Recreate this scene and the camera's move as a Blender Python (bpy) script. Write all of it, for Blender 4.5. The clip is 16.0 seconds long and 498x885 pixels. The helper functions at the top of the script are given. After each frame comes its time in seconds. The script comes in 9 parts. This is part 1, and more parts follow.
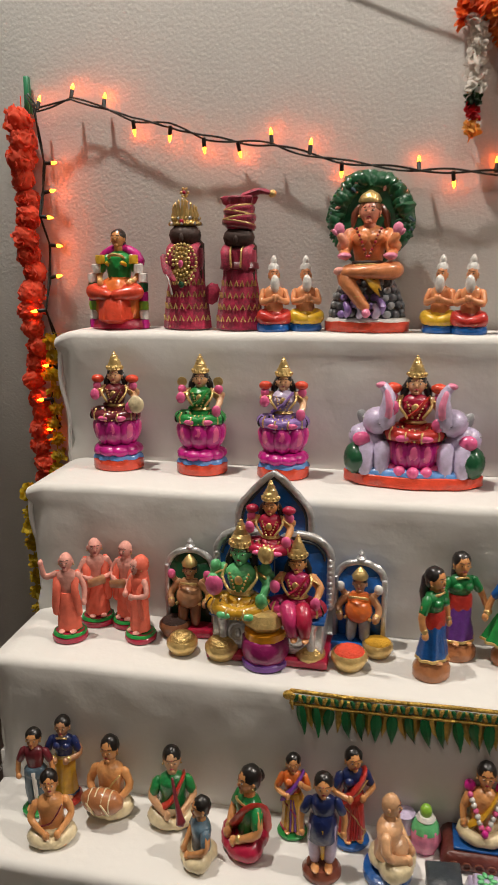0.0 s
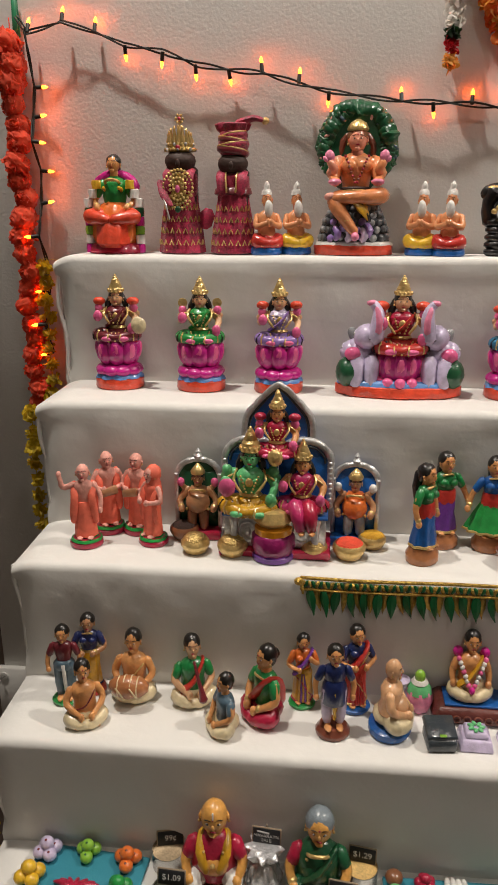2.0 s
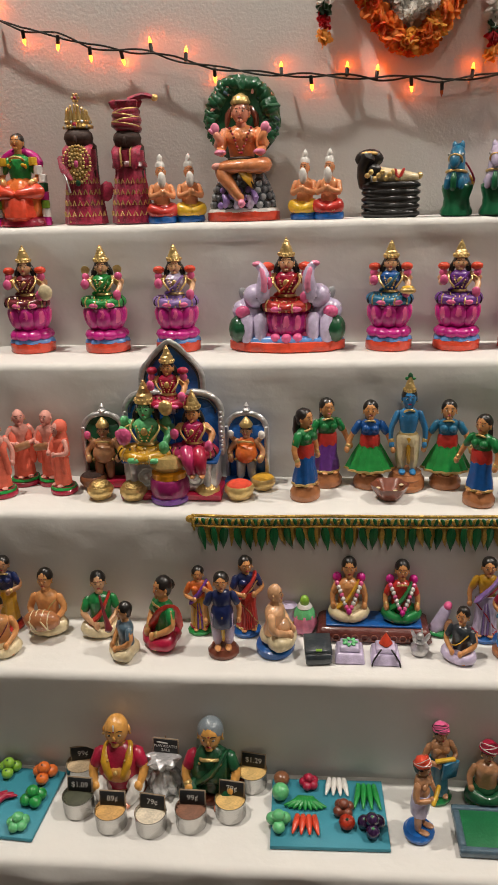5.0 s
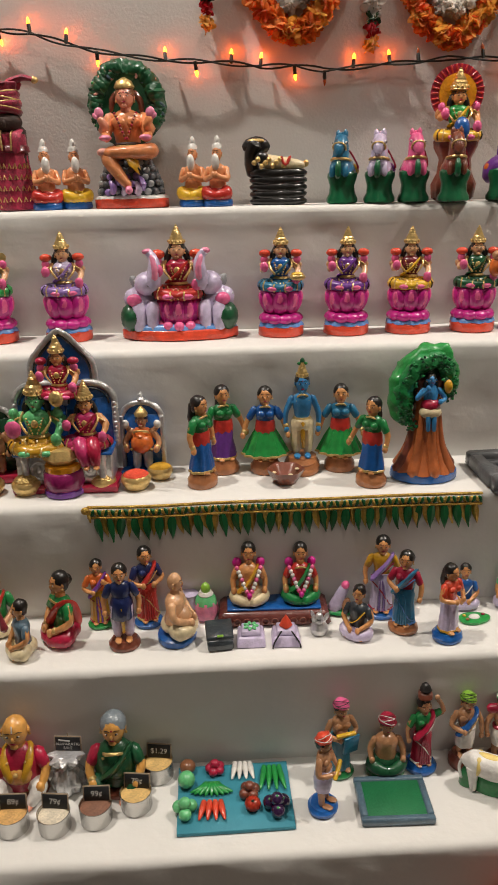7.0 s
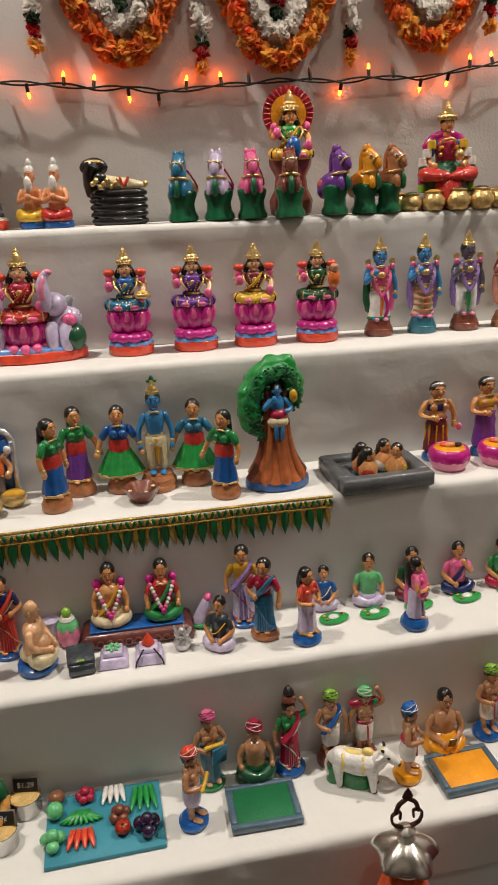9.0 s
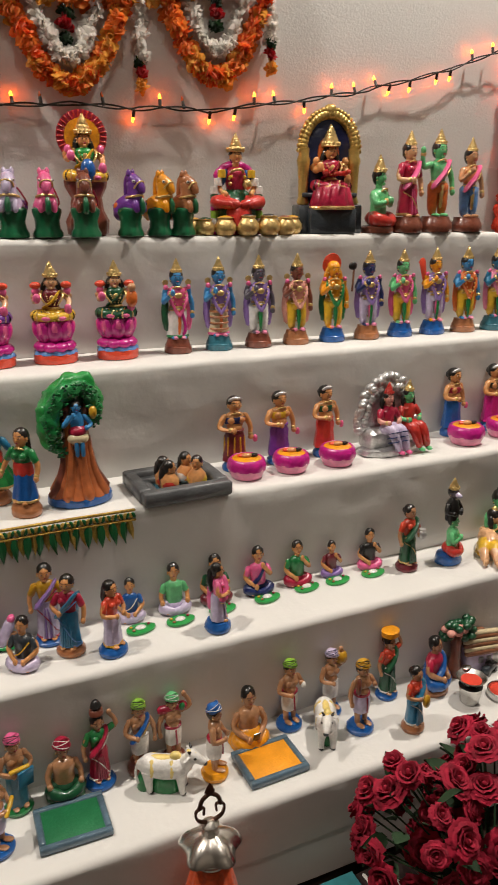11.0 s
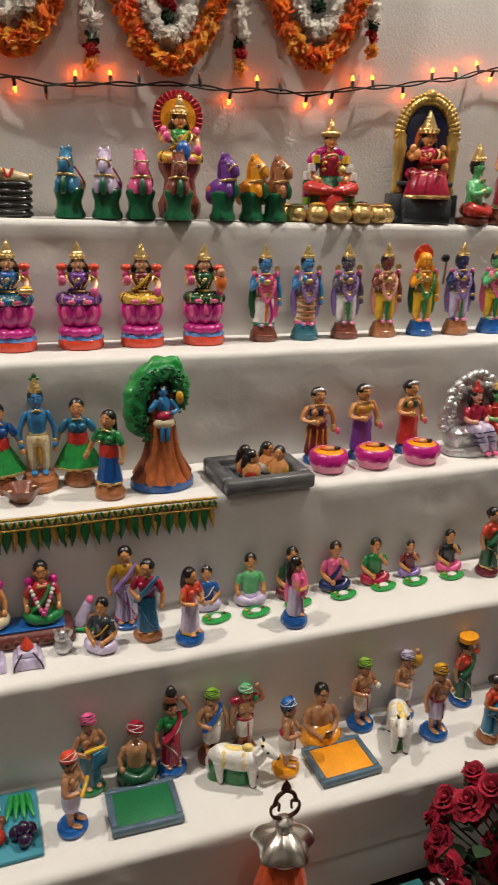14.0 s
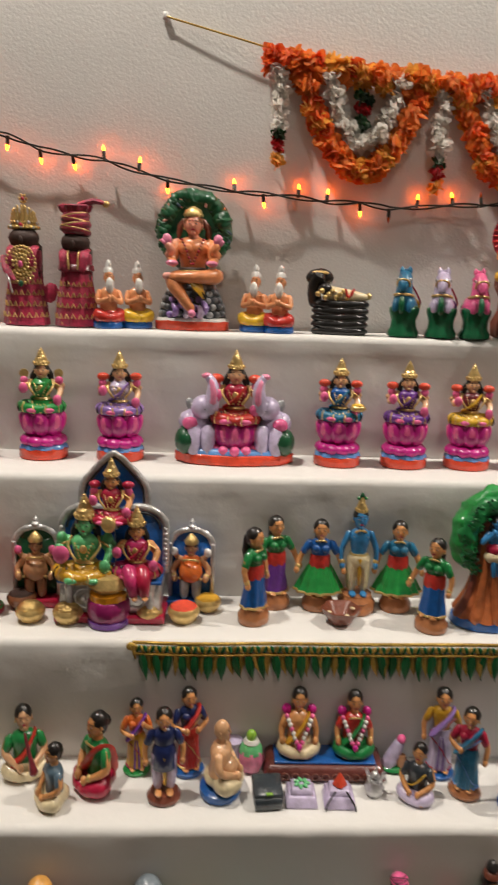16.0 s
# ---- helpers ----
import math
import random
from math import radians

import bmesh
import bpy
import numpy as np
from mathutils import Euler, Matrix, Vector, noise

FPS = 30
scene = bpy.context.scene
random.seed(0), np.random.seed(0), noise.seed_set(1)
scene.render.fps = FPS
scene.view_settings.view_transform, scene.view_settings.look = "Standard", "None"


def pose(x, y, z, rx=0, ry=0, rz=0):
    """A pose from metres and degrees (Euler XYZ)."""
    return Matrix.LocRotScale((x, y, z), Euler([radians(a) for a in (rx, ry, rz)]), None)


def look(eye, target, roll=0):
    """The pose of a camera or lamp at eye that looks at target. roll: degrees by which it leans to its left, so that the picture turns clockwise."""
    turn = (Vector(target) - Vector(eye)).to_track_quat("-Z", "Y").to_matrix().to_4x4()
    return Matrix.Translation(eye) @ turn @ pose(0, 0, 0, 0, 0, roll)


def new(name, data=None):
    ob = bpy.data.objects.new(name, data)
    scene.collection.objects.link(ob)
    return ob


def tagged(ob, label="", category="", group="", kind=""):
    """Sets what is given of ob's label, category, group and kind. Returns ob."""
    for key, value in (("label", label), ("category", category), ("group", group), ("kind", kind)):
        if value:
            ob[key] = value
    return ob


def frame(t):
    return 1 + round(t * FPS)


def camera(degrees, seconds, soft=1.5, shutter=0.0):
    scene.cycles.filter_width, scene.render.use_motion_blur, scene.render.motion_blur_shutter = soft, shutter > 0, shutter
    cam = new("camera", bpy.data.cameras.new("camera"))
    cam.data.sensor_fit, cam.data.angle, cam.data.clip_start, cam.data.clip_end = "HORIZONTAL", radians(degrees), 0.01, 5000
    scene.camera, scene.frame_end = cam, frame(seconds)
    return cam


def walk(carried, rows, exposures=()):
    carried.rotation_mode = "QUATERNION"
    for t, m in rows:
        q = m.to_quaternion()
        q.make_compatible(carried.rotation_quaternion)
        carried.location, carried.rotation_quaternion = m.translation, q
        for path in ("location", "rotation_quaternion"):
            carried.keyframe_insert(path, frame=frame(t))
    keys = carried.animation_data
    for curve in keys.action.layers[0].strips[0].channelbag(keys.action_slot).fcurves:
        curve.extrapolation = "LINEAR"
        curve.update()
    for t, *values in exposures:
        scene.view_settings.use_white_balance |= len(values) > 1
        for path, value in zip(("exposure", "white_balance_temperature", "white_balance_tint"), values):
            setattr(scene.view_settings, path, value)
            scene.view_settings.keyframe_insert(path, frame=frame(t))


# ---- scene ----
cam = camera(37.2, 16.0, shutter=0.3)
PATH = [
    (0, (0.1640, 0.2622, 1.4557), (-0.2542, 2.1584, 0.9773), -0.28),
    (0.5, (0.1059, 0.3436, 1.4461), (-0.3389, 2.2159, 0.9017), -0.87),
    (1, (0.0507, 0.2907, 1.4271), (-0.2865, 2.1684, 0.8281), -1.31),
    (1.5, (-0.0024, 0.1895, 1.4184), (-0.2178, 2.0773, 0.7963), -0.79),
    (2, (0.0406, 0.1180, 1.4152), (-0.1787, 2.0100, 0.8069), 0.10),
    (2.5, (0.1055, 0.0450, 1.4060), (-0.1809, 1.9225, 0.7814), 0.22),
    (3, (0.1455, 0.0082, 1.3988), (-0.1882, 1.8706, 0.7509), -0.11),
    (3.5, (0.1825, -0.0068, 1.3988), (-0.1162, 1.8616, 0.7510), -0.62),
    (4, (0.2004, -0.0033, 1.3923), (-0.0503, 1.8708, 0.7406), -0.79),
    (4.2, (0.2135, -0.0020, 1.3961), (-0.0243, 1.8717, 0.7393), -0.96),
    (6.3, (0.2834, -0.0169, 1.3857), (0.2136, 1.8694, 0.7224), -2.00),
    (6.5, (0.2663, -0.0104, 1.3803), (0.2475, 1.8745, 0.7116), -1.37),
    (7, (0.2903, -0.0074, 1.3798), (0.3294, 1.8737, 0.7019), -1.21),
    (7.5, (0.3133, -0.0054, 1.3795), (0.4243, 1.8688, 0.6905), -1.31),
    (8, (0.3404, -0.0077, 1.3874), (0.5174, 1.8603, 0.6954), -1.63),
    (8.2, (0.3573, -0.0110, 1.3836), (0.5514, 1.8600, 0.7032), -2.08),
    (10.3, (0.4134, -0.0689, 1.3871), (0.9830, 1.7441, 0.7638), -0.35),
    (10.5, (0.4204, -0.0751, 1.3846), (1.0380, 1.7230, 0.7631), -0.22),
    (11, (0.4394, -0.0957, 1.3903), (1.1831, 1.6573, 0.7797), 0.13),
    (11.5, (0.4545, -0.1049, 1.4000), (1.2884, 1.6137, 0.8077), 0.47),
    (12, (0.4784, -0.1145, 1.3926), (1.3833, 1.5655, 0.7950), 0.98),
    (12.5, (0.4634, -0.0977, 1.3902), (1.3880, 1.5606, 0.7623), 1.56),
    (13, (0.4314, -0.0816, 1.3911), (1.2988, 1.6036, 0.7492), 1.90),
    (13.5, (0.4014, -0.0617, 1.3886), (1.1568, 1.6756, 0.7482), 1.88),
    (14, (0.3804, -0.0429, 1.3862), (0.9928, 1.7494, 0.7432), 1.68),
    (14.5, (0.3604, -0.0219, 1.3855), (0.8167, 1.8139, 0.7370), 1.64),
    (15, (0.3235, 0.0031, 1.3957), (0.6101, 1.8851, 0.7838), 1.57),
    (15.5, (0.2787, 0.0224, 1.4215), (0.4291, 1.9446, 0.8916), 1.89),
    (16, (0.1669, 0.0703, 1.4424), (0.2170, 2.0202, 1.0003), 1.83),
]
walk(cam, [(t, look(eye, target, roll)) for t, eye, target, roll in PATH])

# ---- world and lights ----
world = bpy.data.worlds.new("world")
scene.world = world
world.use_nodes = True
world.node_tree.nodes["Background"].inputs[0].default_value = (0.9, 0.85, 0.8, 1)
world.node_tree.nodes["Background"].inputs[1].default_value = 0.008
TREAD = {1: 1.316, 2: 1.038, 3: 0.77, 4: 0.512, 5: 0.265}
FRONT = {1: 1.702, 2: 1.534, 3: 1.347, 4: 1.169, 5: 0.962}
LOW = {1: 1.735, 2: 1.552, 3: 1.365, 4: 1.192, 5: 0.968}
SKEW = Matrix.Translation((0.5, 1.3, 0)) @ pose(0, 0, 0, 0, 0, 1.1) @ Matrix.Translation((-0.5, -1.3, 0))
HANG = Matrix.Translation((0.5, 1.84, 0)) @ pose(0, 0, 0, 0, 0, 1.1) @ Matrix.Translation((-0.5, -1.84, 0))
FLOOR, WALL, CEIL = -0.02, 1.87, 4.1
LEFT, RIGHT = -0.53, 2.13
END = {1: 2.04, 2: 2.055, 3: 2.08, 4: 2.2, 5: 2.2}


def area_lamp(x, y, power, size, colour):
    data = bpy.data.lights.new("ceiling_downlight", "AREA")
    data.shape, data.size, data.energy, data.color = "DISK", size, power, colour
    ob = new("downlight_beam", data)
    ob.matrix_world = pose(x, y, CEIL - 0.03)
    return ob


for lx, ly, power in ((-0.8, 1.15, 70.0), (2.4, 1.15, 86.0), (0.75, -0.4, 15.0)):
    area_lamp(lx, ly, power, 0.14, (1.0, 0.91, 0.81))

# ---- materials ----
MATS = {}


def mat(name, colour, rough=0.5, metal=0.0, coat=0.0, vary=0.12, scale=60.0, bump=0.0, bump_scale=200.0, emit=0.0, sheen=0.0, glass=0.0):
    """A procedural material with colour variation at two scales and fine relief."""
    if name in MATS:
        return MATS[name]
    m = bpy.data.materials.new(name)
    m.use_nodes = True
    nt = m.node_tree
    b = nt.nodes["Principled BSDF"]
    b.inputs["Roughness"].default_value = rough
    b.inputs["Metallic"].default_value = metal
    b.inputs["Coat Weight"].default_value = coat
    b.inputs["Coat Roughness"].default_value = 0.12
    b.inputs["Sheen Weight"].default_value = sheen
    b.inputs["Transmission Weight"].default_value = glass
    tc = nt.nodes.new("ShaderNodeTexCoord")
    n1 = nt.nodes.new("ShaderNodeTexNoise")
    n1.inputs["Scale"].default_value = scale
    n1.inputs["Detail"].default_value = 5
    nt.links.new(tc.outputs["Object"], n1.inputs["Vector"])
    n2 = nt.nodes.new("ShaderNodeTexNoise")
    n2.inputs["Scale"].default_value = scale / 7
    nt.links.new(tc.outputs["Object"], n2.inputs["Vector"])
    add = nt.nodes.new("ShaderNodeMath")
    nt.links.new(n1.outputs[0], add.inputs[0])
    nt.links.new(n2.outputs[0], add.inputs[1])
    ramp = nt.nodes.new("ShaderNodeValToRGB")
    ramp.color_ramp.elements[0].position, ramp.color_ramp.elements[1].position = 0.35, 0.65
    half = nt.nodes.new("ShaderNodeMath")
    half.operation = "MULTIPLY"
    half.inputs[1].default_value = 0.5
    nt.links.new(add.outputs[0], half.inputs[0])
    nt.links.new(half.outputs[0], ramp.inputs[0])
    ramp.color_ramp.elements[0].color = (*[c * (1 - vary) for c in colour], 1)
    ramp.color_ramp.elements[1].color = (*[min(1, c * (1 + vary)) for c in colour], 1)
    nt.links.new(ramp.outputs[0], b.inputs["Base Color"])
    if bump:
        n3 = nt.nodes.new("ShaderNodeTexNoise")
        n3.inputs["Scale"].default_value = bump_scale
        n3.inputs["Detail"].default_value = 3
        nt.links.new(tc.outputs["Object"], n3.inputs["Vector"])
        bp = nt.nodes.new("ShaderNodeBump")
        bp.inputs["Strength"].default_value = bump
        bp.inputs["Distance"].default_value = 0.004
        nt.links.new(n3.outputs[0], bp.inputs["Height"])
        nt.links.new(bp.outputs[0], b.inputs["Normal"])
    if emit:
        b.inputs["Emission Color"].default_value = (*colour, 1)
        b.inputs["Emission Strength"].default_value = emit
    MATS[name] = m
    return m


PAINT = {
    "skin": (0.68, 0.31, 0.11), "golden": (0.74, 0.37, 0.09), "apricot": (0.78, 0.29, 0.115), "rose": (0.52, 0.03, 0.14), "rosy": (0.76, 0.31, 0.20), "pale": (0.74, 0.42, 0.22), "tan": (0.50, 0.25, 0.12), "brown": (0.25, 0.10, 0.045), "pinkskin": (0.82, 0.38, 0.31),
    "orange": (0.75, 0.17, 0.03), "saffron": (0.95, 0.17, 0.10), "plum": (0.27, 0.01, 0.11), "peach": (0.80, 0.34, 0.15), "red": (0.55, 0.035, 0.025), "vermilion": (0.72, 0.07, 0.03),
    "crimson": (0.42, 0.012, 0.05), "maroon": (0.17, 0.018, 0.028), "magenta": (0.55, 0.012, 0.24), "pink": (0.83, 0.13, 0.32), "lightpink": (0.80, 0.25, 0.40),
    "purple": (0.16, 0.04, 0.30), "violet": (0.30, 0.18, 0.50), "lavender": (0.60, 0.52, 0.72), "navy": (0.012, 0.025, 0.12), "blue": (0.01, 0.11, 0.40),
    "sky": (0.14, 0.33, 0.72), "cyan": (0.02, 0.18, 0.33), "teal": (0.03, 0.16, 0.22), "steel": (0.09, 0.15, 0.20), "slate": (0.035, 0.045, 0.055),
    "green": (0.012, 0.22, 0.055), "leaf": (0.02, 0.30, 0.06), "dark_green": (0.008, 0.085, 0.032), "jade": (0.14, 0.54, 0.22), "trunk": (0.46, 0.13, 0.04), "butter": (0.80, 0.62, 0.20), "ash": (0.20, 0.24, 0.27), "lime": (0.25, 0.50, 0.05),
    "yellow": (0.78, 0.47, 0.03), "mustard": (0.62, 0.33, 0.02), "marigold": (0.85, 0.33, 0.01), "cream": (0.76, 0.64, 0.40), "white": (0.80, 0.78, 0.74),
    "black": (0.012, 0.011, 0.011), "hair": (0.010, 0.008, 0.007), "grey": (0.30, 0.31, 0.32), "terracotta": (0.42, 0.165, 0.065), "wood": (0.045, 0.022, 0.016),
    "clay": (0.20, 0.055, 0.03), "bluegod": (0.04, 0.24, 0.52), "greygod": (0.10, 0.09, 0.12),
}
METAL = {"gold": (0.72, 0.51, 0.20), "silver": (0.62, 0.62, 0.62), "brass": (0.62, 0.42, 0.12)}


def M(key):
    if key in METAL:
        return mat("paint_" + key, METAL[key], 0.3, 0.6, 0.2, 0.2, 140, 0.35, 200)
    matt = key in ("saffron", "pinkskin", "wood")
    return mat("enamel_" + key, PAINT[key], 0.6 if matt else 0.3, 0.0, 0.0 if matt else 0.5, 0.24, 75, 0.3, 150)


# ---- mesh tools ----
class Fig:
    """Gathers primitive solids, each with its paint, into one mesh."""

    def __init__(self):
        self.v, self.f, self.m, self.keys = [], [], [], []

    def put(self, verts, faces, key, at=None):
        k = len(self.v)
        vs = np.asarray(verts, float)
        if at is not None:
            mt = np.array(at)
            vs = vs @ mt[:3, :3].T + mt[:3, 3]
        self.v.extend(vs.tolist())
        if key not in self.keys:
            self.keys.append(key)
        i = self.keys.index(key)
        for f in faces:
            self.f.append([k + a for a in f])
            self.m.append(i)
        return self

    def rings(self, rows, key, at=None, closed=(True, True)):
        n = len(rows[0])
        verts = [p for r in rows for p in r]
        faces = []
        for a in range(len(rows) - 1):
            for b in range(n):
                c = (b + 1) % n
                faces.append((a * n + b, a * n + c, (a + 1) * n + c, (a + 1) * n + b))
        if closed[0]:
            faces.append(tuple(range(n - 1, -1, -1)))
        if closed[1]:
            faces.append(tuple((len(rows) - 1) * n + b for b in range(n)))
        return self.put(verts, faces, key, at)

    def lathe(self, prof, key, at=None, sx=1.0, sy=1.0, seg=20, wave=0.0, waves=8):
        """Turned solid from rows of radius and height; wave gives pleats or scallops."""
        rows = []
        for r, z in prof:
            row = []
            for k in range(seg):
                a = 2 * math.pi * k / seg
                q = r * (1 + wave * math.cos(waves * a))
                row.append((q * sx * math.cos(a), q * sy * math.sin(a), z))
            rows.append(row)
        return self.rings(rows, key, at)

    def ball(self, c, r, key, turn=(0, 0, 0), seg=14, n=8, cut=None):
        r = (r, r, r) if isinstance(r, (int, float)) else r
        lo, hi = cut or (-90, 90)
        rows = []
        for k in range(n + 1):
            a = radians(lo + (hi - lo) * k / n)
            rows.append([(max(1e-4, math.cos(a)) * r[0] * math.cos(2 * math.pi * j / seg), max(1e-4, math.cos(a)) * r[1] * math.sin(2 * math.pi * j / seg), r[2] * math.sin(a)) for j in range(seg)])
        return self.rings(rows, key, pose(*c, *turn))

    def tube(self, pts, radii, key, seg=8, smooth=3, flat=1.0):
        """A limb along a smooth line, with rounded ends."""
        p = np.array(pts, float)
        rr = np.array(radii if hasattr(radii, "__len__") else [radii] * len(p), float)
        if smooth > 1 and len(p) > 2:
            q, s = [], []
            for k in range(len(p) - 1):
                p0, p1, p2, p3 = p[max(0, k - 1)], p[k], p[k + 1], p[min(len(p) - 1, k + 2)]
                for j in range(smooth):
                    u = j / smooth
                    q.append(0.5 * (2 * p1 + (p2 - p0) * u + (2 * p0 - 5 * p1 + 4 * p2 - p3) * u * u + (3 * p1 - p0 - 3 * p2 + p3) * u ** 3))
                    s.append(rr[k] * (1 - u) + rr[k + 1] * u)
            p, rr = np.array(q + [p[-1]]), np.array(s + [rr[-1]])
        d = np.gradient(p, axis=0)
        d /= np.linalg.norm(d, axis=1)[:, None] + 1e-9
        first, last = p[0] - d[0] * rr[0] * 0.7, p[-1] + d[-1] * rr[-1] * 0.7
        p, rr, d = np.vstack([first, p, last]), np.r_[rr[0] * 0.45, rr, rr[-1] * 0.45], np.vstack([d[0], d, d[-1]])
        up = np.array([0, 0, 1.0]) if abs(d[0][2]) < 0.9 else np.array([0, 1.0, 0])
        rows = []
        for c, w, r in zip(p, d, rr):
            s = np.cross(w, up)
            s /= np.linalg.norm(s) + 1e-9
            u = np.cross(s, w)
            up = u
            rows.append([tuple(c + r * (s * math.cos(2 * math.pi * j / seg) + flat * u * math.sin(2 * math.pi * j / seg))) for j in range(seg)])
        return self.rings(rows, key)

    def box(self, c, size, key, bevel=0.003, turn=(0, 0, 0), top=1.0):
        """A block with bevelled edges; top scales its upper face."""
        x, y, z = (s / 2 for s in size)
        b = min(bevel, x * 0.45, y * 0.45, z * 0.45)
        rows = []
        for zz, inset in ((-z, b), (-z + b, 0), (z - b, 0), (z, b)):
            k = 1 + (top - 1) * (zz + z) / (2 * z)
            xx, yy = x * k - inset, y * k - inset
            e = b * 0.6 if inset == 0 else 0.0
            rows.append([(xx - e, -yy, zz), (xx, -yy + e, zz), (xx, yy - e, zz), (xx - e, yy, zz), (-xx + e, yy, zz), (-xx, yy - e, zz), (-xx, -yy + e, zz), (-xx + e, -yy, zz)])
        return self.rings(rows, key, pose(*c, *turn))

    def ringed(self, c, big, small, key, turn=(0, 0, 0), arc=(0, 360), seg=20, sq=1.0):
        """A hoop or an arch."""
        n = seg
        pts = []
        mt = pose(*c, *turn)
        for k in range(n + 1):
            a = radians(arc[0] + (arc[1] - arc[0]) * k / n)
            pts.append(tuple(mt @ Vector((big * math.cos(a), 0, big * sq * math.sin(a)))))
        return self.tube(pts, small, key, seg=8, smooth=1)

    def add(self, g, off=(0, 0, 0), s=1.0, turn=0.0):
        """Takes in another figure, moved, turned about the upright and scaled."""
        mt = np.array(pose(*off, 0, 0, turn))
        k = len(self.v)
        self.v += ((np.array(g.v) * s) @ mt[:3, :3].T + mt[:3, 3]).tolist()
        for q, i in zip(g.f, g.m):
            self.f.append([k + a for a in q])
            if g.keys[i] not in self.keys:
                self.keys.append(g.keys[i])
            self.m.append(self.keys.index(g.keys[i]))
        return self

    def make(self, name, at=None, parent=None, scale=1.0, flat=False, over=None):
        me = bpy.data.meshes.new(name)
        vs = (np.array(self.v) * scale).tolist()
        me.from_pydata(vs, [], self.f)
        for k in self.keys:
            me.materials.append(k if not isinstance(k, str) else M(k))
        me.polygons.foreach_set("material_index", self.m)
        me.polygons.foreach_set("use_smooth", [not flat] * len(self.f))
        me.update()
        ob = new(name, me)
        if not flat:
            me.set_sharp_from_angle(angle=radians(48))
        if parent is not None:
            ob.parent = parent
        if at is not None:
            ob.matrix_basis = at
        return ob


def part(name, fig, parent, label="", at=None):
    ob = fig.make(name, at, parent)
    if label:
        ob["label"] = label
    return ob


def holder(name, at, label, category, group="", kind=""):
    e = new(name)
    e.matrix_basis = at
    return tagged(e, label, category, group, kind)


def plain(name, fig, at, label, category, group="", kind=""):
    return tagged(fig.make(name, at), label, category, group, kind)


def wobble(x, y, z, s, amount):
    return amount * noise.noise(Vector((x * s, y * s, z * s)))

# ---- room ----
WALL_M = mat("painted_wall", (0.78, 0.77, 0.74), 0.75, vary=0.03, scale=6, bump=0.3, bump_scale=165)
# assumed tone for out-of-view walls, kept dark to reduce fill light
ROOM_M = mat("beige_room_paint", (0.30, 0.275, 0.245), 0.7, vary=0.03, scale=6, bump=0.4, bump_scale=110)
CEIL_M = mat("ceiling_paint", (0.55, 0.53, 0.50), 0.8, vary=0.03, scale=6, bump=0.3, bump_scale=60)
FLOOR_M = mat("dark_wood_floor", (0.045, 0.030, 0.022), 0.35, vary=0.35, scale=18, bump=0.1, bump_scale=30)
# near-black base colour stands in for the passage's lack of light
PASSAGE_SHADE_M = mat("dark_painted_wall", (0.025, 0.024, 0.026), 0.7, vary=0.2, scale=4, bump=0.2, bump_scale=60)
TRIM_M = mat("white_trim_paint", (0.70, 0.69, 0.66), 0.4, vary=0.04, scale=10)


def slab(name, lo, hi, material, label, category, bevel=0.002):
    f = Fig()
    c = [(a + b) / 2 for a, b in zip(lo, hi)]
    f.box((0, 0, 0), [b - a for a, b in zip(lo, hi)], material, bevel)
    return tagged(f.make(name, (SKEW if name in ("wall_north", "baseboard") else pose(0, 0, 0)) @ pose(*c)), label, category, kind="structure")


slab("wall_north", (-0.85, WALL, FLOOR), (4.2, WALL + 0.13, CEIL), WALL_M, "light grey painted wall with orange-peel texture", "wall")
# east, south and west walls are added out of view to control bounce
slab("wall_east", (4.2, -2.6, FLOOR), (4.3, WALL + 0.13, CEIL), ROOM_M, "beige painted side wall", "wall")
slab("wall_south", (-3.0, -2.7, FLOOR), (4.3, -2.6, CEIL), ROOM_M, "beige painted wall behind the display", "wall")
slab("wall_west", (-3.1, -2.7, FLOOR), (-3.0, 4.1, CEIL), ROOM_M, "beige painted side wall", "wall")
# passage walls, with the gloom painted into their colour
slab("wall_far", (-3.0, 4.0, FLOOR), (-0.72, 4.1, CEIL), PASSAGE_SHADE_M, "far wall of the unlit passage, its darkness put into the colour", "wall")
slab("wall_passage", (-0.85, WALL + 0.13, FLOOR), (-0.72, 4.0, CEIL), PASSAGE_SHADE_M, "side wall of the unlit passage, its darkness put into the colour", "wall")
slab("floor", (-3.1, -2.7, FLOOR - 0.1), (4.3, 4.1, FLOOR), FLOOR_M, "dark brown wooden floor", "floor")
slab("ceiling", (-3.1, -2.7, CEIL), (4.3, 4.1, CEIL + 0.1), CEIL_M, "white painted ceiling", "ceiling")
slab("baseboard", (-0.866, WALL - 0.018, FLOOR), (4.2, WALL, FLOOR + 0.19), TRIM_M, "white painted baseboard with chamfered top", "baseboard", 0.006)

for lx, ly in ((-0.8, 1.15), (2.4, 1.15), (0.75, -0.4)):
    trim = holder("ceiling_downlight", pose(lx, ly, CEIL), "round white recessed ceiling downlight", "light", "ceiling downlights")
    part("trim_ring", Fig().ringed((0, 0, -0.006), 0.09, 0.008, TRIM_M, turn=(90, 0, 0)), trim)

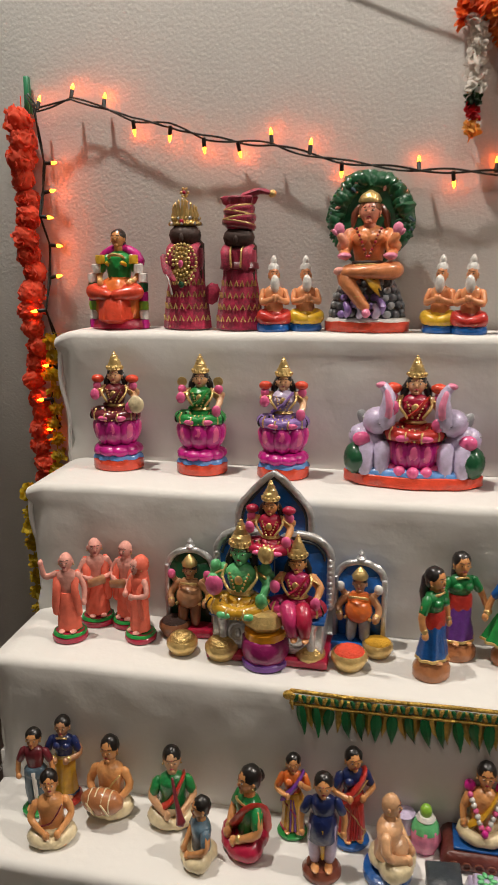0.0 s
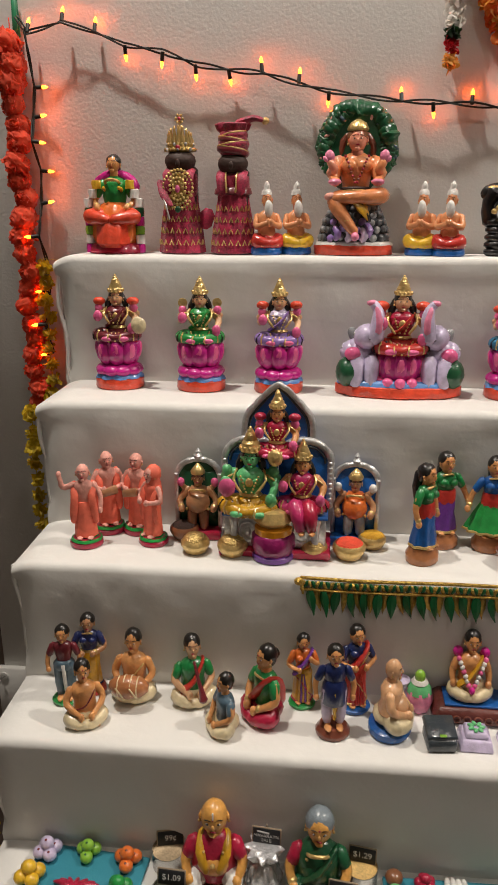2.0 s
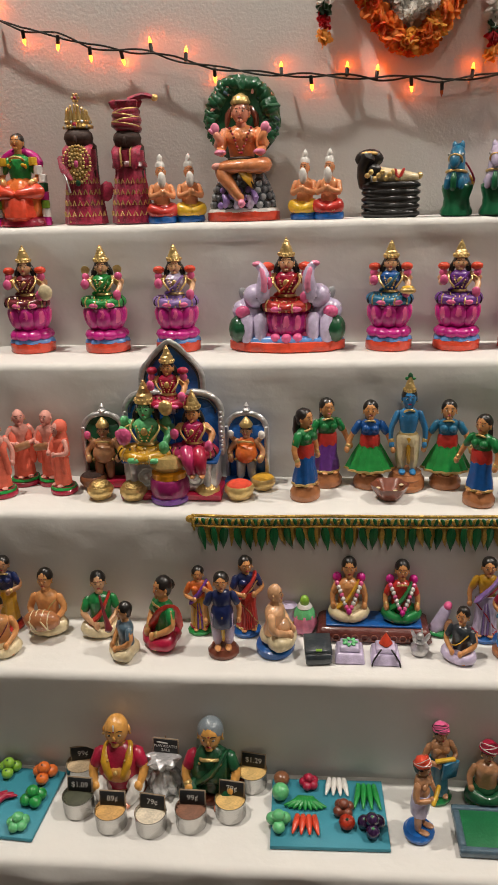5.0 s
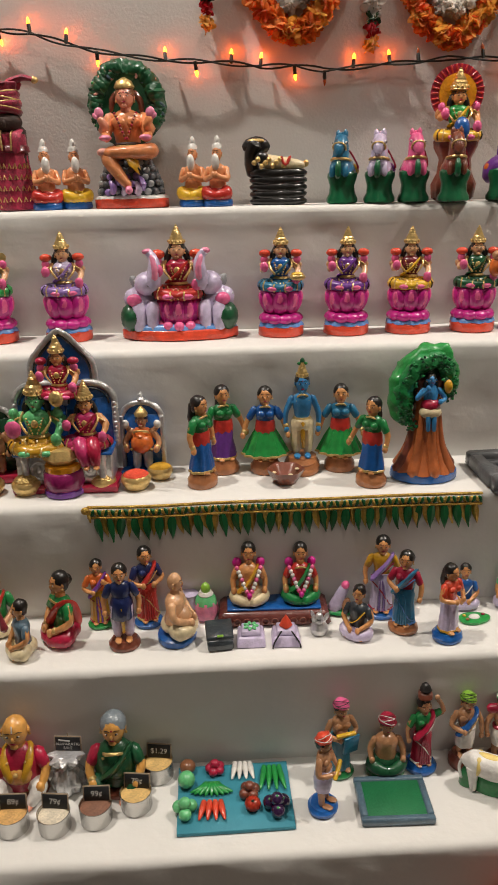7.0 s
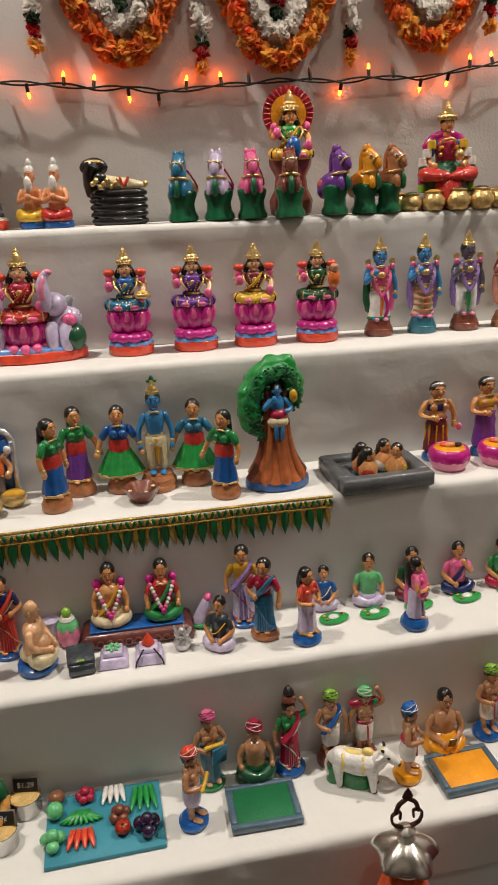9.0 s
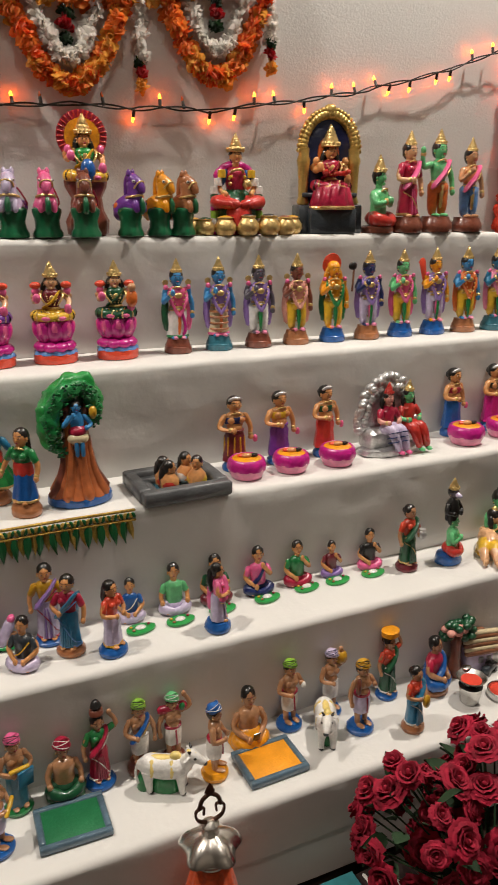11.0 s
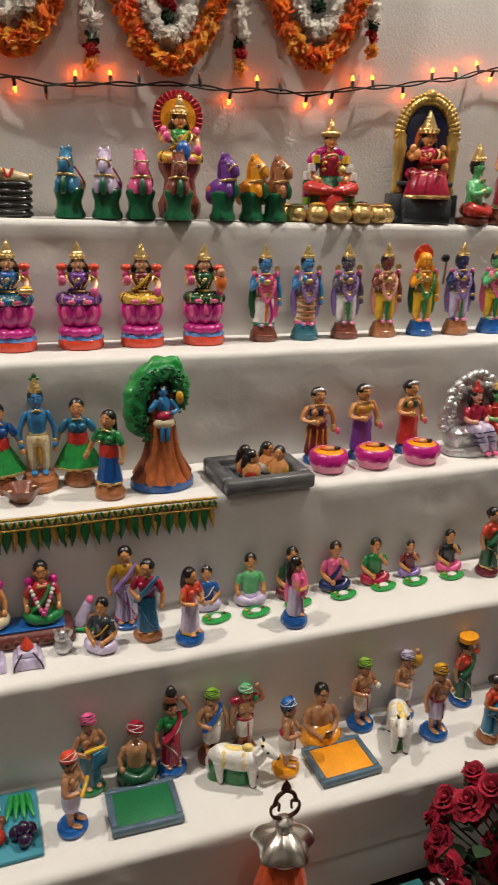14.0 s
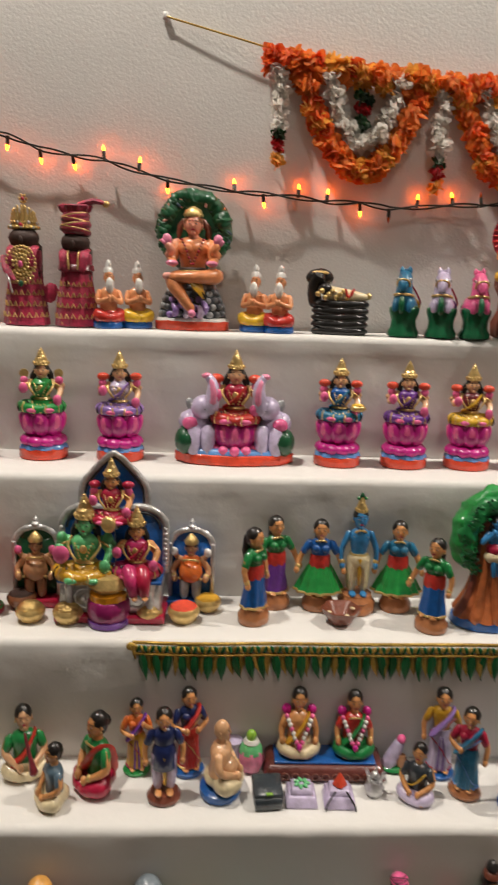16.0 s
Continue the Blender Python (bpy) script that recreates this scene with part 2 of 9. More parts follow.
stop = holder("door_stop", SKEW @ pose(-0.845, WALL - 0.018, 0.145), "small white spring door stop on the baseboard", "door stop")
part("plate", Fig().lathe([(0.011, 0), (0.012, 0.001), (0.011, 0.004)], TRIM_M, pose(0, 0, 0, 90, 0, 0), seg=16), stop)
coil = [(0.0045 * math.cos(k * 0.9), -0.004 - 0.0009 * k, 0.0045 * math.sin(k * 0.9)) for k in range(66)]
part("spring", Fig().tube(coil, 0.0011, mat("spring_steel", (0.55, 0.54, 0.52), 0.3, 1.0, vary=0.05), seg=6, smooth=1), stop, "steel spring")
part("tip", Fig().lathe([(0.006, 0), (0.007, 0.002), (0.0068, 0.011), (0.004, 0.013)], TRIM_M, pose(0, -0.062, 0, 90, 0, 0), seg=14), stop, "white rubber tip")

# ---- stepped stand and its cloth ----
CLOTH = mat("white_cotton_cloth", (0.73, 0.72, 0.69), 0.95, vary=0.03, scale=9, bump=0.3, bump_scale=34, sheen=0.1)
STEP_M = mat("plain_board", (0.45, 0.34, 0.22), 0.6, vary=0.15, scale=20)
for k in range(1, 6):
    back = WALL - 0.03 if k == 1 else LOW[k - 1] - 0.01
    step = holder("display_step", SKEW @ pose((LEFT + END[k]) / 2, 0, 0), "wooden step of the display stand under white cloth", "stand", "steps of the display stand")
    part("body", Fig().box((0, (back + LOW[k]) / 2 + 0.02, (TREAD[k] - 0.03 + FLOOR) / 2), (END[k] - LEFT - 0.05, back - LOW[k] - 0.03, TREAD[k] - 0.034 - FLOOR), STEP_M, 0.004), step)
    part("board", Fig().box((0, (back + FRONT[k] + 0.014) / 2, TREAD[k] - 0.022), (END[k] - LEFT - 0.04, back - FRONT[k] - 0.016, 0.02), STEP_M, 0.003), step)


def cloth_line():
    """The cloth's run from the wall over the steps to its hem near the floor, with rounded edges."""
    pts = [(WALL - 0.035, TREAD[1], 0.0, END[1])]
    for k in range(1, 6):
        y, z, r = FRONT[k], TREAD[k], 0.015
        prev = WALL - 0.035 if k == 1 else LOW[k - 1]
        for u in (0.12, 0.3, 0.5, 0.7, 0.88):
            pts.append((prev + (y + r - prev) * u, z, 0.15, END[k]))
        for a in (0, 22, 45, 68, 90):
            pts.append((y + r - r * math.sin(radians(a)), z - r + r * math.cos(radians(a)), 0.3, END[k]))
        low = TREAD[k + 1] if k < 5 else 0.125
        for u in (0.1, 0.2, 0.32, 0.45, 0.58, 0.7, 0.82, 0.92, 1.0):
            pts.append((y - 0.004 * math.sin(u * 3.0) + (LOW[k] - y) * u, z - r + (low - z + r) * u, 1.0 if u < 0.9 else 0.4, END[k]))
    return pts


line, verts, faces, NX = cloth_line(), [], [], 300
for y, z, w, right in line:
    for j in range(NX + 1):
        u = j / NX
        x = LEFT - 0.03 + (right - LEFT + 0.06) * u
        sag = 0.008 * w * (noise.noise(Vector((x * 2.3, z * 5, 3))) + 0.45 * noise.noise(Vector((x * 9 + z * 7, z * 22, 7))))
        crease = w * (0.0022 * noise.noise(Vector((x * 9 - z * 30, z * 46 + x * 8, 1))) + 0.0016 * noise.noise(Vector((x * 22 + z * 16, z * 70 - x * 12, 4))))
        end = max(0.0, 0.055 - (x - LEFT + 0.03), 0.055 - (right + 0.03 - x)) / 0.055
        verts.append((x, y + sag * (1 if w > 0.9 else 0.15) + crease + 0.03 * end ** 2 * min(1, w), z - 0.016 * end ** 2 + (0.0016 * noise.noise(Vector((x * 7, y * 9, 2))) if w < 0.5 else 0)))
for a in range(len(line) - 1):
    for j in range(NX):
        k = a * (NX + 1) + j
        faces.append((k, k + 1, k + NX + 2, k + NX + 1))
cloth = Fig().put(verts, faces, CLOTH)
cover = holder("cloth_cover", SKEW, "white cotton cloth draped over the display steps", "cloth")
part("sheet", cloth, cover)
for side in (-1, 1):
    for k in range(1, 6):
        x0 = LEFT - 0.03 if side < 0 else END[k] + 0.03
        low = (TREAD[k + 1] if k < 5 else 0.12) - 0.012
        back = WALL - 0.04 if k == 1 else LOW[k - 1] + 0.03
        f, rows = Fig(), []
        for a in range(13):
            u = a / 12
            row = []
            for b in range(9):
                q = b / 8
                row.append((x0 - side * 0.012 + side * 0.014 * math.sin(q * 9 + k) * u - side * 0.01 * u, FRONT[k] + 0.018 + 0.03 * u + (back - FRONT[k] - 0.05) * q, TREAD[k] - 0.014 + (low - TREAD[k] + 0.01) * u - 0.012 * math.sin(q * 7 + k * 2) * u))
            rows.append(row)
        vs = [p for r in rows for p in r]
        fs = [(a * 9 + b, a * 9 + b + 1, (a + 1) * 9 + b + 1, (a + 1) * 9 + b) for a in range(12) for b in range(8)]
        f.put(vs, fs, CLOTH)
        part("side_drape", f, cover)
        hem = [(x0 - side * (0.012 * u + 0.004 * math.sin(u * 11 + k)), FRONT[k] + 0.022 + 0.022 * u, TREAD[k] - 0.018 + (low - TREAD[k] + 0.02) * u) for u in np.linspace(0, 1, 14)]
        part("hem", Fig().tube(hem, 0.0048, CLOTH, smooth=2), cover, "thick stitched white hem")


f = Fig()
vs, fs = [], []
for a in range(7):
    for j in range(161):
        x = LEFT + (END[5] - LEFT) * j / 160
        vs.append((x, 0.975 + 0.006 * noise.noise(Vector((x * 6, a * 0.3, 5))), 0.16 - 0.155 * a / 6))
fs = [(a * 161 + j, a * 161 + j + 1, (a + 1) * 161 + j + 1, (a + 1) * 161 + j) for a in range(6) for j in range(160)]
part("under_sheet", Fig().put(vs, fs, CLOTH), cover)

# ---- painted clay dolls ----
def crown(f, z, s, key="gold", y=0.0):
    """A tall tiered crown of height s set on a head at z."""
    f.lathe([(0.4 * s, 0), (0.45 * s, 0.05 * s), (0.41 * s, 0.12 * s), (0.4 * s, 0.22 * s), (0.35 * s, 0.3 * s), (0.36 * s, 0.35 * s), (0.27 * s, 0.47 * s), (0.28 * s, 0.51 * s), (0.2 * s, 0.63 * s), (0.21 * s, 0.67 * s), (0.13 * s, 0.79 * s), (0.14 * s, 0.83 * s), (0.06 * s, 0.93 * s), (0.07 * s, 0.97 * s), (0.01 * s, 1.02 * s)], key, pose(0, y, z), seg=16)
    for k in range(7):
        w = radians(180 + 30 * k)
        f.ball((0.41 * s * math.cos(w), y + 0.41 * s * math.sin(w), z + 0.15 * s), (0.07 * s, 0.07 * s, 0.1 * s), key, seg=7, n=5)


def turban(f, z, r, key, stripe=None):
    """A tightly wound cloth with a knot and a hanging tail."""
    f.ball((0, 0.02 * r, z + 0.16 * r), (1.0 * r, 1.06 * r, 0.82 * r), key, turn=(-14, 0, 0), cut=(-20, 90))
    for k, (a, b) in enumerate(((78, 8), (64, -14), (50, 12), (36, -8))):
        f.ringed((0, 0.04 * r, z + (0.06 + 0.14 * k) * r), (1.0 - 0.07 * k) * r, 0.13 * r, key, turn=(a + 8, b, 0), seg=16)
        if stripe and k < 3:
            f.ringed((0, 0.02 * r, z + (0.15 + 0.15 * k) * r), (1.05 - 0.08 * k) * r, 0.045 * r, stripe, turn=(a + 4, b + 6, 0), seg=16)
    f.ball((0.6 * r, 0.45 * r, z + 0.35 * r), (0.3 * r, 0.28 * r, 0.24 * r), key, seg=9, n=6)
    f.tube([(0.7 * r, 0.6 * r, z + 0.2 * r), (0.85 * r, 0.75 * r, z - 0.5 * r), (0.75 * r, 0.7 * r, z - 1.05 * r)], [0.22 * r, 0.22 * r, 0.12 * r], key, flat=0.5)


def head(f, z, r, skin, hair, style="bun", face=0.0, y=0.0):
    """A plain head: an egg, a nose, dark hair in one of a few cuts, neck below."""
    f.tube([(0, y + 0.01, z - 1.5 * r), (0, y, z - 0.6 * r)], [0.5 * r, 0.48 * r], skin)
    f.ball((0, y - 0.05 * r, z), (0.78 * r, 0.85 * r, r), skin)
    f.ball((0, y - 0.88 * r, z - 0.1 * r), (0.1 * r, 0.14 * r, 0.2 * r), skin, seg=8, n=5)
    for s in (-1, 1):
        f.ball((s * 0.3 * r, y - 0.77 * r, z + 0.08 * r), (0.125 * r, 0.05 * r, 0.06 * r), "white", seg=8, n=4)
        f.ball((s * 0.29 * r, y - 0.81 * r, z + 0.08 * r), (0.08 * r, 0.05 * r, 0.065 * r), "hair", seg=8, n=4)
        f.tube([(s * 0.13 * r, y - 0.82 * r, z + 0.3 * r), (s * 0.32 * r, y - 0.77 * r, z + 0.37 * r), (s * 0.5 * r, y - 0.68 * r, z + 0.29 * r)], 0.028 * r, "hair", seg=5)
        f.ball((s * 0.8 * r, y - 0.02 * r, z - 0.05 * r), (0.1 * r, 0.16 * r, 0.24 * r), skin, seg=8, n=5)
        f.ball((s * 0.84 * r, y - 0.08 * r, z - 0.32 * r), 0.1 * r, "gold", seg=7, n=5)
    f.ball((0, y - 0.82 * r, z + 0.36 * r), (0.06 * r, 0.04 * r, 0.075 * r), "crimson", seg=7, n=4)
    f.ball((0, y - 0.84 * r, z - 0.4 * r), (0.2 * r, 0.07 * r, 0.06 * r), "crimson", seg=8, n=4)
    f.ball((0, y - 0.68 * r, z - 0.72 * r), (0.26 * r, 0.2 * r, 0.2 * r), skin, seg=8, n=5)
    if hair and style != "bald":
        f.ball((0, y + 0.15 * r, z + 0.22 * r), (0.9 * r, 0.92 * r, 0.92 * r), hair, turn=(-25, 0, 0), cut=(-18, 90))
        f.ball((0, y + 0.35 * r, z - 0.05 * r), (0.82 * r, 0.62 * r, 0.85 * r), hair)
    if style == "bun":
        f.ball((0, y + 0.95 * r, z + 0.05 * r), (0.5 * r, 0.42 * r, 0.5 * r), hair)
    elif style == "long":
        f.tube([(0, y + 0.75 * r, z), (0, y + 1.05 * r, z - 1.4 * r), (0.05 * r, y + 0.95 * r, z - 3.0 * r)], [0.6 * r, 0.55 * r, 0.3 * r], hair)
    elif style == "locks":
        for s in (-1, 1):
            f.tube([(s * 0.6 * r, y + 0.3 * r, z + 0.1 * r), (s * 1.0 * r, y + 0.25 * r, z - 0.7 * r), (s * 1.15 * r, y, z - 1.5 * r)], [0.4 * r, 0.4 * r, 0.2 * r], hair)
    elif style == "top":
        f.ball((0, y + 0.1 * r, z + 1.15 * r), (0.4 * r, 0.4 * r, 0.45 * r), hair)


def arm(f, s, shoulder, elbow, hand, skin, sleeve=None, r=0.034, bangle=None):
    a, b, c = ([s * p[0], p[1], p[2]] for p in (shoulder, elbow, hand))
    f.tube([a, b, c], [r * 1.15, r * 0.95, r * 0.7], skin, smooth=4)
    f.ball(c, (r * 0.95, r * 0.95, r * 1.15), skin, seg=10, n=6)
    if sleeve:
        m = [a[k] + (b[k] - a[k]) * 0.72 for k in range(3)]
        f.tube([a, m], [r * 1.3, r * 1.22], sleeve)
    if bangle:
        m = [c[k] + (b[k] - c[k]) * 0.25 for k in range(3)]
        f.ball(m, r * 0.95, bangle, seg=10, n=6)


ARMS = {
    "front": ((0.12, 0, 0.72), (0.185, -0.03, 0.58), (0.06, -0.15, 0.56)),
    "side": ((0.12, 0, 0.72), (0.19, 0.0, 0.57), (0.185, -0.04, 0.43)),
    "skirt": ((0.12, 0, 0.72), (0.21, -0.01, 0.58), (0.26, -0.07, 0.44)),
    "pray": ((0.12, 0, 0.72), (0.17, -0.06, 0.60), (0.02, -0.15, 0.66)),
    "raise": ((0.12, 0, 0.72), (0.24, -0.02, 0.70), (0.27, -0.05, 0.86)),
    "head": ((0.12, 0, 0.72), (0.24, -0.01, 0.78), (0.16, 0, 0.95)),
    "chest": ((0.12, 0, 0.72), (0.18, -0.06, 0.60), (0.08, -0.15, 0.71)),
}


def standing(h, skin="skin", top="red", skirt="blue", base="terracotta", hair="hair", style="bun", arms=("front", "front"), sari=None, trim=None, legs="skirt",
             gem=None, base_h=0.1, flare=1.0, cap=None, stripe=None, sleeve=True, extra=None, base_r=0.17):
    f = Fig()
    if base:
        f.lathe([(base_r * 0.94, 0), (base_r, 0.015), (base_r, base_h * 0.55), (base_r * 0.86, base_h * 0.75), (base_r * 0.8, base_h)], base, sx=1.05, sy=0.95)
    b = base_h if base else 0.0
    for s in (-1, 1):
        f.ball((s * 0.06, -0.08, b + 0.015), (0.04, 0.075, 0.022), skin, seg=10, n=5)
    if legs == "skirt":
        f.lathe([(0.12 * flare, b + 0.012), (0.135 * flare, b + 0.02), (0.128 * flare, b + 0.1), (0.115 + 0.02 * (flare - 1), 0.36), (0.118, 0.46), (0.098, 0.53)], skirt, sx=1.0, sy=0.82, seg=32, wave=0.045 * flare, waves=8)
        if trim:
            f.lathe([(0.128 * flare, b + 0.012), (0.141 * flare, b + 0.02), (0.139 * flare, b + 0.04), (0.13 * flare, b + 0.045)], trim, sx=1.0, sy=0.82, seg=32, wave=0.045 * flare, waves=8)
    elif legs == "dhoti":
        for s in (-1, 1):
            f.tube([(s * 0.06, 0, 0.5), (s * 0.072, -0.01, 0.3), (s * 0.065, -0.01, b + 0.04)], [0.075, 0.062, 0.045], skirt)
        f.tube([(0, -0.075, 0.5), (0.005, -0.07, b + 0.1)], [0.03, 0.018], trim or skirt)
        f.lathe([(0.1, 0.42), (0.118, 0.45), (0.112, 0.52), (0.09, 0.54)], skirt, sy=0.85)
    else:
        for s in (-1, 1):
            f.tube([(s * 0.06, 0, 0.35), (s * 0.062, -0.01, b + 0.03)], [0.05, 0.036], skin)
        f.lathe([(0.09, 0.27), (0.112, 0.28), (0.122, 0.38), (0.115, 0.5), (0.09, 0.54)], skirt, sy=0.85, wave=0.03, waves=6, seg=24)
        if trim:
            f.tube([(0.01, -0.1, 0.5), (0.02, -0.102, 0.29)], 0.012, trim, seg=6)
    f.lathe([(0.094, 0.49), (0.086, 0.55), (0.108, 0.64), (0.116, 0.70), (0.1, 0.745), (0.045, 0.775), (0.01, 0.78)], top or skin, sy=0.68)
    if not top:
        for s in (-1, 1):
            f.ball((s * 0.052, -0.062, 0.672), (0.055, 0.03, 0.045), skin, seg=10, n=6)
        f.ball((0, -0.05, 0.57), (0.075, 0.045, 0.06), skin, seg=10, n=6)
        f.lathe([(0.1, 0.505), (0.116, 0.515), (0.116, 0.54), (0.1, 0.55)], trim or skirt, sy=0.82, seg=20)
    if top and style in ("bun", "long") and legs == "skirt":
        f.ball((0.05, -0.068, 0.675), (0.048, 0.04, 0.042), top, seg=10, n=6)
        f.ball((-0.05, -0.068, 0.675), (0.048, 0.04, 0.042), top, seg=10, n=6)
    if sari and legs == "skirt":
        for k in range(5):
            f.tube([(-0.035 + 0.012 * k, -0.098, 0.47), (-0.05 + 0.024 * k, -0.108, 0.3), (-0.06 + 0.03 * k, -0.118 * flare, b + 0.03)], [0.008, 0.012, 0.014], sari if k % 2 else skirt, seg=6)
        f.tube([(-0.118, -0.04, 0.44), (-0.02, -0.115, 0.36), (0.085, -0.1, 0.2), (0.13, -0.03, b + 0.06)], 0.007, trim or "gold", seg=6, smooth=4)
    if sari:
        f.tube([(-0.1, -0.075, 0.5), (0.0, -0.1, 0.62), (0.09, -0.06, 0.735), (0.1, 0.06, 0.7), (0.05, 0.1, 0.48), (0.03, 0.1, 0.3)], [0.07, 0.06, 0.045, 0.045, 0.06, 0.05], sari, flat=0.5, smooth=4)
        f.tube([(-0.13, -0.06, 0.52), (0.0, -0.125, 0.58), (0.12, -0.06, 0.68)], 0.008, trim or "gold", seg=6, smooth=4)
    if gem:
        f.ringed((0, -0.03, 0.735), 0.06, 0.011, gem, turn=(55, 0, 0), seg=14)
        f.ringed((0, -0.045, 0.70), 0.07, 0.008, gem, turn=(70, 0, 0), arc=(170, 370), seg=12)
        f.lathe([(0.1, 0.52), (0.108, 0.53), (0.1, 0.545)], gem, sy=0.8)
    for s, how in zip((-1, 1), arms):
        arm(f, s, *ARMS[how], skin, (top if sleeve and top else None), bangle=gem)
    head(f, 0.865, 0.098, skin, hair, style if not cap else ("bald" if cap == "bald" else "short"))
    if cap and cap.startswith("crown"):
        crown(f, 0.925, 0.16, "gold")
    elif cap and cap != "bald":
        turban(f, 0.91, 0.09, cap, stripe)
    if extra:
        extra(f)
    f.v = (np.array(f.v) * h * np.array((0.94, 0.95, 1.0))).tolist()
    return f


def seated(h, skin="skin", top="red", legs="white", hair="hair", style="short", arms="knees", base=None, sari=None, trim=None, gem=None, cap=None, stripe=None, belly=1.0, extra=None, sleeve=True):
    f = Fig()
    b = 0.0
    if base:
        f.lathe([(0.31, 0), (0.33, 0.03), (0.32, 0.09), (0.28, 0.11)], base, sy=0.85)
        b = 0.1
    k = 1 - b
    z = lambda v: b + v * k
    f.ball((0, 0.03, z(0.13)), (0.23, 0.2, 0.14 * k), legs)
    for s in (-1, 1):
        f.tube([(s * 0.12, 0.0, z(0.13)), (s * 0.25, -0.1, z(0.12)), (s * 0.1, -0.22, z(0.085)), (-s * 0.06, -0.22, z(0.07))], [0.12, 0.105, 0.08, 0.055], legs, smooth=5, seg=12)
        f.ball((-s * 0.12, -0.23, z(0.06)), (0.09, 0.05, 0.045), skin, seg=10, n=6)
    f.lathe([(0.17, z(0.12)), (0.185 * belly, z(0.22)), (0.175, z(0.36)), (0.2, z(0.5)), (0.17, z(0.57)), (0.07, z(0.62)), (0.01, z(0.63))], top or skin, sy=0.72, seg=22)
    if belly > 1.1:
        f.ball((0, -0.08, z(0.27)), (0.17, 0.15, 0.13), skin)
    if sari:
        f.tube([(-0.16, -0.1, z(0.2)), (0.0, -0.15, z(0.36)), (0.13, -0.08, z(0.56)), (0.14, 0.1, z(0.5)), (0.1, 0.17, z(0.2))], [0.1, 0.085, 0.06, 0.06, 0.07], sari, flat=0.45, smooth=4)
    if trim:
        f.tube([(-0.17, -0.1, z(0.24)), (0.0, -0.185, z(0.34)), (0.16, -0.09, z(0.5))], 0.012, trim, seg=6, smooth=4)
    if gem:
        f.ringed((0, -0.07, z(0.54)), 0.1, 0.016, gem, turn=(50, 0, 0), seg=14)
        f.ringed((0, -0.09, z(0.48)), 0.11, 0.013, gem, turn=(70, 0, 0), arc=(170, 370), seg=12)
    kinds = {"knees": ((0.19, 0, 0.52), (0.27, -0.03, 0.36), (0.26, -0.14, 0.23)), "lap": ((0.2, 0, 0.52), (0.28, -0.05, 0.34), (0.08, -0.24, 0.2)),
             "pray": ((0.2, 0, 0.52), (0.25, -0.1, 0.36), (0.03, -0.22, 0.42)), "mouth": ((0.2, 0, 0.52), (0.24, -0.14, 0.42), (0.06, -0.2, 0.62))}
    both = arms if isinstance(arms, tuple) else (arms, arms)
    for s, how in zip((-1, 1), both):
        p = [(q[0], q[1], z(q[2])) for q in kinds[how]]
        arm(f, s, *p, skin, top if sleeve and top else None, r=0.055, bangle=gem)
    head(f, z(0.79), 0.143 * k, skin, hair, style if not cap else ("bald" if cap == "bald" else "short"))
    if cap and cap.startswith("crown"):
        crown(f, z(0.87), 0.26, "gold")
    elif cap and cap != "bald":
        turban(f, z(0.86), 0.14, cap, stripe)
    if extra:
        extra(f)
    f.v = (np.array(f.v) * h * np.array((0.86, 0.9, 1.0))).tolist()
    return f


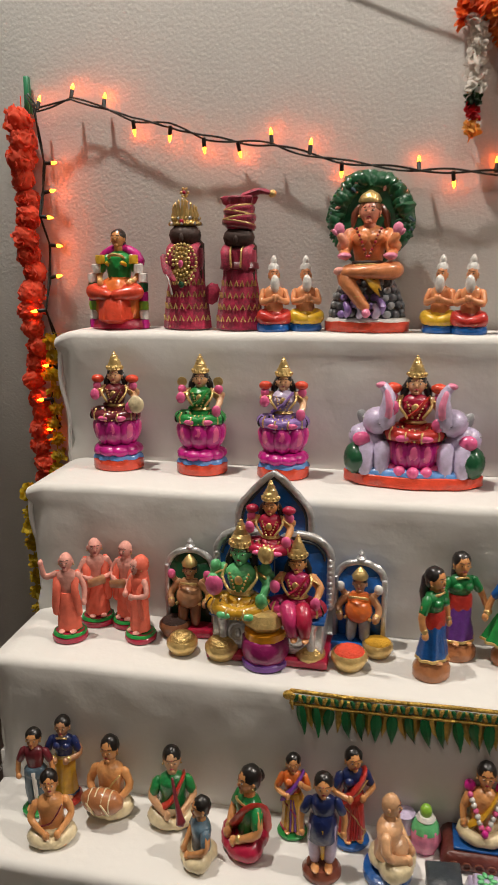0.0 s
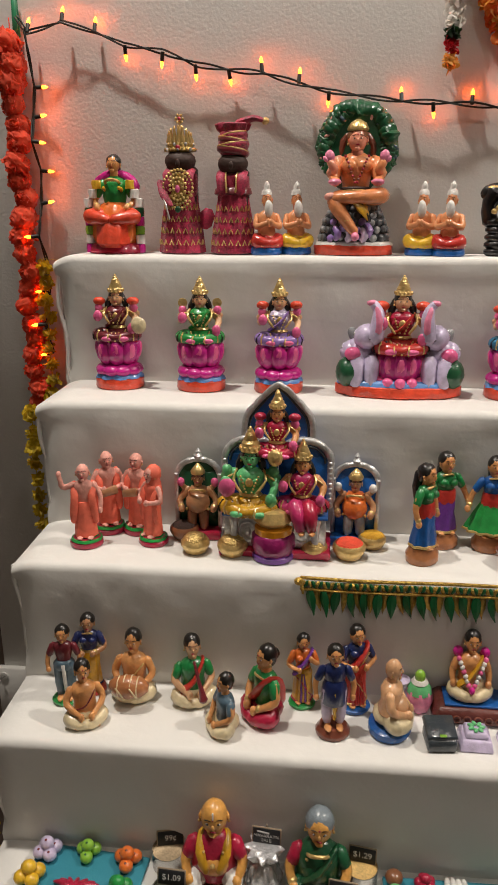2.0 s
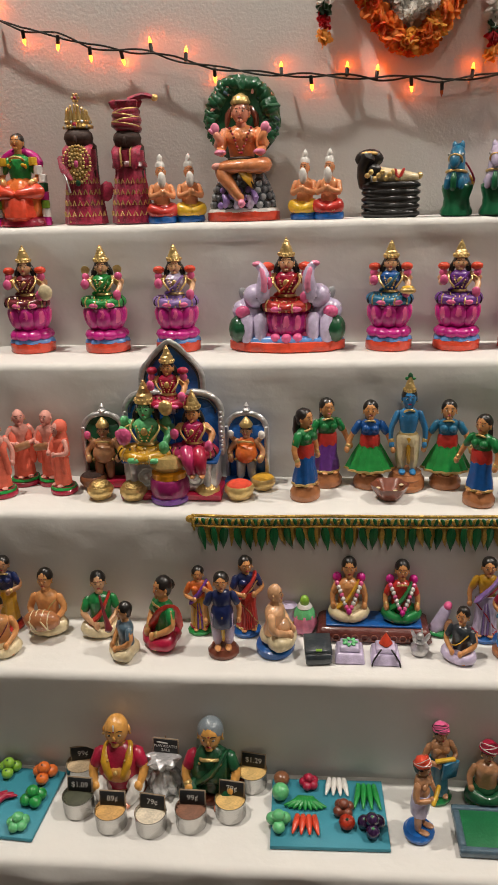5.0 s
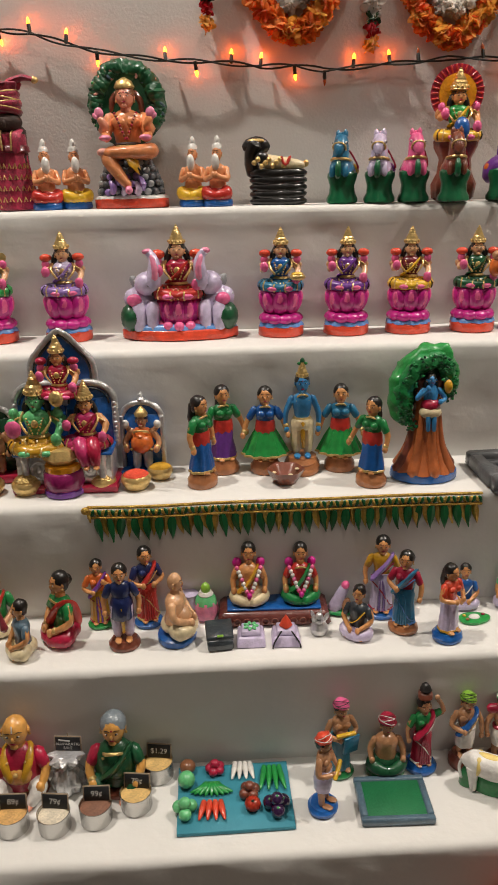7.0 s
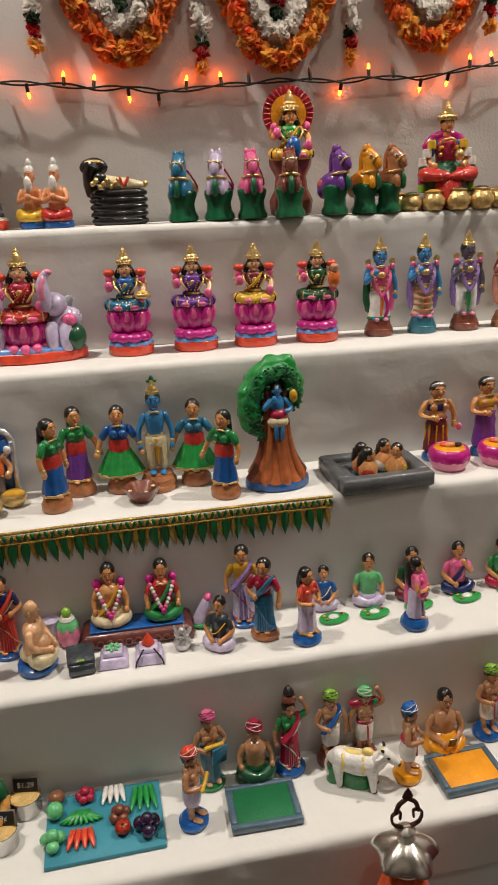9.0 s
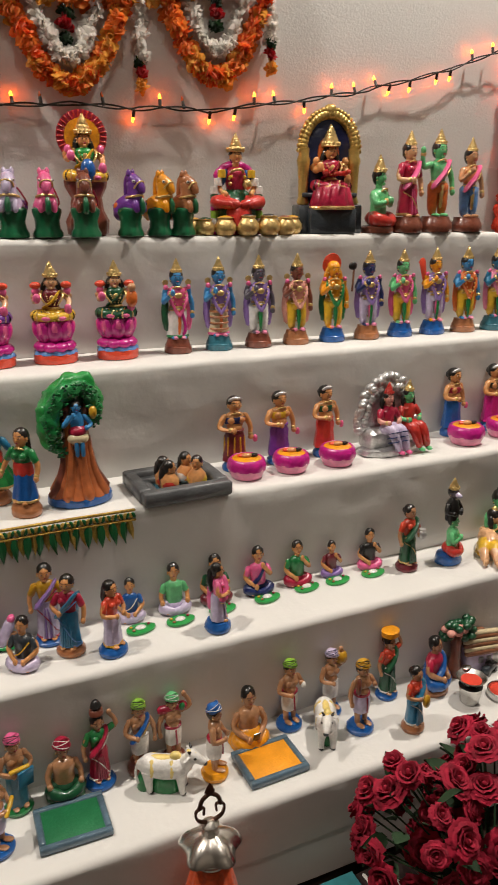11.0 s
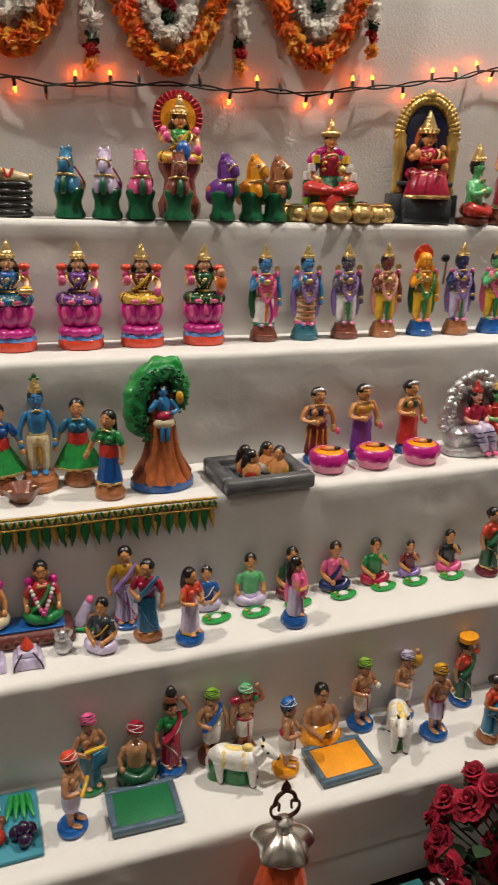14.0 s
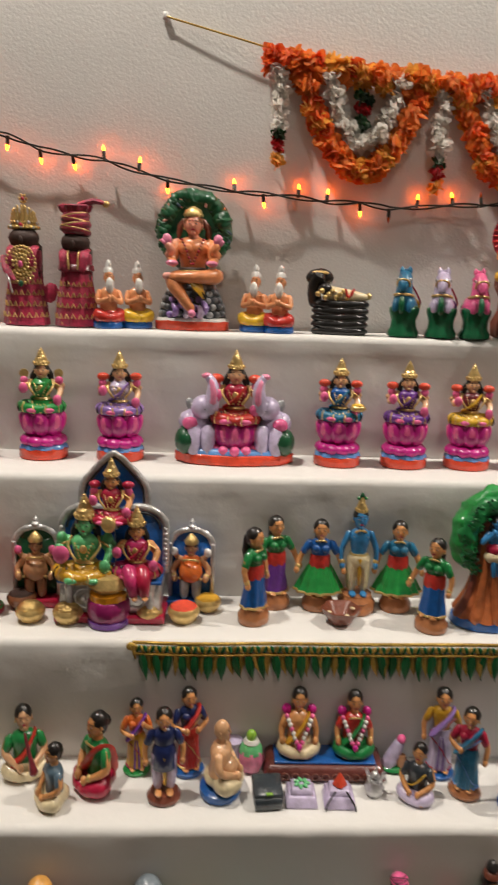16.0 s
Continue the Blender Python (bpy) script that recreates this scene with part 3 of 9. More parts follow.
def deity_body(f, z0, s, skin, cloth, blouse, buds="vermilion", hands="pink", top_arms=True, hair="hair", crown_h=0.6, second=None, drape=True):
    """A cross-legged crowned figure with four arms, s being a third of its height."""
    P = lambda x, y, z: (x * s, y * s, z0 + z * s)
    f.ball(P(0, 0.05, 0.2), (0.5 * s, 0.42 * s, 0.25 * s), cloth)
    for q in (-1, 1):
        f.tube([P(q * 0.3, 0, 0.2), P(q * 0.62, -0.15, 0.2), P(q * 0.3, -0.46, 0.16), P(-q * 0.15, -0.5, 0.12)], [0.24 * s, 0.22 * s, 0.17 * s, 0.11 * s], second or cloth if q > 0 else cloth, smooth=5, seg=12)
        f.ball(P(q * 0.28, -0.6, 0.12), (0.18 * s, 0.1 * s, 0.09 * s), hands, seg=10, n=6)
        for u in range(4):
            w = radians(-150 + 40 * u if q < 0 else -30 - 40 * u)
            f.tube([P(q * 0.5 + 0.26 * math.cos(w), -0.2 + 0.26 * math.sin(w), 0.06), P(q * 0.5 + 0.29 * math.cos(w), -0.2 + 0.3 * math.sin(w), 0.2), P(q * 0.48 + 0.2 * math.cos(w), -0.2 + 0.2 * math.sin(w), 0.38)], 0.028 * s, "gold" if u % 2 else "hair", seg=5)
        f.ringed(P(q * 0.2, -0.53, 0.14), 0.13 * s, 0.03 * s, "gold", turn=(0, 0, 80), seg=10)
    for u in range(9):
        f.tube([P(-0.16 + 0.04 * u, -0.4, 0.3), P(-0.24 + 0.06 * u, -0.62, 0.04)], 0.026 * s, "gold" if u % 3 == 1 else cloth, seg=5)
    f.ball(P(0, -0.3, 0.84), (0.1 * s, 0.05 * s, 0.12 * s), "gold", seg=8, n=6)
    f.lathe([(0.36 * s, 0.2 * s), (0.25 * s, 0.5 * s), (0.33 * s, 0.8 * s), (0.38 * s, 0.98 * s), (0.28 * s, 1.1 * s), (0.12 * s, 1.16 * s)], blouse, pose(0, 0, z0), sy=0.7)
    f.lathe([(0.26 * s, 0), (0.3 * s, 0.04 * s), (0.26 * s, 0.1 * s)], "gold", pose(0, 0, z0 + 0.4 * s), sy=0.8)
    for r, yy, zz in ((0.17, -0.06, 1.09), (0.22, -0.12, 1.0), (0.2, -0.16, 0.9)):
        f.ringed(P(0, yy, zz), r * s, 0.03 * s, "gold", turn=(62, 0, 0), arc=(175, 365), seg=12)
    for q in (-1, 1):
        f.ball(P(q * 0.15, -0.18, 0.84), (0.14 * s, 0.1 * s, 0.12 * s), blouse, seg=10, n=6)
        for u in range(6):
            f.ball(P(q * (0.22 - 0.03 * u), -0.25 - 0.02 * u, 0.98 - 0.075 * u), 0.032 * s, "gold", seg=6, n=4)
    if drape:
        f.tube([P(-0.3, -0.1, 0.5), P(0.0, -0.29, 0.72), P(0.24, -0.2, 1.02), P(0.3, 0.1, 1.0)], [0.13 * s, 0.12 * s, 0.09 * s, 0.09 * s], second or cloth, flat=0.45, smooth=4)
    for q in (-1, 1):
        f.tube([P(q * 0.4, 0.02, 1.0), P(q * 0.62, -0.1, 0.75), P(q * 0.55, -0.4, 0.8 if q < 0 else 0.5)], [0.14 * s, 0.12 * s, 0.09 * s], skin, smooth=4)
        f.ball(P(q * 0.55, -0.45, 0.86 if q < 0 else 0.45), (0.15 * s, 0.08 * s, 0.19 * s), hands, seg=10, n=6)
        f.ringed(P(q * 0.5, -0.06, 0.88), 0.14 * s, 0.03 * s, "gold", turn=(60, q * 40, 0), seg=10)
        f.tube([P(q * 0.3, 0.05, 1.16), P(q * 0.4, -0.22, 0.9), P(q * 0.2, -0.36, 0.6)], 0.035 * s, "gold", seg=6)
        if top_arms:
            f.tube([P(q * 0.42, 0.1, 0.98), P(q * 0.66, 0.1, 0.85), P(q * 0.58, -0.04, 1.02)], [0.13 * s, 0.12 * s, 0.09 * s], skin, smooth=4)
            f.ball(P(q * 0.58, -0.08, 1.08), (0.14 * s, 0.1 * s, 0.16 * s), hands, seg=10, n=6)
            if buds:
                f.ball(P(q * 0.56, -0.04, 1.3), (0.21 * s, 0.18 * s, 0.14 * s), buds, seg=12, n=6)
    head(f, z0 + 1.41 * s, 0.28 * s, skin, hair, "locks")
    crown(f, z0 + 1.58 * s, crown_h * s)


def lotus_goddess(h, cloth, blouse, buds="vermilion", extra=None, second=None):
    f = Fig()
    f.lathe([(0.205, 0), (0.215, 0.012), (0.215, 0.085), (0.2, 0.095)], "vermilion", sy=0.8, seg=28)
    f.lathe([(0.21, 0.09), (0.2, 0.12), (0.15, 0.15), (0.1, 0.16)], "sky", sy=0.8, seg=36, wave=0.05, waves=9)
    f.lathe([(0.1, 0.12), (0.13, 0.2), (0.15, 0.3), (0.19, 0.41), (0.17, 0.43)], "magenta", sy=0.8)
    for k in range(9):
        a = 360 * k / 9 + 10
        x, y = math.cos(radians(a)), math.sin(radians(a)) * 0.82
        f.ball((0.145 * x, 0.145 * y, 0.168), (0.07, 0.085, 0.048), "magenta", turn=(0, 14, a), seg=12, n=8)
        f.ball((0.182 * x, 0.182 * y, 0.166), (0.03, 0.05, 0.026), "pink", turn=(0, 14, a), seg=10, n=6)
    for k in range(8):
        a = 360 * k / 8 - 90
        x, y = math.cos(radians(a)), math.sin(radians(a)) * 0.82
        f.ball((0.15 * x, 0.15 * y, 0.32), (0.05, 0.08, 0.115), "magenta", turn=(0, 12, a), seg=12, n=8)
        f.ball((0.178 * x, 0.178 * y, 0.33), (0.03, 0.045, 0.08), "pink", turn=(0, 12, a), seg=10, n=7)
    deity_body(f, 0.42, 0.262, "pale", cloth, blouse, buds, second=second)
    if extra:
        extra(f)
    f.v = (np.array(f.v) * h).tolist()
    return f



def doll(name, label, f, x, y, tier, turn=0, group=""):
    """Stands a doll on a step, no further back than the cloth behind it allows."""
    for p in f.v:
        q = Vector(p)
        w = noise.noise_vector(q * 95) * 0.0011 + noise.noise_vector(q * 260) * 0.0006
        p[0], p[1], p[2] = p[0] + w.x, p[1] + w.y, max(0.0, p[2] + w.z)
    v, a = np.array(f.v), radians(turn)
    deep = (v[:, 0] * math.sin(a) + v[:, 1] * math.cos(a))[v[:, 2] < 0.75 * v[:, 2].max()].max()
    y = min(y, (WALL if tier == 1 else LOW[tier - 1] - 0.008) + 0.019 * (x - 0.5) - 0.004 - deep)
    return plain(name, f, pose(x, y, TREAD[tier] + 0.001, 0, 0, turn), label, "doll", group)


# top step, seen from the cable's start onwards
def seated_garland(h, main, blouse, skirt, lei):
    f = Fig()
    f.lathe([(0.28, 0), (0.3, 0.02), (0.28, 0.08), (0.24, 0.1)], "crimson", sy=0.7)
    f.lathe([(0.2, 0.08), (0.25, 0.18), (0.24, 0.34), (0.16, 0.46), (0.1, 0.5)], skirt, sy=0.75, wave=0.05, waves=9, seg=36)
    f.lathe([(0.11, 0.0), (0.16, 0.04), (0.15, 0.2), (0.08, 0.3)], main, pose(0, -0.13, 0.06), wave=0.08, waves=7, seg=28)
    for s in (-1, 1):
        f.tube([(s * 0.05, -0.06, 0.36), (s * 0.22, -0.13, 0.36), (s * 0.03, -0.23, 0.33)], [0.08, 0.08, 0.05], main, smooth=5, seg=12)
        arm(f, s, (0.12, 0, 0.68), (0.2, -0.02, 0.52), (0.15, -0.13, 0.44), "skin", blouse, 0.035, "gold")
    f.lathe([(0.1, 0.42), (0.12, 0.55), (0.13, 0.66), (0.09, 0.72), (0.03, 0.75)], "crimson" if blouse == "blue" else blouse, sy=0.7)
    f.ringed((0, -0.08, 0.62), 0.09, 0.018, "yellow", turn=(75, 0, 0), arc=(150, 390))
    for s in (-1, 1):
        for k, c in enumerate(lei):
            f.lathe([(0.03, 0), (0.044, 0.004), (0.046, 0.05), (0.044, 0.084), (0.03, 0.088)], c, pose(s * (0.262 - 0.045 * max(0, k - 5)), -0.05, 0.005 + k * 0.088), wave=0.04, waves=9, seg=27)
    f.ringed((0, 0.05, 0.6), 0.21, 0.05, "magenta", arc=(12, 168), seg=18, sq=0.78)
    head(f, 0.86, 0.085, "skin", "hair", "long")
    if blouse == "blue":
        crown(f, 0.9, 0.2)
        for k in range(12):
            a = radians(150 + 240 * k / 11)
            f.ball((0.092 * math.cos(a), 0.01 + 0.092 * math.sin(a), 0.925), (0.018, 0.016, 0.028), "gold", seg=7, n=5)
        for s in (-1, 1):
            f.tube([(s * 0.08, -0.1, 0.34), (s * 0.26, -0.12, 0.36), (s * 0.12, -0.24, 0.33)], [0.07, 0.075, 0.05], main, smooth=5)
        f.ball((0.1, -0.16, 0.55), (0.05, 0.05, 0.06), "gold", seg=10, n=7)
        f.ringed((0, -0.1, 0.56), 0.09, 0.02, "gold", turn=(80, 0, 0), arc=(170, 370))
    f.ringed((0, -0.07, 0.68), 0.07, 0.016, "gold", turn=(65, 0, 0))
    f.v = (np.array(f.v) * h).tolist()
    return f


LEI = ("magenta", "white", "lime", "magenta", "dark_green", "white", "white", "yellow")
doll("seated_goddess_doll", "seated clay goddess doll in orange with flower garlands", seated_garland(0.213, "vermilion", "leaf", "orange", LEI), -0.441, 1.755, 1)


def wooden_doll(h, dress, crownlike):
    f = Fig()
    f.box((0, 0.02, 0.36), (0.24, 0.12, 0.56), "wood", 0.03)
    f.box((0, -0.01, 0.665), (0.19, 0.15, 0.15), "wood", 0.05)
    f.lathe([(0.155, 0.0), (0.175, 0.01), (0.155, 0.2), (0.12, 0.4), (0.115, 0.46)], dress, sy=0.85, seg=40, wave=0.05, waves=11)
    for row in range(4):
        for k in range(9):
            a = radians(195 + 150 * k / 8)
            r, z = 0.17 - 0.014 * row, 0.07 + 0.085 * row
            f.tube([((r + 0.002) * math.cos(a - 0.09), 0.86 * r * math.sin(a - 0.09) - 0.006, z), ((r + 0.003) * math.cos(a), 0.86 * r * math.sin(a) - 0.009, z + 0.035), ((r + 0.002) * math.cos(a + 0.09), 0.86 * r * math.sin(a + 0.09) - 0.006, z)], 0.006, "gold", seg=5, smooth=1)
    f.lathe([(0.12, 0.42), (0.13, 0.5), (0.125, 0.58), (0.08, 0.6)], dress, sy=0.75)
    for q in (-1, 1):
        f.tube([(q * 0.085, -0.02, 0.61), (q * 0.08, -0.105, 0.57), (q * 0.07, -0.12, 0.46)], [0.035, 0.04, 0.036], dress, flat=0.5)
        f.tube([(q * 0.045, -0.03, 0.615), (q * 0.042, -0.12, 0.575), (q * 0.035, -0.135, 0.46)], 0.008, "gold", seg=6)
    if crownlike:
        f.tube([(-0.14, -0.09, 0.52), (-0.1, -0.15, 0.42), (-0.05, -0.16, 0.36)], [0.03, 0.035, 0.02], dress, flat=0.5)
        f.tube([(-0.15, -0.1, 0.5), (-0.1, -0.17, 0.4), (-0.06, -0.175, 0.26)], 0.009, "silver", seg=6, smooth=4)
    f.ball((0, -0.02, 0.67), (0.12, 0.1, 0.08), "wood")
    f.ball((0, -0.115, 0.655), (0.018, 0.02, 0.03), "wood", seg=8, n=6)
    f.lathe([(0.155, 0.012), (0.172, 0.02), (0.168, 0.05), (0.155, 0.055)], "gold", sy=0.85, seg=40, wave=0.05, waves=11)
    if crownlike:
        for r in (0.035, 0.06, 0.085, 0.11):
            n = int(r * 260)
            for k in range(n):
                a = radians(360 * k / n)
                f.ball((r * math.cos(a), -0.125 - 0.01 * (r < 0.07), 0.48 + 1.15 * r * math.sin(a) - (0.02 if math.sin(a) < -0.5 else 0)), 0.0125, "gold", seg=7, n=5)
        f.ball((0, -0.11, 0.48), (0.1, 0.02, 0.11), "brass", seg=16, n=8)
        f.ball((0, -0.15, 0.47), (0.018, 0.01, 0.03), "pink", seg=8, n=5)
        f.ball((0, -0.145, 0.325), (0.022, 0.014, 0.024), "dark_green", seg=8, n=5)
        f.lathe([(0.1, 0.735), (0.116, 0.745), (0.1, 0.765), (0.09, 0.8), (0.07, 0.83), (0.02, 0.84)], "brass", sy=0.8, seg=24)
        f.tube([(0, -0.01, 0.84), (0, -0.01, 0.95)], 0.006, "gold", seg=6)
        for k in range(9):
            w = radians(190 + 20 * k)
            tall = 0.05 + 0.05 * math.cos(radians(80 - 20 * k)) ** 2
            f.lathe([(0.016, 0), (0.02, 0.02), (0.008, tall), (0.012, tall + 0.012), (0.002, tall + 0.03)], "gold", pose(0.088 * math.cos(w), 0.07 * math.sin(w), 0.79), seg=8)
        for row, (r, z) in enumerate(((0.114, 0.75), (0.1, 0.785))):
            for k in range(13):
                a = radians(170 + 200 * k / 12)
                f.ball((r * math.cos(a), 0.85 * r * math.sin(a), z), (0.012, 0.012, 0.014), "gold" if (k + row) % 3 else "silver", seg=6, n=4)
        f.ball((0, -0.095, 0.765), (0.018, 0.012, 0.018), "crimson", seg=8, n=5)
        for k in range(6):
            a = radians(60 * k)
            f.ball((0.026 * math.cos(a), -0.01, 0.965 + 0.026 * math.sin(a)), 0.012, "gold", seg=7, n=5)
        f.ball((0, -0.02, 0.965), 0.014, "crimson", seg=8, n=5)
    else:
        f.lathe([(0.09, 0.73), (0.112, 0.76), (0.112, 0.86), (0.09, 0.9)], dress, sy=0.98, seg=24)
        for k in range(4):
            f.ringed((0.004 * (k % 2), 0, 0.76 + 0.034 * k), 0.098 - 0.004 * k, 0.03, dress if k % 2 else "maroon", turn=(86, 10 * (-1) ** k, 0))
            f.ringed((0, 0, 0.776 + 0.034 * k), 0.118 - 0.004 * k, 0.007, "gold", turn=(86, 10 * (-1) ** k, 0))
        f.lathe([(0.08, 0.88), (0.115, 0.91), (0.13, 0.95), (0.12, 0.96), (0.03, 0.93)], dress, sy=0.75, seg=40, wave=0.09, waves=10)
        f.tube([(0.05, 0, 0.96), (0.16, -0.03, 0.99), (0.24, -0.02, 0.97)], [0.05, 0.04, 0.02], dress, flat=0.6)
        f.ball((0.25, -0.02, 0.97), (0.03, 0.03, 0.025), "gold", seg=8, n=5)
        f.tube([(-0.2, -0.02, 0.3), (-0.22, -0.02, 0.22)], [0.06, 0.05], dress, flat=0.5)
        f.lathe([(0.13, 0), (0.15, 0.01), (0.14, 0.05), (0.12, 0.06)], "maroon", pose(0, 0, 0.44), sy=0.8)
    f.v = (np.array(f.v) * h).tolist()
    return f


SILK = mat("crimson_brocade", (0.34, 0.010, 0.05), 0.5, vary=0.6, scale=230, bump=0.3, bump_scale=500, sheen=0.3)
doll("wooden_doll", "dark wooden doll in crimson silk with gold necklace and crown", wooden_doll(0.281, SILK, True), -0.297, 1.765, 1, 0, "wooden pair")
doll("wooden_doll", "dark wooden doll in crimson silk with wound turban", wooden_doll(0.273, SILK, False), -0.185, 1.765, 1, 0, "wooden pair")


def sage(h, robe, skirt):
    def beard(f):
        f.ball((0, -0.13, 0.68), (0.09, 0.06, 0.13), "white")
        f.lathe([(0.11, 0), (0.1, 0.06), (0.06, 0.09), (0.065, 0.13), (0.04, 0.17), (0.015, 0.2)], "white", pose(0, 0.02, 0.88))
        f.lathe([(0.3, 0), (0.32, 0.02), (0.31, 0.11), (0.27, 0.12)], "blue", sy=0.85)
    f = seated(1.0, "peach", robe, skirt, None, "bald", "pray", "blue", extra=beard, sleeve=False)
    f.v = (np.array(f.v) * h * 0.92 * np.array((0.88, 0.88, 1.0))).tolist()
    return f


for x, y, robe, skirt in ((-0.111, 1.745, "peach", "red"), (-0.05, 1.765, "peach", "yellow"), (0.214, 1.765, "peach", "yellow"), (0.269, 1.745, "peach", "red")):
    doll("sage_doll", "small seated clay sage with white beard on blue base", sage(0.149, robe, skirt), x, y, 1, 20 if x < 0 else -15, "seated sages")


ROCK = mat("painted_grey_rock", (0.10, 0.105, 0.115), 0.35, coat=0.4, vary=0.4, scale=60, bump=0.4, bump_scale=90)


def tree_teacher(h):
    f, rnd = Fig(), random.Random(4)
    f.lathe([(0.265, 0), (0.272, 0.008), (0.27, 0.062), (0.255, 0.068)], "vermilion", sy=0.5, seg=36)
    f.lathe([(0.268, 0.062), (0.262, 0.078), (0.24, 0.088), (0.2, 0.095)], "white", sy=0.5, seg=40, wave=0.02, waves=7)
    f.lathe([(0.235, 0.08), (0.225, 0.16), (0.19, 0.26), (0.15, 0.33), (0.08, 0.36)], "slate", sy=0.5, seg=30, wave=0.05, waves=6)
    for row, (zz, rx) in enumerate(((0.115, 0.232), (0.165, 0.222), (0.215, 0.205), (0.262, 0.18), (0.305, 0.15))):
        for k in range(9):
            a = radians(188 + 164 * (k + 0.5 * (row % 2)) / 8.5)
            x = rx * math.cos(a)
            f.ball((x, 0.5 * rx * math.sin(a), zz + rnd.uniform(-0.006, 0.006)), (0.03, 0.02, 0.024), "violet" if -0.16 < x < 0.07 and row < 3 and k % 3 else (ROCK if k % 3 else "grey"), turn=(0, rnd.uniform(-30, 30), math.degrees(a) + 90), seg=9, n=6)
    for x, zz, c in ((-0.12, 0.13, "violet"), (-0.08, 0.19, "violet"), (-0.04, 0.12, "lavender"), (0.06, 0.12, "lavender"), (0.09, 0.15, "violet")):
        f.tube([(x, -0.13, zz - 0.02), (x + 0.012, -0.15, zz + 0.015), (x - 0.008, -0.13, zz + 0.05)], [0.022, 0.026, 0.018], c)
    f.lathe([(0.088, 0.36), (0.084, 0.42), (0.1, 0.5), (0.122, 0.575), (0.112, 0.625), (0.05, 0.655)], "apricot", pose(0, 0.0, 0), sy=0.66)
    for s in (-1, 1):
        f.ball((s * 0.05, -0.062, 0.575), (0.056, 0.03, 0.042), "apricot")
        for k in range(9):
            f.ball((s * (0.075 - 0.0085 * k), -0.075 - 0.026 * math.sin(k / 8 * 1.6), 0.635 - 0.021 * k), 0.0095, "clay" if k % 2 else "crimson", seg=7, n=5)
    f.lathe([(0.1, 0.35), (0.118, 0.37), (0.108, 0.415), (0.09, 0.43)], "mustard", sy=0.8)
    f.ringed((0, -0.01, 0.425), 0.094, 0.012, "wood", turn=(86, 0, 0))
    f.ringed((0, -0.015, 0.41), 0.1, 0.008, "gold", turn=(86, 0, 0))
    f.tube([(0.0, -0.13, 0.37), (0.05, -0.17, 0.3), (0.085, -0.16, 0.24)], [0.06, 0.05, 0.02], "mustard", flat=0.5)
    f.tube([(0.02, -0.175, 0.36), (0.075, -0.18, 0.27), (0.1, -0.17, 0.225)], 0.009, "hair", seg=6)
    f.tube([(0.07, -0.03, 0.37), (0.17, -0.1, 0.385), (0.05, -0.175, 0.375), (-0.14, -0.15, 0.37)], [0.058, 0.054, 0.046, 0.034], "apricot", smooth=5, seg=12)
    f.tube([(-0.07, -0.04, 0.37), (-0.135, -0.13, 0.345), (-0.06, -0.165, 0.23), (0.0, -0.175, 0.155)], [0.058, 0.054, 0.042, 0.03], "apricot", smooth=5, seg=12)
    f.ball((-0.165, -0.15, 0.378), (0.045, 0.026, 0.026), "pinkskin", seg=10, n=6)
    f.ball((0.005, -0.195, 0.125), (0.028, 0.035, 0.03), "lightpink", seg=10, n=6)
    for x, y, z in ((-0.055, -0.172, 0.225), (-0.105, -0.15, 0.375), (-0.02, -0.17, 0.185)):
        f.ball((x, y, z), (0.04, 0.038, 0.012), "gold", seg=10, n=5)
    for s in (-1, 1):
        f.tube([(s * 0.115, 0.0, 0.61), (s * 0.165, -0.03, 0.53), (s * 0.15, -0.09, 0.55), (s * 0.175, -0.1, 0.6)], [0.042, 0.038, 0.032, 0.026], "rosy" if s < 0 else "apricot", smooth=4)
        f.ball((s * 0.18, -0.105, 0.63), (0.034, 0.018, 0.042), "lightpink", seg=10, n=6)
        f.ball((s * 0.205, -0.11, 0.612), (0.014, 0.012, 0.026), "lightpink", turn=(0, s * 40, 0), seg=8, n=5)
        f.tube([(s * 0.11, -0.01, 0.6), (s * 0.15, -0.07, 0.49), (s * 0.13, -0.14, 0.47)], [0.042, 0.036, 0.028], "apricot", smooth=4)
        f.ball((s * 0.14, -0.155, 0.47), (0.045, 0.03, 0.022), "lightpink", seg=10, n=6)
        f.ringed((s * 0.155, -0.05, 0.525), 0.037, 0.006, "gold", turn=(30, s * 20, 0), seg=10)
        f.tube([(s * 0.06, 0.03, 0.77), (s * 0.095, 0.03, 0.72), (s * 0.11, 0.02, 0.65)], [0.026, 0.03, 0.016], "clay", smooth=3)
    g = Fig()
    head(g, 0.0, 0.078, "rosy", "brown", "short")
    f.add(g, (0, -0.03, 0.735))
    f.lathe([(0.064, 0), (0.07, 0.012), (0.062, 0.03), (0.052, 0.05), (0.03, 0.062), (0.01, 0.075)], "gold", pose(0, -0.025, 0.79), seg=16, wave=0.05, waves=8)
    hood = Fig()
    hood.ball((0, 0.1, 0.69), (0.275, 0.09, 0.28), "dark_green", seg=40, n=26).ball((0, 0.08, 0.9), (0.13, 0.07, 0.09), "dark_green", seg=24, n=14)
    for k in range(26):
        a = radians(-32 + 244 * k / 25)
        hood.ball((0.215 * math.cos(a), 0.055, 0.7 + 0.235 * math.sin(a)), (0.06, 0.06, 0.055), "dark_green", turn=(0, -math.degrees(a), 0), seg=12, n=8)
    for p in hood.v:
        w = noise.noise_vector(Vector(p) * 10) * 0.03 + noise.noise_vector(Vector(p) * 34) * 0.014
        p[0], p[1], p[2] = p[0] + w.x, p[1] + w.y, p[2] + w.z
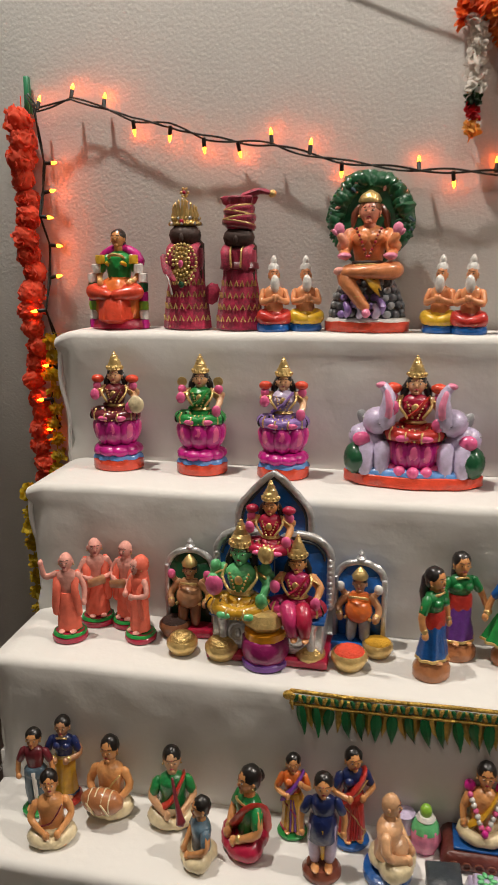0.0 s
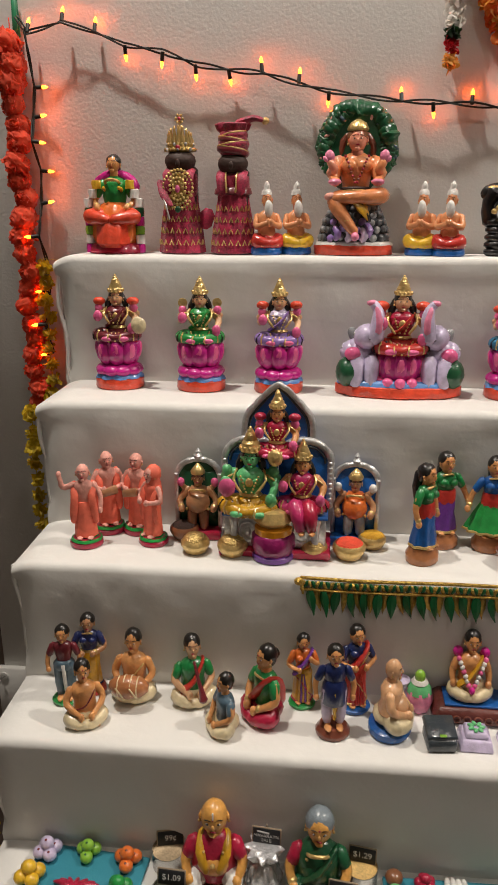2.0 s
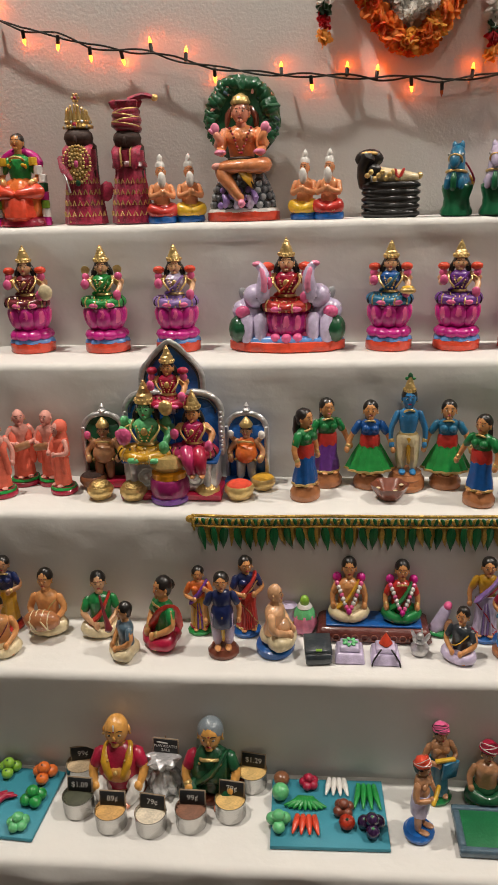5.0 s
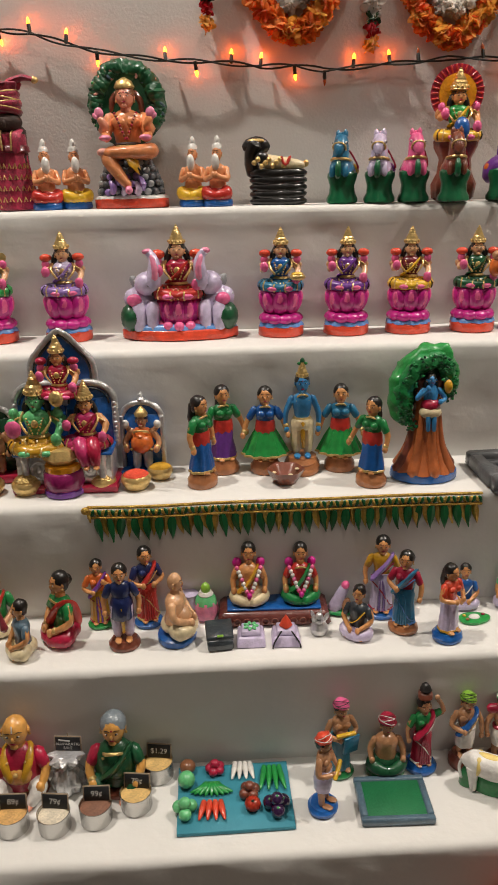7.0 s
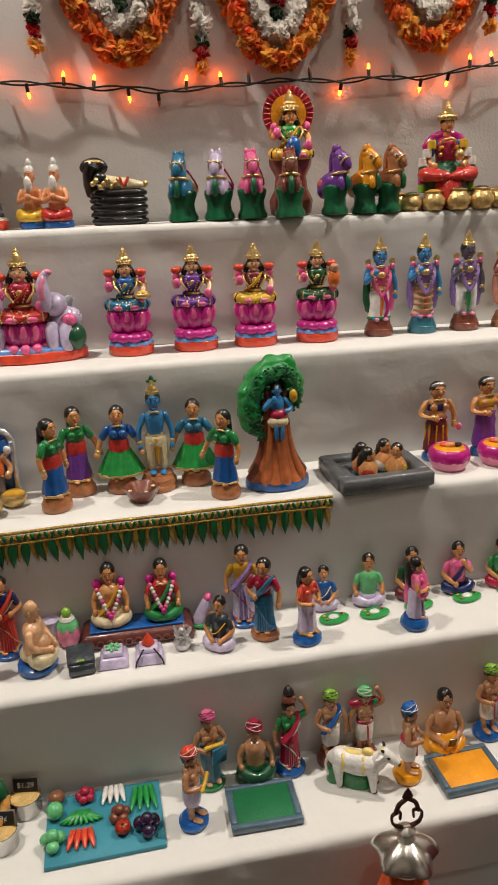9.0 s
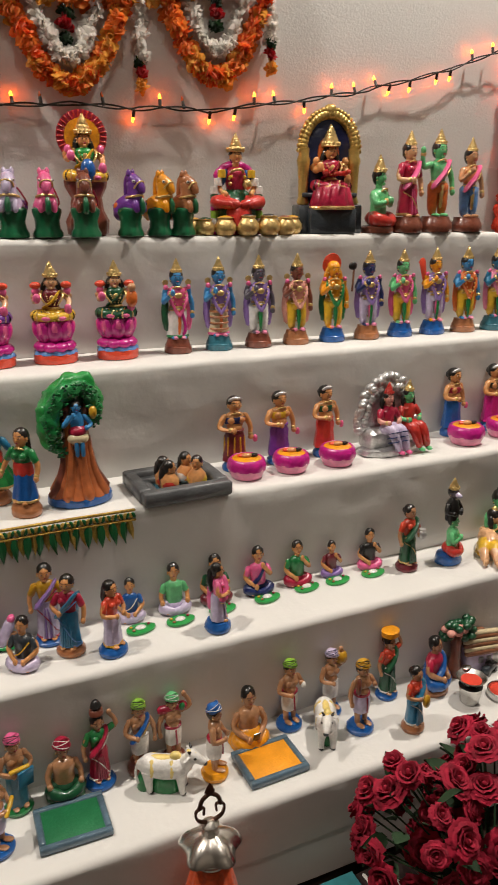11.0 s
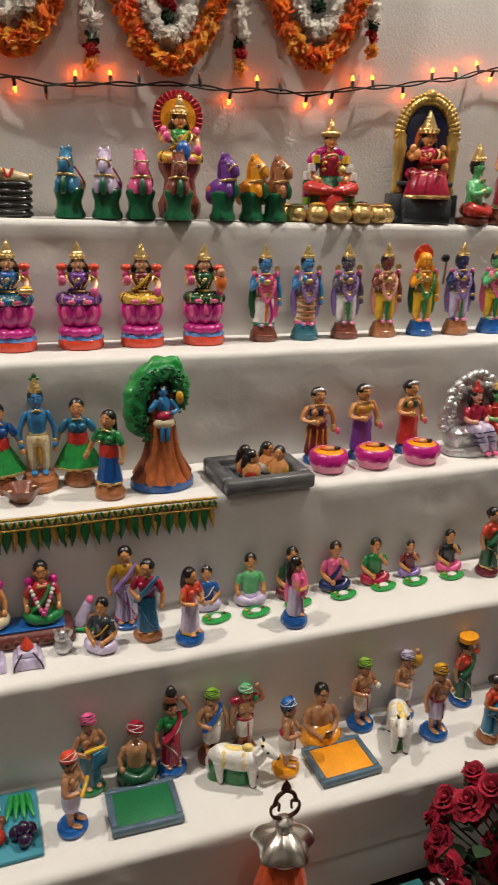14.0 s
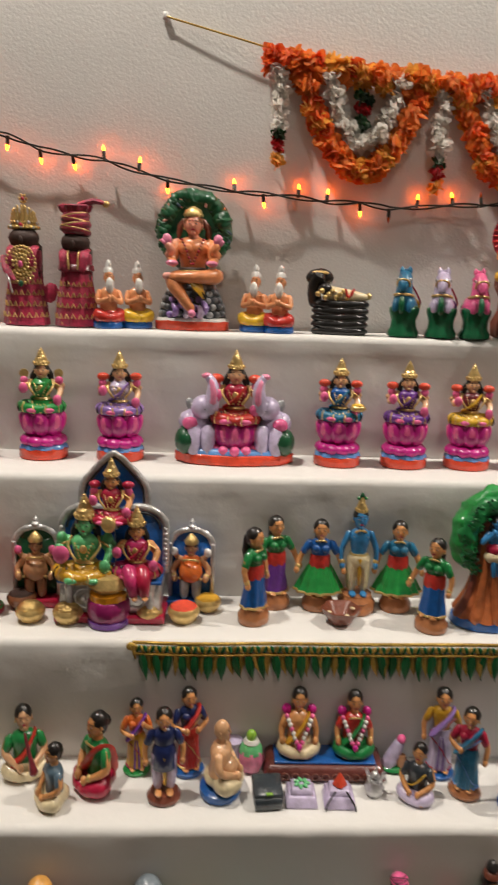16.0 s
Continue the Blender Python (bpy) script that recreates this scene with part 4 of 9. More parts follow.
    for k in range(230):
        a, q = radians(rnd.uniform(-30, 210)), rnd.uniform(0.165, 0.262)
        hood.ball((q * math.cos(a), 0.035 - 0.028 * math.sin((q - 0.16) / 0.1 * math.pi) + rnd.uniform(-0.006, 0.006), 0.7 + 1.07 * q * math.sin(a)), (0.021, 0.008, 0.011), "pinkskin" if k % 17 == 0 else ("steel" if k % 5 == 0 else ("green" if k % 7 == 0 else "dark_green")), turn=(0, -math.degrees(a) + rnd.uniform(-50, 50), 0), seg=7, n=4)
    f.add(hood)
    f.v = (np.array(f.v) * h).tolist()
    return f


doll("teacher_god_doll", "clay god teaching under a dark green tree on rocks", tree_teacher(0.31), 0.073, 1.775, 1)


def serpent_rest(w):
    f = Fig()
    for k in range(5):
        f.lathe([(0.42, 0), (0.48, 0.04), (0.48, 0.08), (0.42, 0.12)], "black", pose(0, 0, 0.11 * k), sy=0.42, seg=32)
    f.tube([(-0.4, 0.05, 0.5), (-0.46, 0.03, 0.75), (-0.38, 0.0, 0.95)], [0.12, 0.1, 0.14], "black")
    f.ball((-0.36, 0.02, 0.92), (0.23, 0.09, 0.15), "black")
    f.ball((-0.36, -0.05, 1.0), (0.14, 0.05, 0.035), "gold", seg=10, n=6)
    f.tube([(-0.2, -0.05, 0.68), (0.1, -0.08, 0.64), (0.42, -0.08, 0.62)], [0.12, 0.11, 0.05], "cream")
    f.ball((-0.27, -0.1, 0.74), (0.11, 0.09, 0.1), "black")
    for k in range(9):
        f.ball((-0.4 + 0.06 * k, -0.17, 0.66 + 0.06 * math.sin(k * 2.1)), 0.045, "gold", seg=8, n=5)
    f.tube([(0.04, -0.18, 0.74), (0.1, -0.2, 0.62), (0.18, -0.17, 0.74)], 0.025, "red", seg=6)
    f.ball((0.45, -0.08, 0.64), (0.05, 0.06, 0.06), "gold", seg=8, n=5)
    f.v = (np.array(f.v) * w).tolist()
    return f


doll("reclining_god_doll", "black clay god reclining on a coiled black serpent", serpent_rest(0.135), 0.405, 1.75, 1)


GRASS = mat("glossy_deep_green", (0.006, 0.12, 0.045), 0.28, coat=0.6, vary=0.3, scale=50, bump=0.4, bump_scale=60)


def horse(h, coat, mane, saddle):
    f = Fig()
    f.lathe([(0.2, 0), (0.23, 0.02), (0.23, 0.07), (0.19, 0.14), (0.18, 0.25), (0.222, 0.37), (0.22, 0.42), (0.12, 0.49)], GRASS, sy=0.85, wave=0.035, waves=3, seg=40)
    f.tube([(0, 0.16, 0.38), (0, 0.05, 0.46), (0, -0.08, 0.49)], [0.19, 0.19, 0.165], coat)
    f.tube([(0.0, -0.235, 0.38), (0.0, -0.24, 0.5), (0.0, -0.215, 0.58)], [0.045, 0.045, 0.03], GRASS)
    f.ball((0.02, 0.16, 0.46), (0.2, 0.12, 0.12), saddle)
    f.tube([(0, -0.06, 0.45), (0, -0.1, 0.65), (0, -0.06, 0.82)], [0.17, 0.125, 0.105], coat)
    f.tube([(0, -0.05, 0.86), (0, -0.16, 0.8), (0, -0.24, 0.7)], [0.11, 0.095, 0.065], coat)
    for s in (-1, 1):
        f.tube([(s * 0.09, -0.17, 0.52), (s * 0.1, -0.2, 0.4)], [0.055, 0.045], coat)
        f.lathe([(0.04, 0), (0.035, 0.06), (0.005, 0.1)], coat, pose(s * 0.055, -0.03, 0.92), seg=8)
        f.ball((s * 0.09, -0.15, 0.83), (0.02, 0.03, 0.025), "white", seg=8, n=5)
        f.ball((s * 0.105, -0.16, 0.83), (0.01, 0.016, 0.016), "black", seg=8, n=5)
    f.tube([(0, 0.0, 0.95), (0, 0.06, 0.8), (0, 0.08, 0.6)], [0.045, 0.05, 0.03], mane)
    f.ringed((0, -0.08, 0.6), 0.135, 0.022, "gold", turn=(80, 0, 0))
    f.ringed((0, -0.18, 0.76), 0.095, 0.014, "gold", turn=(40, 0, 0))
    f.tube([(0.12, -0.05, 0.72), (0.22, 0.1, 0.5), (0.12, 0.28, 0.42)], 0.014, "crimson", seg=6)
    f.v = (np.array(f.v) * h).tolist()
    return f


for x, y, coat, saddle, turn in ((0.547, 1.745, "cyan", "mustard", -22), (0.630, 1.74, "lavender", "purple", -18), (0.706, 1.735, "pink", "green", 0), (0.791, 1.715, "clay", "orange", -5),
                                 (0.905, 1.735, "purple", "orange", 38), (0.979, 1.74, "marigold", "dark_green", 40), (1.039, 1.74, "terracotta", "dark_green", 42)):
    doll("horse_doll", "glossy " + {"cyan": "blue", "lavender": "pale grey", "clay": "brown", "marigold": "yellow", "terracotta": "orange brown"}.get(coat, coat) + " clay horse on a green base", horse(0.152, coat, coat, saddle), x, y, 1, turn, "chariot horses")


def sun_god(h):
    f = Fig()
    f.lathe([(0.13, 0), (0.16, 0.02), (0.17, 0.12), (0.13, 0.2), (0.12, 0.3), (0.16, 0.38), (0.165, 0.43), (0.14, 0.45)], "clay", sy=0.6, seg=40, wave=0.04, waves=10)
    deity_body(f, 0.42, 0.222, "skin", "yellow", "leaf", None, crown_h=0.7)
    f.ball((0, -0.12, 0.5), (0.06, 0.05, 0.09), "blue")
    f.lathe([(0.01, -0.012), (0.2, -0.01), (0.2, 0.01), (0.01, 0.012)], "crimson", pose(0, 0.06, 0.76, 90, 0, 0), seg=40)
    f.lathe([(0.01, -0.012), (0.14, -0.012), (0.14, 0.012), (0.01, 0.012)], "marigold", pose(0, 0.05, 0.76, 90, 0, 0), seg=40)
    for k in range(30):
        a = radians(12 * k)
        f.tube([(0.15 * math.cos(a), 0.045, 0.76 + 0.15 * math.sin(a)), (0.195 * math.cos(a), 0.045, 0.76 + 0.195 * math.sin(a))], 0.008, "red", seg=6)
    f.v = (np.array(f.v) * h).tolist()
    return f


doll("sun_god_doll", "clay sun god with red rayed halo on a maroon chariot", sun_god(0.3), 0.812, 1.79, 1)
doll("wealth_goddess_doll", "seated clay goddess in red and green with flower garlands", seated_garland(0.225, "red", "blue", "dark_green", LEI), 1.198, 1.785, 1, -8)
for x, y, s in ((1.10, 1.75, 0.042), (1.149, 1.735, 0.046), (1.208, 1.73, 0.05), (1.27, 1.735, 0.05), (1.32, 1.742, 0.046), (1.352, 1.765, 0.046), (1.075, 1.775, 0.042)):
    pot = holder("gold_pot", pose(x, y, TREAD[1]), "small round gold pot heaped with offerings", "pot", "gold pots")
    part("bowl", Fig().lathe([(s * 0.34, 0), (s * 0.5, s * 0.1), (s * 0.62, s * 0.36), (s * 0.6, s * 0.58), (s * 0.44, s * 0.8), (s * 0.4, s * 0.86), (s * 0.47, s * 0.96), (s * 0.43, s * 0.98), (s * 0.36, s * 0.88)], "gold", seg=28), pot)
    part("filling", Fig().ball((0, 0, s * 0.92), (s * 0.41, s * 0.41, s * 0.16), ("clay", "black", "mustard", "cream", "red", "dark_green", "brown")[int(x * 100) % 7]), pot)


def throne_goddess(h):
    f = Fig()
    f.box((0, 0, 0.105), (0.42, 0.26, 0.21), "slate", 0.012)
    f.box((0, 0.02, 0.32), (0.5, 0.1, 0.04), "slate", 0.008)
    for s in (-1, 1):
        f.box((s * 0.23, 0.04, 0.12), (0.12, 0.2, 0.24), "slate", 0.01)
        f.lathe([(0.045, 0.24), (0.055, 0.26), (0.04, 0.3), (0.045, 0.45), (0.05, 0.56), (0.06, 0.6), (0.045, 0.64), (0.05, 0.7)], "brass", pose(s * 0.23, 0.03, 0), seg=14)
    n = 26
    for k in range(n + 1):
        a = math.pi * k / n
        f.ball((0.235 * math.cos(a), 0.04, 0.68 + 0.29 * math.sin(a)), (0.042, 0.05, 0.042), "brass", seg=10, n=6)
        f.ball((0.275 * math.cos(a), 0.03, 0.68 + 0.33 * math.sin(a)), (0.022, 0.03, 0.022), "brass", seg=8, n=5)
    f.ball((0, 0.03, 1.0), (0.06, 0.04, 0.05), "brass")
    f.box((0, 0.06, 0.55), (0.42, 0.02, 0.62), "navy", 0.01)
    f.ball((0, 0.062, 0.72), (0.22, 0.012, 0.26), "navy", seg=24, n=12)
    f.ball((0, 0.05, 0.66), (0.1, 0.03, 0.14), "orange")
    deity_body(f, 0.35, 0.225, "skin", "crimson", "crimson", None, hands="skin", crown_h=0.8)
    f.lathe([(0.19, 0), (0.2, 0.02), (0.15, 0.18), (0.1, 0.2)], "crimson", pose(0, -0.08, 0.2), sy=0.6, wave=0.06, waves=11, seg=44)
    f.lathe([(0.19, 0), (0.205, 0.015), (0.195, 0.03)], "gold", pose(0, -0.085, 0.2), sy=0.6, wave=0.06, waves=11, seg=44)
    f.ringed((0, -0.16, 0.5), 0.1, 0.02, "red", turn=(85, 0, 0), arc=(160, 380))
    f.v = (np.array(f.v) * h).tolist()
    return f


doll("throne_goddess_doll", "crowned clay goddess on a black throne with gold arch", throne_goddess(0.313), 1.468, 1.775, 1, -8)
ROUND = dict(base_h=0.17, base_r=0.2)
doll("kneeling_monkey_doll", "green clay monkey god kneeling on a brown base", seated(0.181, "jade", "jade", "red", "hair", "short", "pray", "clay", gem="gold", cap="crown"), 1.62, 1.765, 1, 30, "epic heroes")
doll("prince_doll", "clay goddess in red standing on a round brown base", standing(0.25, "pale", "crimson", "crimson", "clay", "hair", "long", ("front", "side"), "pink", "gold", gem="gold", cap="crown", **ROUND), 1.716, 1.765, 1, 10, "epic heroes")
doll("prince_doll", "green clay prince with bow on a round brown base", standing(0.257, "jade", "jade", "orange", "clay", "hair", "locks", ("raise", "side"), "pink", "gold", "dhoti", "gold", cap="crown", sleeve=False, **ROUND), 1.816, 1.765, 1, 0, "epic heroes")
doll("prince_doll", "clay prince in blue trousers on a round brown base", standing(0.24, "tan", "skin", "sky", "clay", "hair", "locks", ("chest", "side"), "pink", "gold", "dhoti", "gold", cap="crown", sleeve=False, **ROUND), 1.928, 1.765, 1, 0, "epic heroes")

# second step: lotus goddesses, then the ten forms
SETS = ((-0.422, "maroon", "maroon", "vermilion", "maroon"), (-0.242, "leaf", "leaf", None, "green"), (-0.075, "violet", "lavender", "vermilion", "grey and violet"),
        (0.403, "cyan", "blue", "vermilion", "blue"), (0.551, "purple", "purple", "vermilion", "purple"), (0.692, "yellow", "maroon", "vermilion", "yellow and maroon"), (0.839, "dark_green", "dark_green", "vermilion", "dark green"))


def round_gift(f):
    f.ball((0.16, -0.16, 0.56), (0.075, 0.05, 0.035), "gold")
    f.ball((0.16, -0.16, 0.585), (0.055, 0.04, 0.02), "yellow")


def disc(f):
    for s in (-1, 1):
        f.lathe([(0.01, -0.01), (0.04, -0.01), (0.04, 0.01), (0.01, 0.01)], "gold", pose(s * 0.15, -0.02, 0.765, 90, 0, 0))


def child(f):
    f.ball((0.15, -0.14, 0.62), (0.06, 0.05, 0.09), "orange")
    f.ball((0.15, -0.15, 0.73), 0.045, "tan")


def shield(f):
    f.ball((0.21, -0.15, 0.57), (0.065, 0.03, 0.075), "cream")


for k, (x, cl, bl, buds, word) in enumerate(SETS):
    extra = {0: shield, 1: disc, 3: round_gift, 6: child}.get(k)
    doll("lotus_goddess_doll", "crowned clay goddess in " + word + " seated on a magenta lotus", lotus_goddess(0.243 - 0.002 * k, cl, bl, buds, extra), x, 1.66, 2, 6 if x < 0 else -6, "lotus goddesses")


def elephant_goddess(h):
    f = Fig()
    f.lathe([(0.5, 0), (0.525, 0.01), (0.525, 0.085), (0.5, 0.095)], "vermilion", sy=0.4, seg=60, wave=0.025, waves=8)
    f.lathe([(0.51, 0.09), (0.5, 0.12), (0.44, 0.14), (0.3, 0.15)], "sky", sy=0.39, seg=60, wave=0.03, waves=8)
    for s in (-1, 1):
        f.ball((s * 0.35, 0.03, 0.3), (0.15, 0.14, 0.19), "lavender").ball((s * 0.41, 0.02, 0.36), (0.1, 0.1, 0.1), "lavender")
        f.ball((s * 0.28, -0.04, 0.5), (0.12, 0.11, 0.11), "lavender")
        f.ball((s * 0.38, 0.03, 0.48), (0.05, 0.03, 0.1), "grey", turn=(0, s * 30, 0))
        for q in (0.24, 0.36):
            f.tube([(s * q, -0.09, 0.3), (s * q, -0.11, 0.1)], [0.075, 0.06], "lavender")
        f.tube([(s * 0.22, -0.1, 0.5), (s * 0.2, -0.12, 0.66), (s * 0.215, -0.1, 0.74), (s * 0.25, -0.1, 0.785)], [0.075, 0.055, 0.042, 0.034], "lavender").tube([(s * 0.2, -0.155, 0.56), (s * 0.195, -0.165, 0.66), (s * 0.22, -0.14, 0.75)], [0.03, 0.028, 0.018], "lightpink").ball((s * 0.26, -0.1, 0.79), (0.045, 0.035, 0.026), "lightpink", seg=10, n=6)
        f.ringed((s * 0.34, -0.02, 0.4), 0.15, 0.012, "silver", turn=(70, 0, 0), arc=(180, 360))
        f.ringed((s * 0.28, -0.06, 0.53), 0.11, 0.01, "silver", turn=(50, 0, 0), arc=(180, 360))
        f.ball((s * 0.26, -0.145, 0.5), (0.018, 0.01, 0.014), "hair", seg=8, n=5)
        f.ball((s * 0.44, -0.06, 0.2), (0.1, 0.12, 0.13), "dark_green")
        f.ringed((s * 0.44, -0.1, 0.2), 0.09, 0.012, "gold", turn=(0, 0, s * 30))
        f.ball((s * 0.4, -0.1, 0.36), (0.07, 0.05, 0.06), "pink")
    for k in range(7):
        a = radians(-90 + (k - 3) * 30)
        f.ball((0.16 * math.cos(a), 0.14 * math.sin(a), 0.25), (0.05, 0.075, 0.12), "magenta", turn=(0, 10, math.degrees(a)), seg=12, n=8)
        f.ball((0.188 * math.cos(a), 0.165 * math.sin(a), 0.26), (0.03, 0.045, 0.085), "pink", turn=(0, 10, math.degrees(a)), seg=10, n=6)
        f.ball((0.2 * math.cos(a), 0.18 * math.sin(a), 0.13), (0.05, 0.05, 0.045), "pink", seg=10, n=6)
    f.lathe([(0.1, 0.1), (0.15, 0.3), (0.16, 0.36)], "magenta")
    deity_body(f, 0.36, 0.305, "pale", "red", "crimson", "vermilion", crown_h=0.55)
    f.v = (np.array(f.v) * h).tolist()
    return f


doll("elephant_goddess_doll", "clay goddess on lotus between two pale lavender elephants", elephant_goddess(0.243), 0.176, 1.66, 2, 0)
TEN = (("bluegod", "pink", "white", "clay"), ("bluegod", "violet", "cream", "teal"), ("greygod", "violet", "white", "clay"), ("clay", "pinkskin", "yellow", "terracotta"), ("marigold", "green", "yellow", "blue"),
       ("navy", "violet", "lavender", "terracotta"), ("jade", "pink", "yellow", "blue"), ("marigold", "violet", "lavender", "blue"), ("bluegod", "orange", "yellow", "terracotta"), ("cyan", "lightpink", "yellow", "teal"))
for k, (skin, sash, dhoti, base) in enumerate(TEN):
    def gear(f, k=k, sash=sash):
        for s in (-1, 1):
            f.tube([(s * 0.11, 0.03, 0.7), (s * 0.155, 0.02, 0.64), (s * 0.145, -0.02, 0.735)], [0.04, 0.038, 0.032], TEN[k][0])
            f.ball((s * 0.143, -0.03, 0.758), (0.03, 0.025, 0.032), "pink", seg=8, n=6)
            f.tube([(s * 0.11, 0.0, 0.745), (s * 0.1, -0.09, 0.62), (s * 0.04, -0.115, 0.5), (0.0, -0.12, 0.44)], 0.022, sash, seg=7)
            for u in range(5):
                f.ball((s * (0.1 - 0.016 * u), -0.075 - 0.012 * u, 0.71 - 0.045 * u), 0.013, "gold", seg=6, n=4)
            f.tube([(s * 0.13, 0.04, 0.68), (s * 0.155, 0.01, 0.45), (s * 0.135, 0.0, 0.28)], [0.04, 0.045, 0.036], "dark_green" if k in (0, 4) and s < 0 else sash, flat=0.6)
            if k < 4:
                f.lathe([(0.01, -0.01), (0.035, -0.01), (0.035, 0.01), (0.01, 0.01)], "gold", pose(s * 0.145, -0.01, 0.815, 90, 0, 0))
        f.lathe([(0.165, 0), (0.172, 0.01), (0.168, 0.07), (0.145, 0.085), (0.14, 0.13), (0.125, 0.16)], TEN[k][3], sx=1.02, sy=0.95, seg=24)
        for s in (-1, 1):
            f.ball((s * 0.055, -0.1, 0.185), (0.036, 0.06, 0.022), "lightpink", seg=9, n=5)
            if k > 1:
                for u in range(4):
                    f.ringed((s * 0.068, -0.01, 0.27 + 0.055 * u), 0.066, 0.009, "mustard", turn=(78, s * 14, 0), arc=(190, 350), seg=10)
        f.tube([(0, -0.095, 0.5), (0.004, -0.105, 0.36), (-0.004, -0.1, 0.2)], [0.016, 0.02, 0.014], "green" if k > 1 else "orange", flat=0.6)
        f.ball((0, -0.088, 0.67), (0.05, 0.02, 0.035), "gold", seg=9, n=6)
        f.ringed((0, 0.0, 0.5), 0.106, 0.012, "gold", turn=(86, 0, 0), seg=18)
        if k == 4:
            f.lathe([(0.01, -0.012), (0.13, -0.008), (0.135, 0.0), (0.13, 0.008), (0.01, 0.014)], "vermilion", pose(0, 0.07, 0.93, 96, 0, 0), seg=28)
        if k == 5:
            f.tube([(-0.24, 0, 0.6), (-0.24, -0.03, 0.9)], 0.014, "brown")
            f.ball((-0.26, -0.03, 0.9), (0.06, 0.03, 0.05), "black")
        if k == 7:
            f.tube([(-0.17, 0, 0.7), (-0.21, 0.02, 0.92)], [0.035, 0.05], "vermilion", flat=0.5)
        if k == 1:
            for z in (0.25, 0.32, 0.39, 0.46):
                f.ringed((0, -0.005, z), 0.115, 0.014, "terracotta", turn=(88, 0, 0))
        if k == 0:
            f.tube([(0.03, -0.11, 0.5), (0.08, -0.1, 0.3), (0.04, -0.09, 0.2)], 0.02, "magenta")
        if k == 9:
            f.ball((0.15, -0.03, 0.86), (0.06, 0.07, 0.07), "grey")
    form = standing(0.211 + 0.0016 * k, skin, sash if k != 4 else "marigold", dhoti, base, "hair" if k != 4 else "marigold", "locks", ("chest", "side"), None, "green" if dhoti in ("yellow", "white") else "pink", "skirt" if k in (0, 1) else "dhoti", "gold", 0.17, cap=None if k == 4 else "crown", sleeve=False, base_r=0.155, extra=gear)
    form.v = (np.array(form.v) * np.array((1.0, 0.97, 1.0))).tolist()
    doll("deity_form_doll", "crowned standing clay god, " + {"bluegod": "blue skinned", "greygod": "grey skinned", "clay": "brown skinned", "marigold": "golden skinned", "navy": "dark blue skinned", "jade": "green skinned", "cyan": "pale blue skinned"}[skin] + ", on a round base",
         form, 0.994 + 0.1095 * k, 1.668, 2, -4, "ten forms of a god")

# third step
def monk(h, up, woman=False, drum=False):
    def robe(f):
        f.tube([(-0.11, 0.02, 0.73), (-0.1, -0.07, 0.6), (-0.12, -0.06, 0.4), (-0.13, -0.05, 0.3)], [0.04, 0.045, 0.05, 0.04], "saffron", flat=0.6)
        f.tube([(0.11, 0.02, 0.73), (0.1, -0.07, 0.6), (0.12, -0.06, 0.4), (0.13, -0.05, 0.3)], [0.04, 0.045, 0.05, 0.04], "saffron", flat=0.6)
        if drum:
            f.box((0.0, -0.17, 0.54), (0.2, 0.07, 0.09), "tan", 0.02, (0, -12, 0))
        if woman:
            f.ball((0, 0.03, 0.87), (0.1, 0.105, 0.12), "saffron", turn=(-15, 0, 0))
            f.lathe([(0.12, 0.5), (0.135, 0.65), (0.11, 0.78), (0.08, 0.86)], "saffron", pose(0, 0.03, 0), sy=0.75)
        f.lathe([(0.19, 0.07), (0.18, 0.095), (0.1, 0.1)], "leaf", sy=0.95)
    return standing(h, "pinkskin", "saffron" if woman else "pinkskin", "saffron", "crimson", None, "bald", (("raise", "side") if up else ("front", "front")), None, None, cap="bald", sleeve=False, extra=robe, base_r=0.19)


for x, y, h, up, w, d, t in ((-0.436, 1.422, 0.176, True, False, False, 10), (-0.41, 1.505, 0.18, False, False, True, 25), (-0.348, 1.515, 0.178, False, False, True, -15), (-0.306, 1.446, 0.166, False, True, False, -35)):
    doll("monk_doll", "clay " + ("devotee woman" if w else "shaven monk") + " in matt orange robes on a red base", monk(h, up, w, d), x, y, 3, t, "four monks")


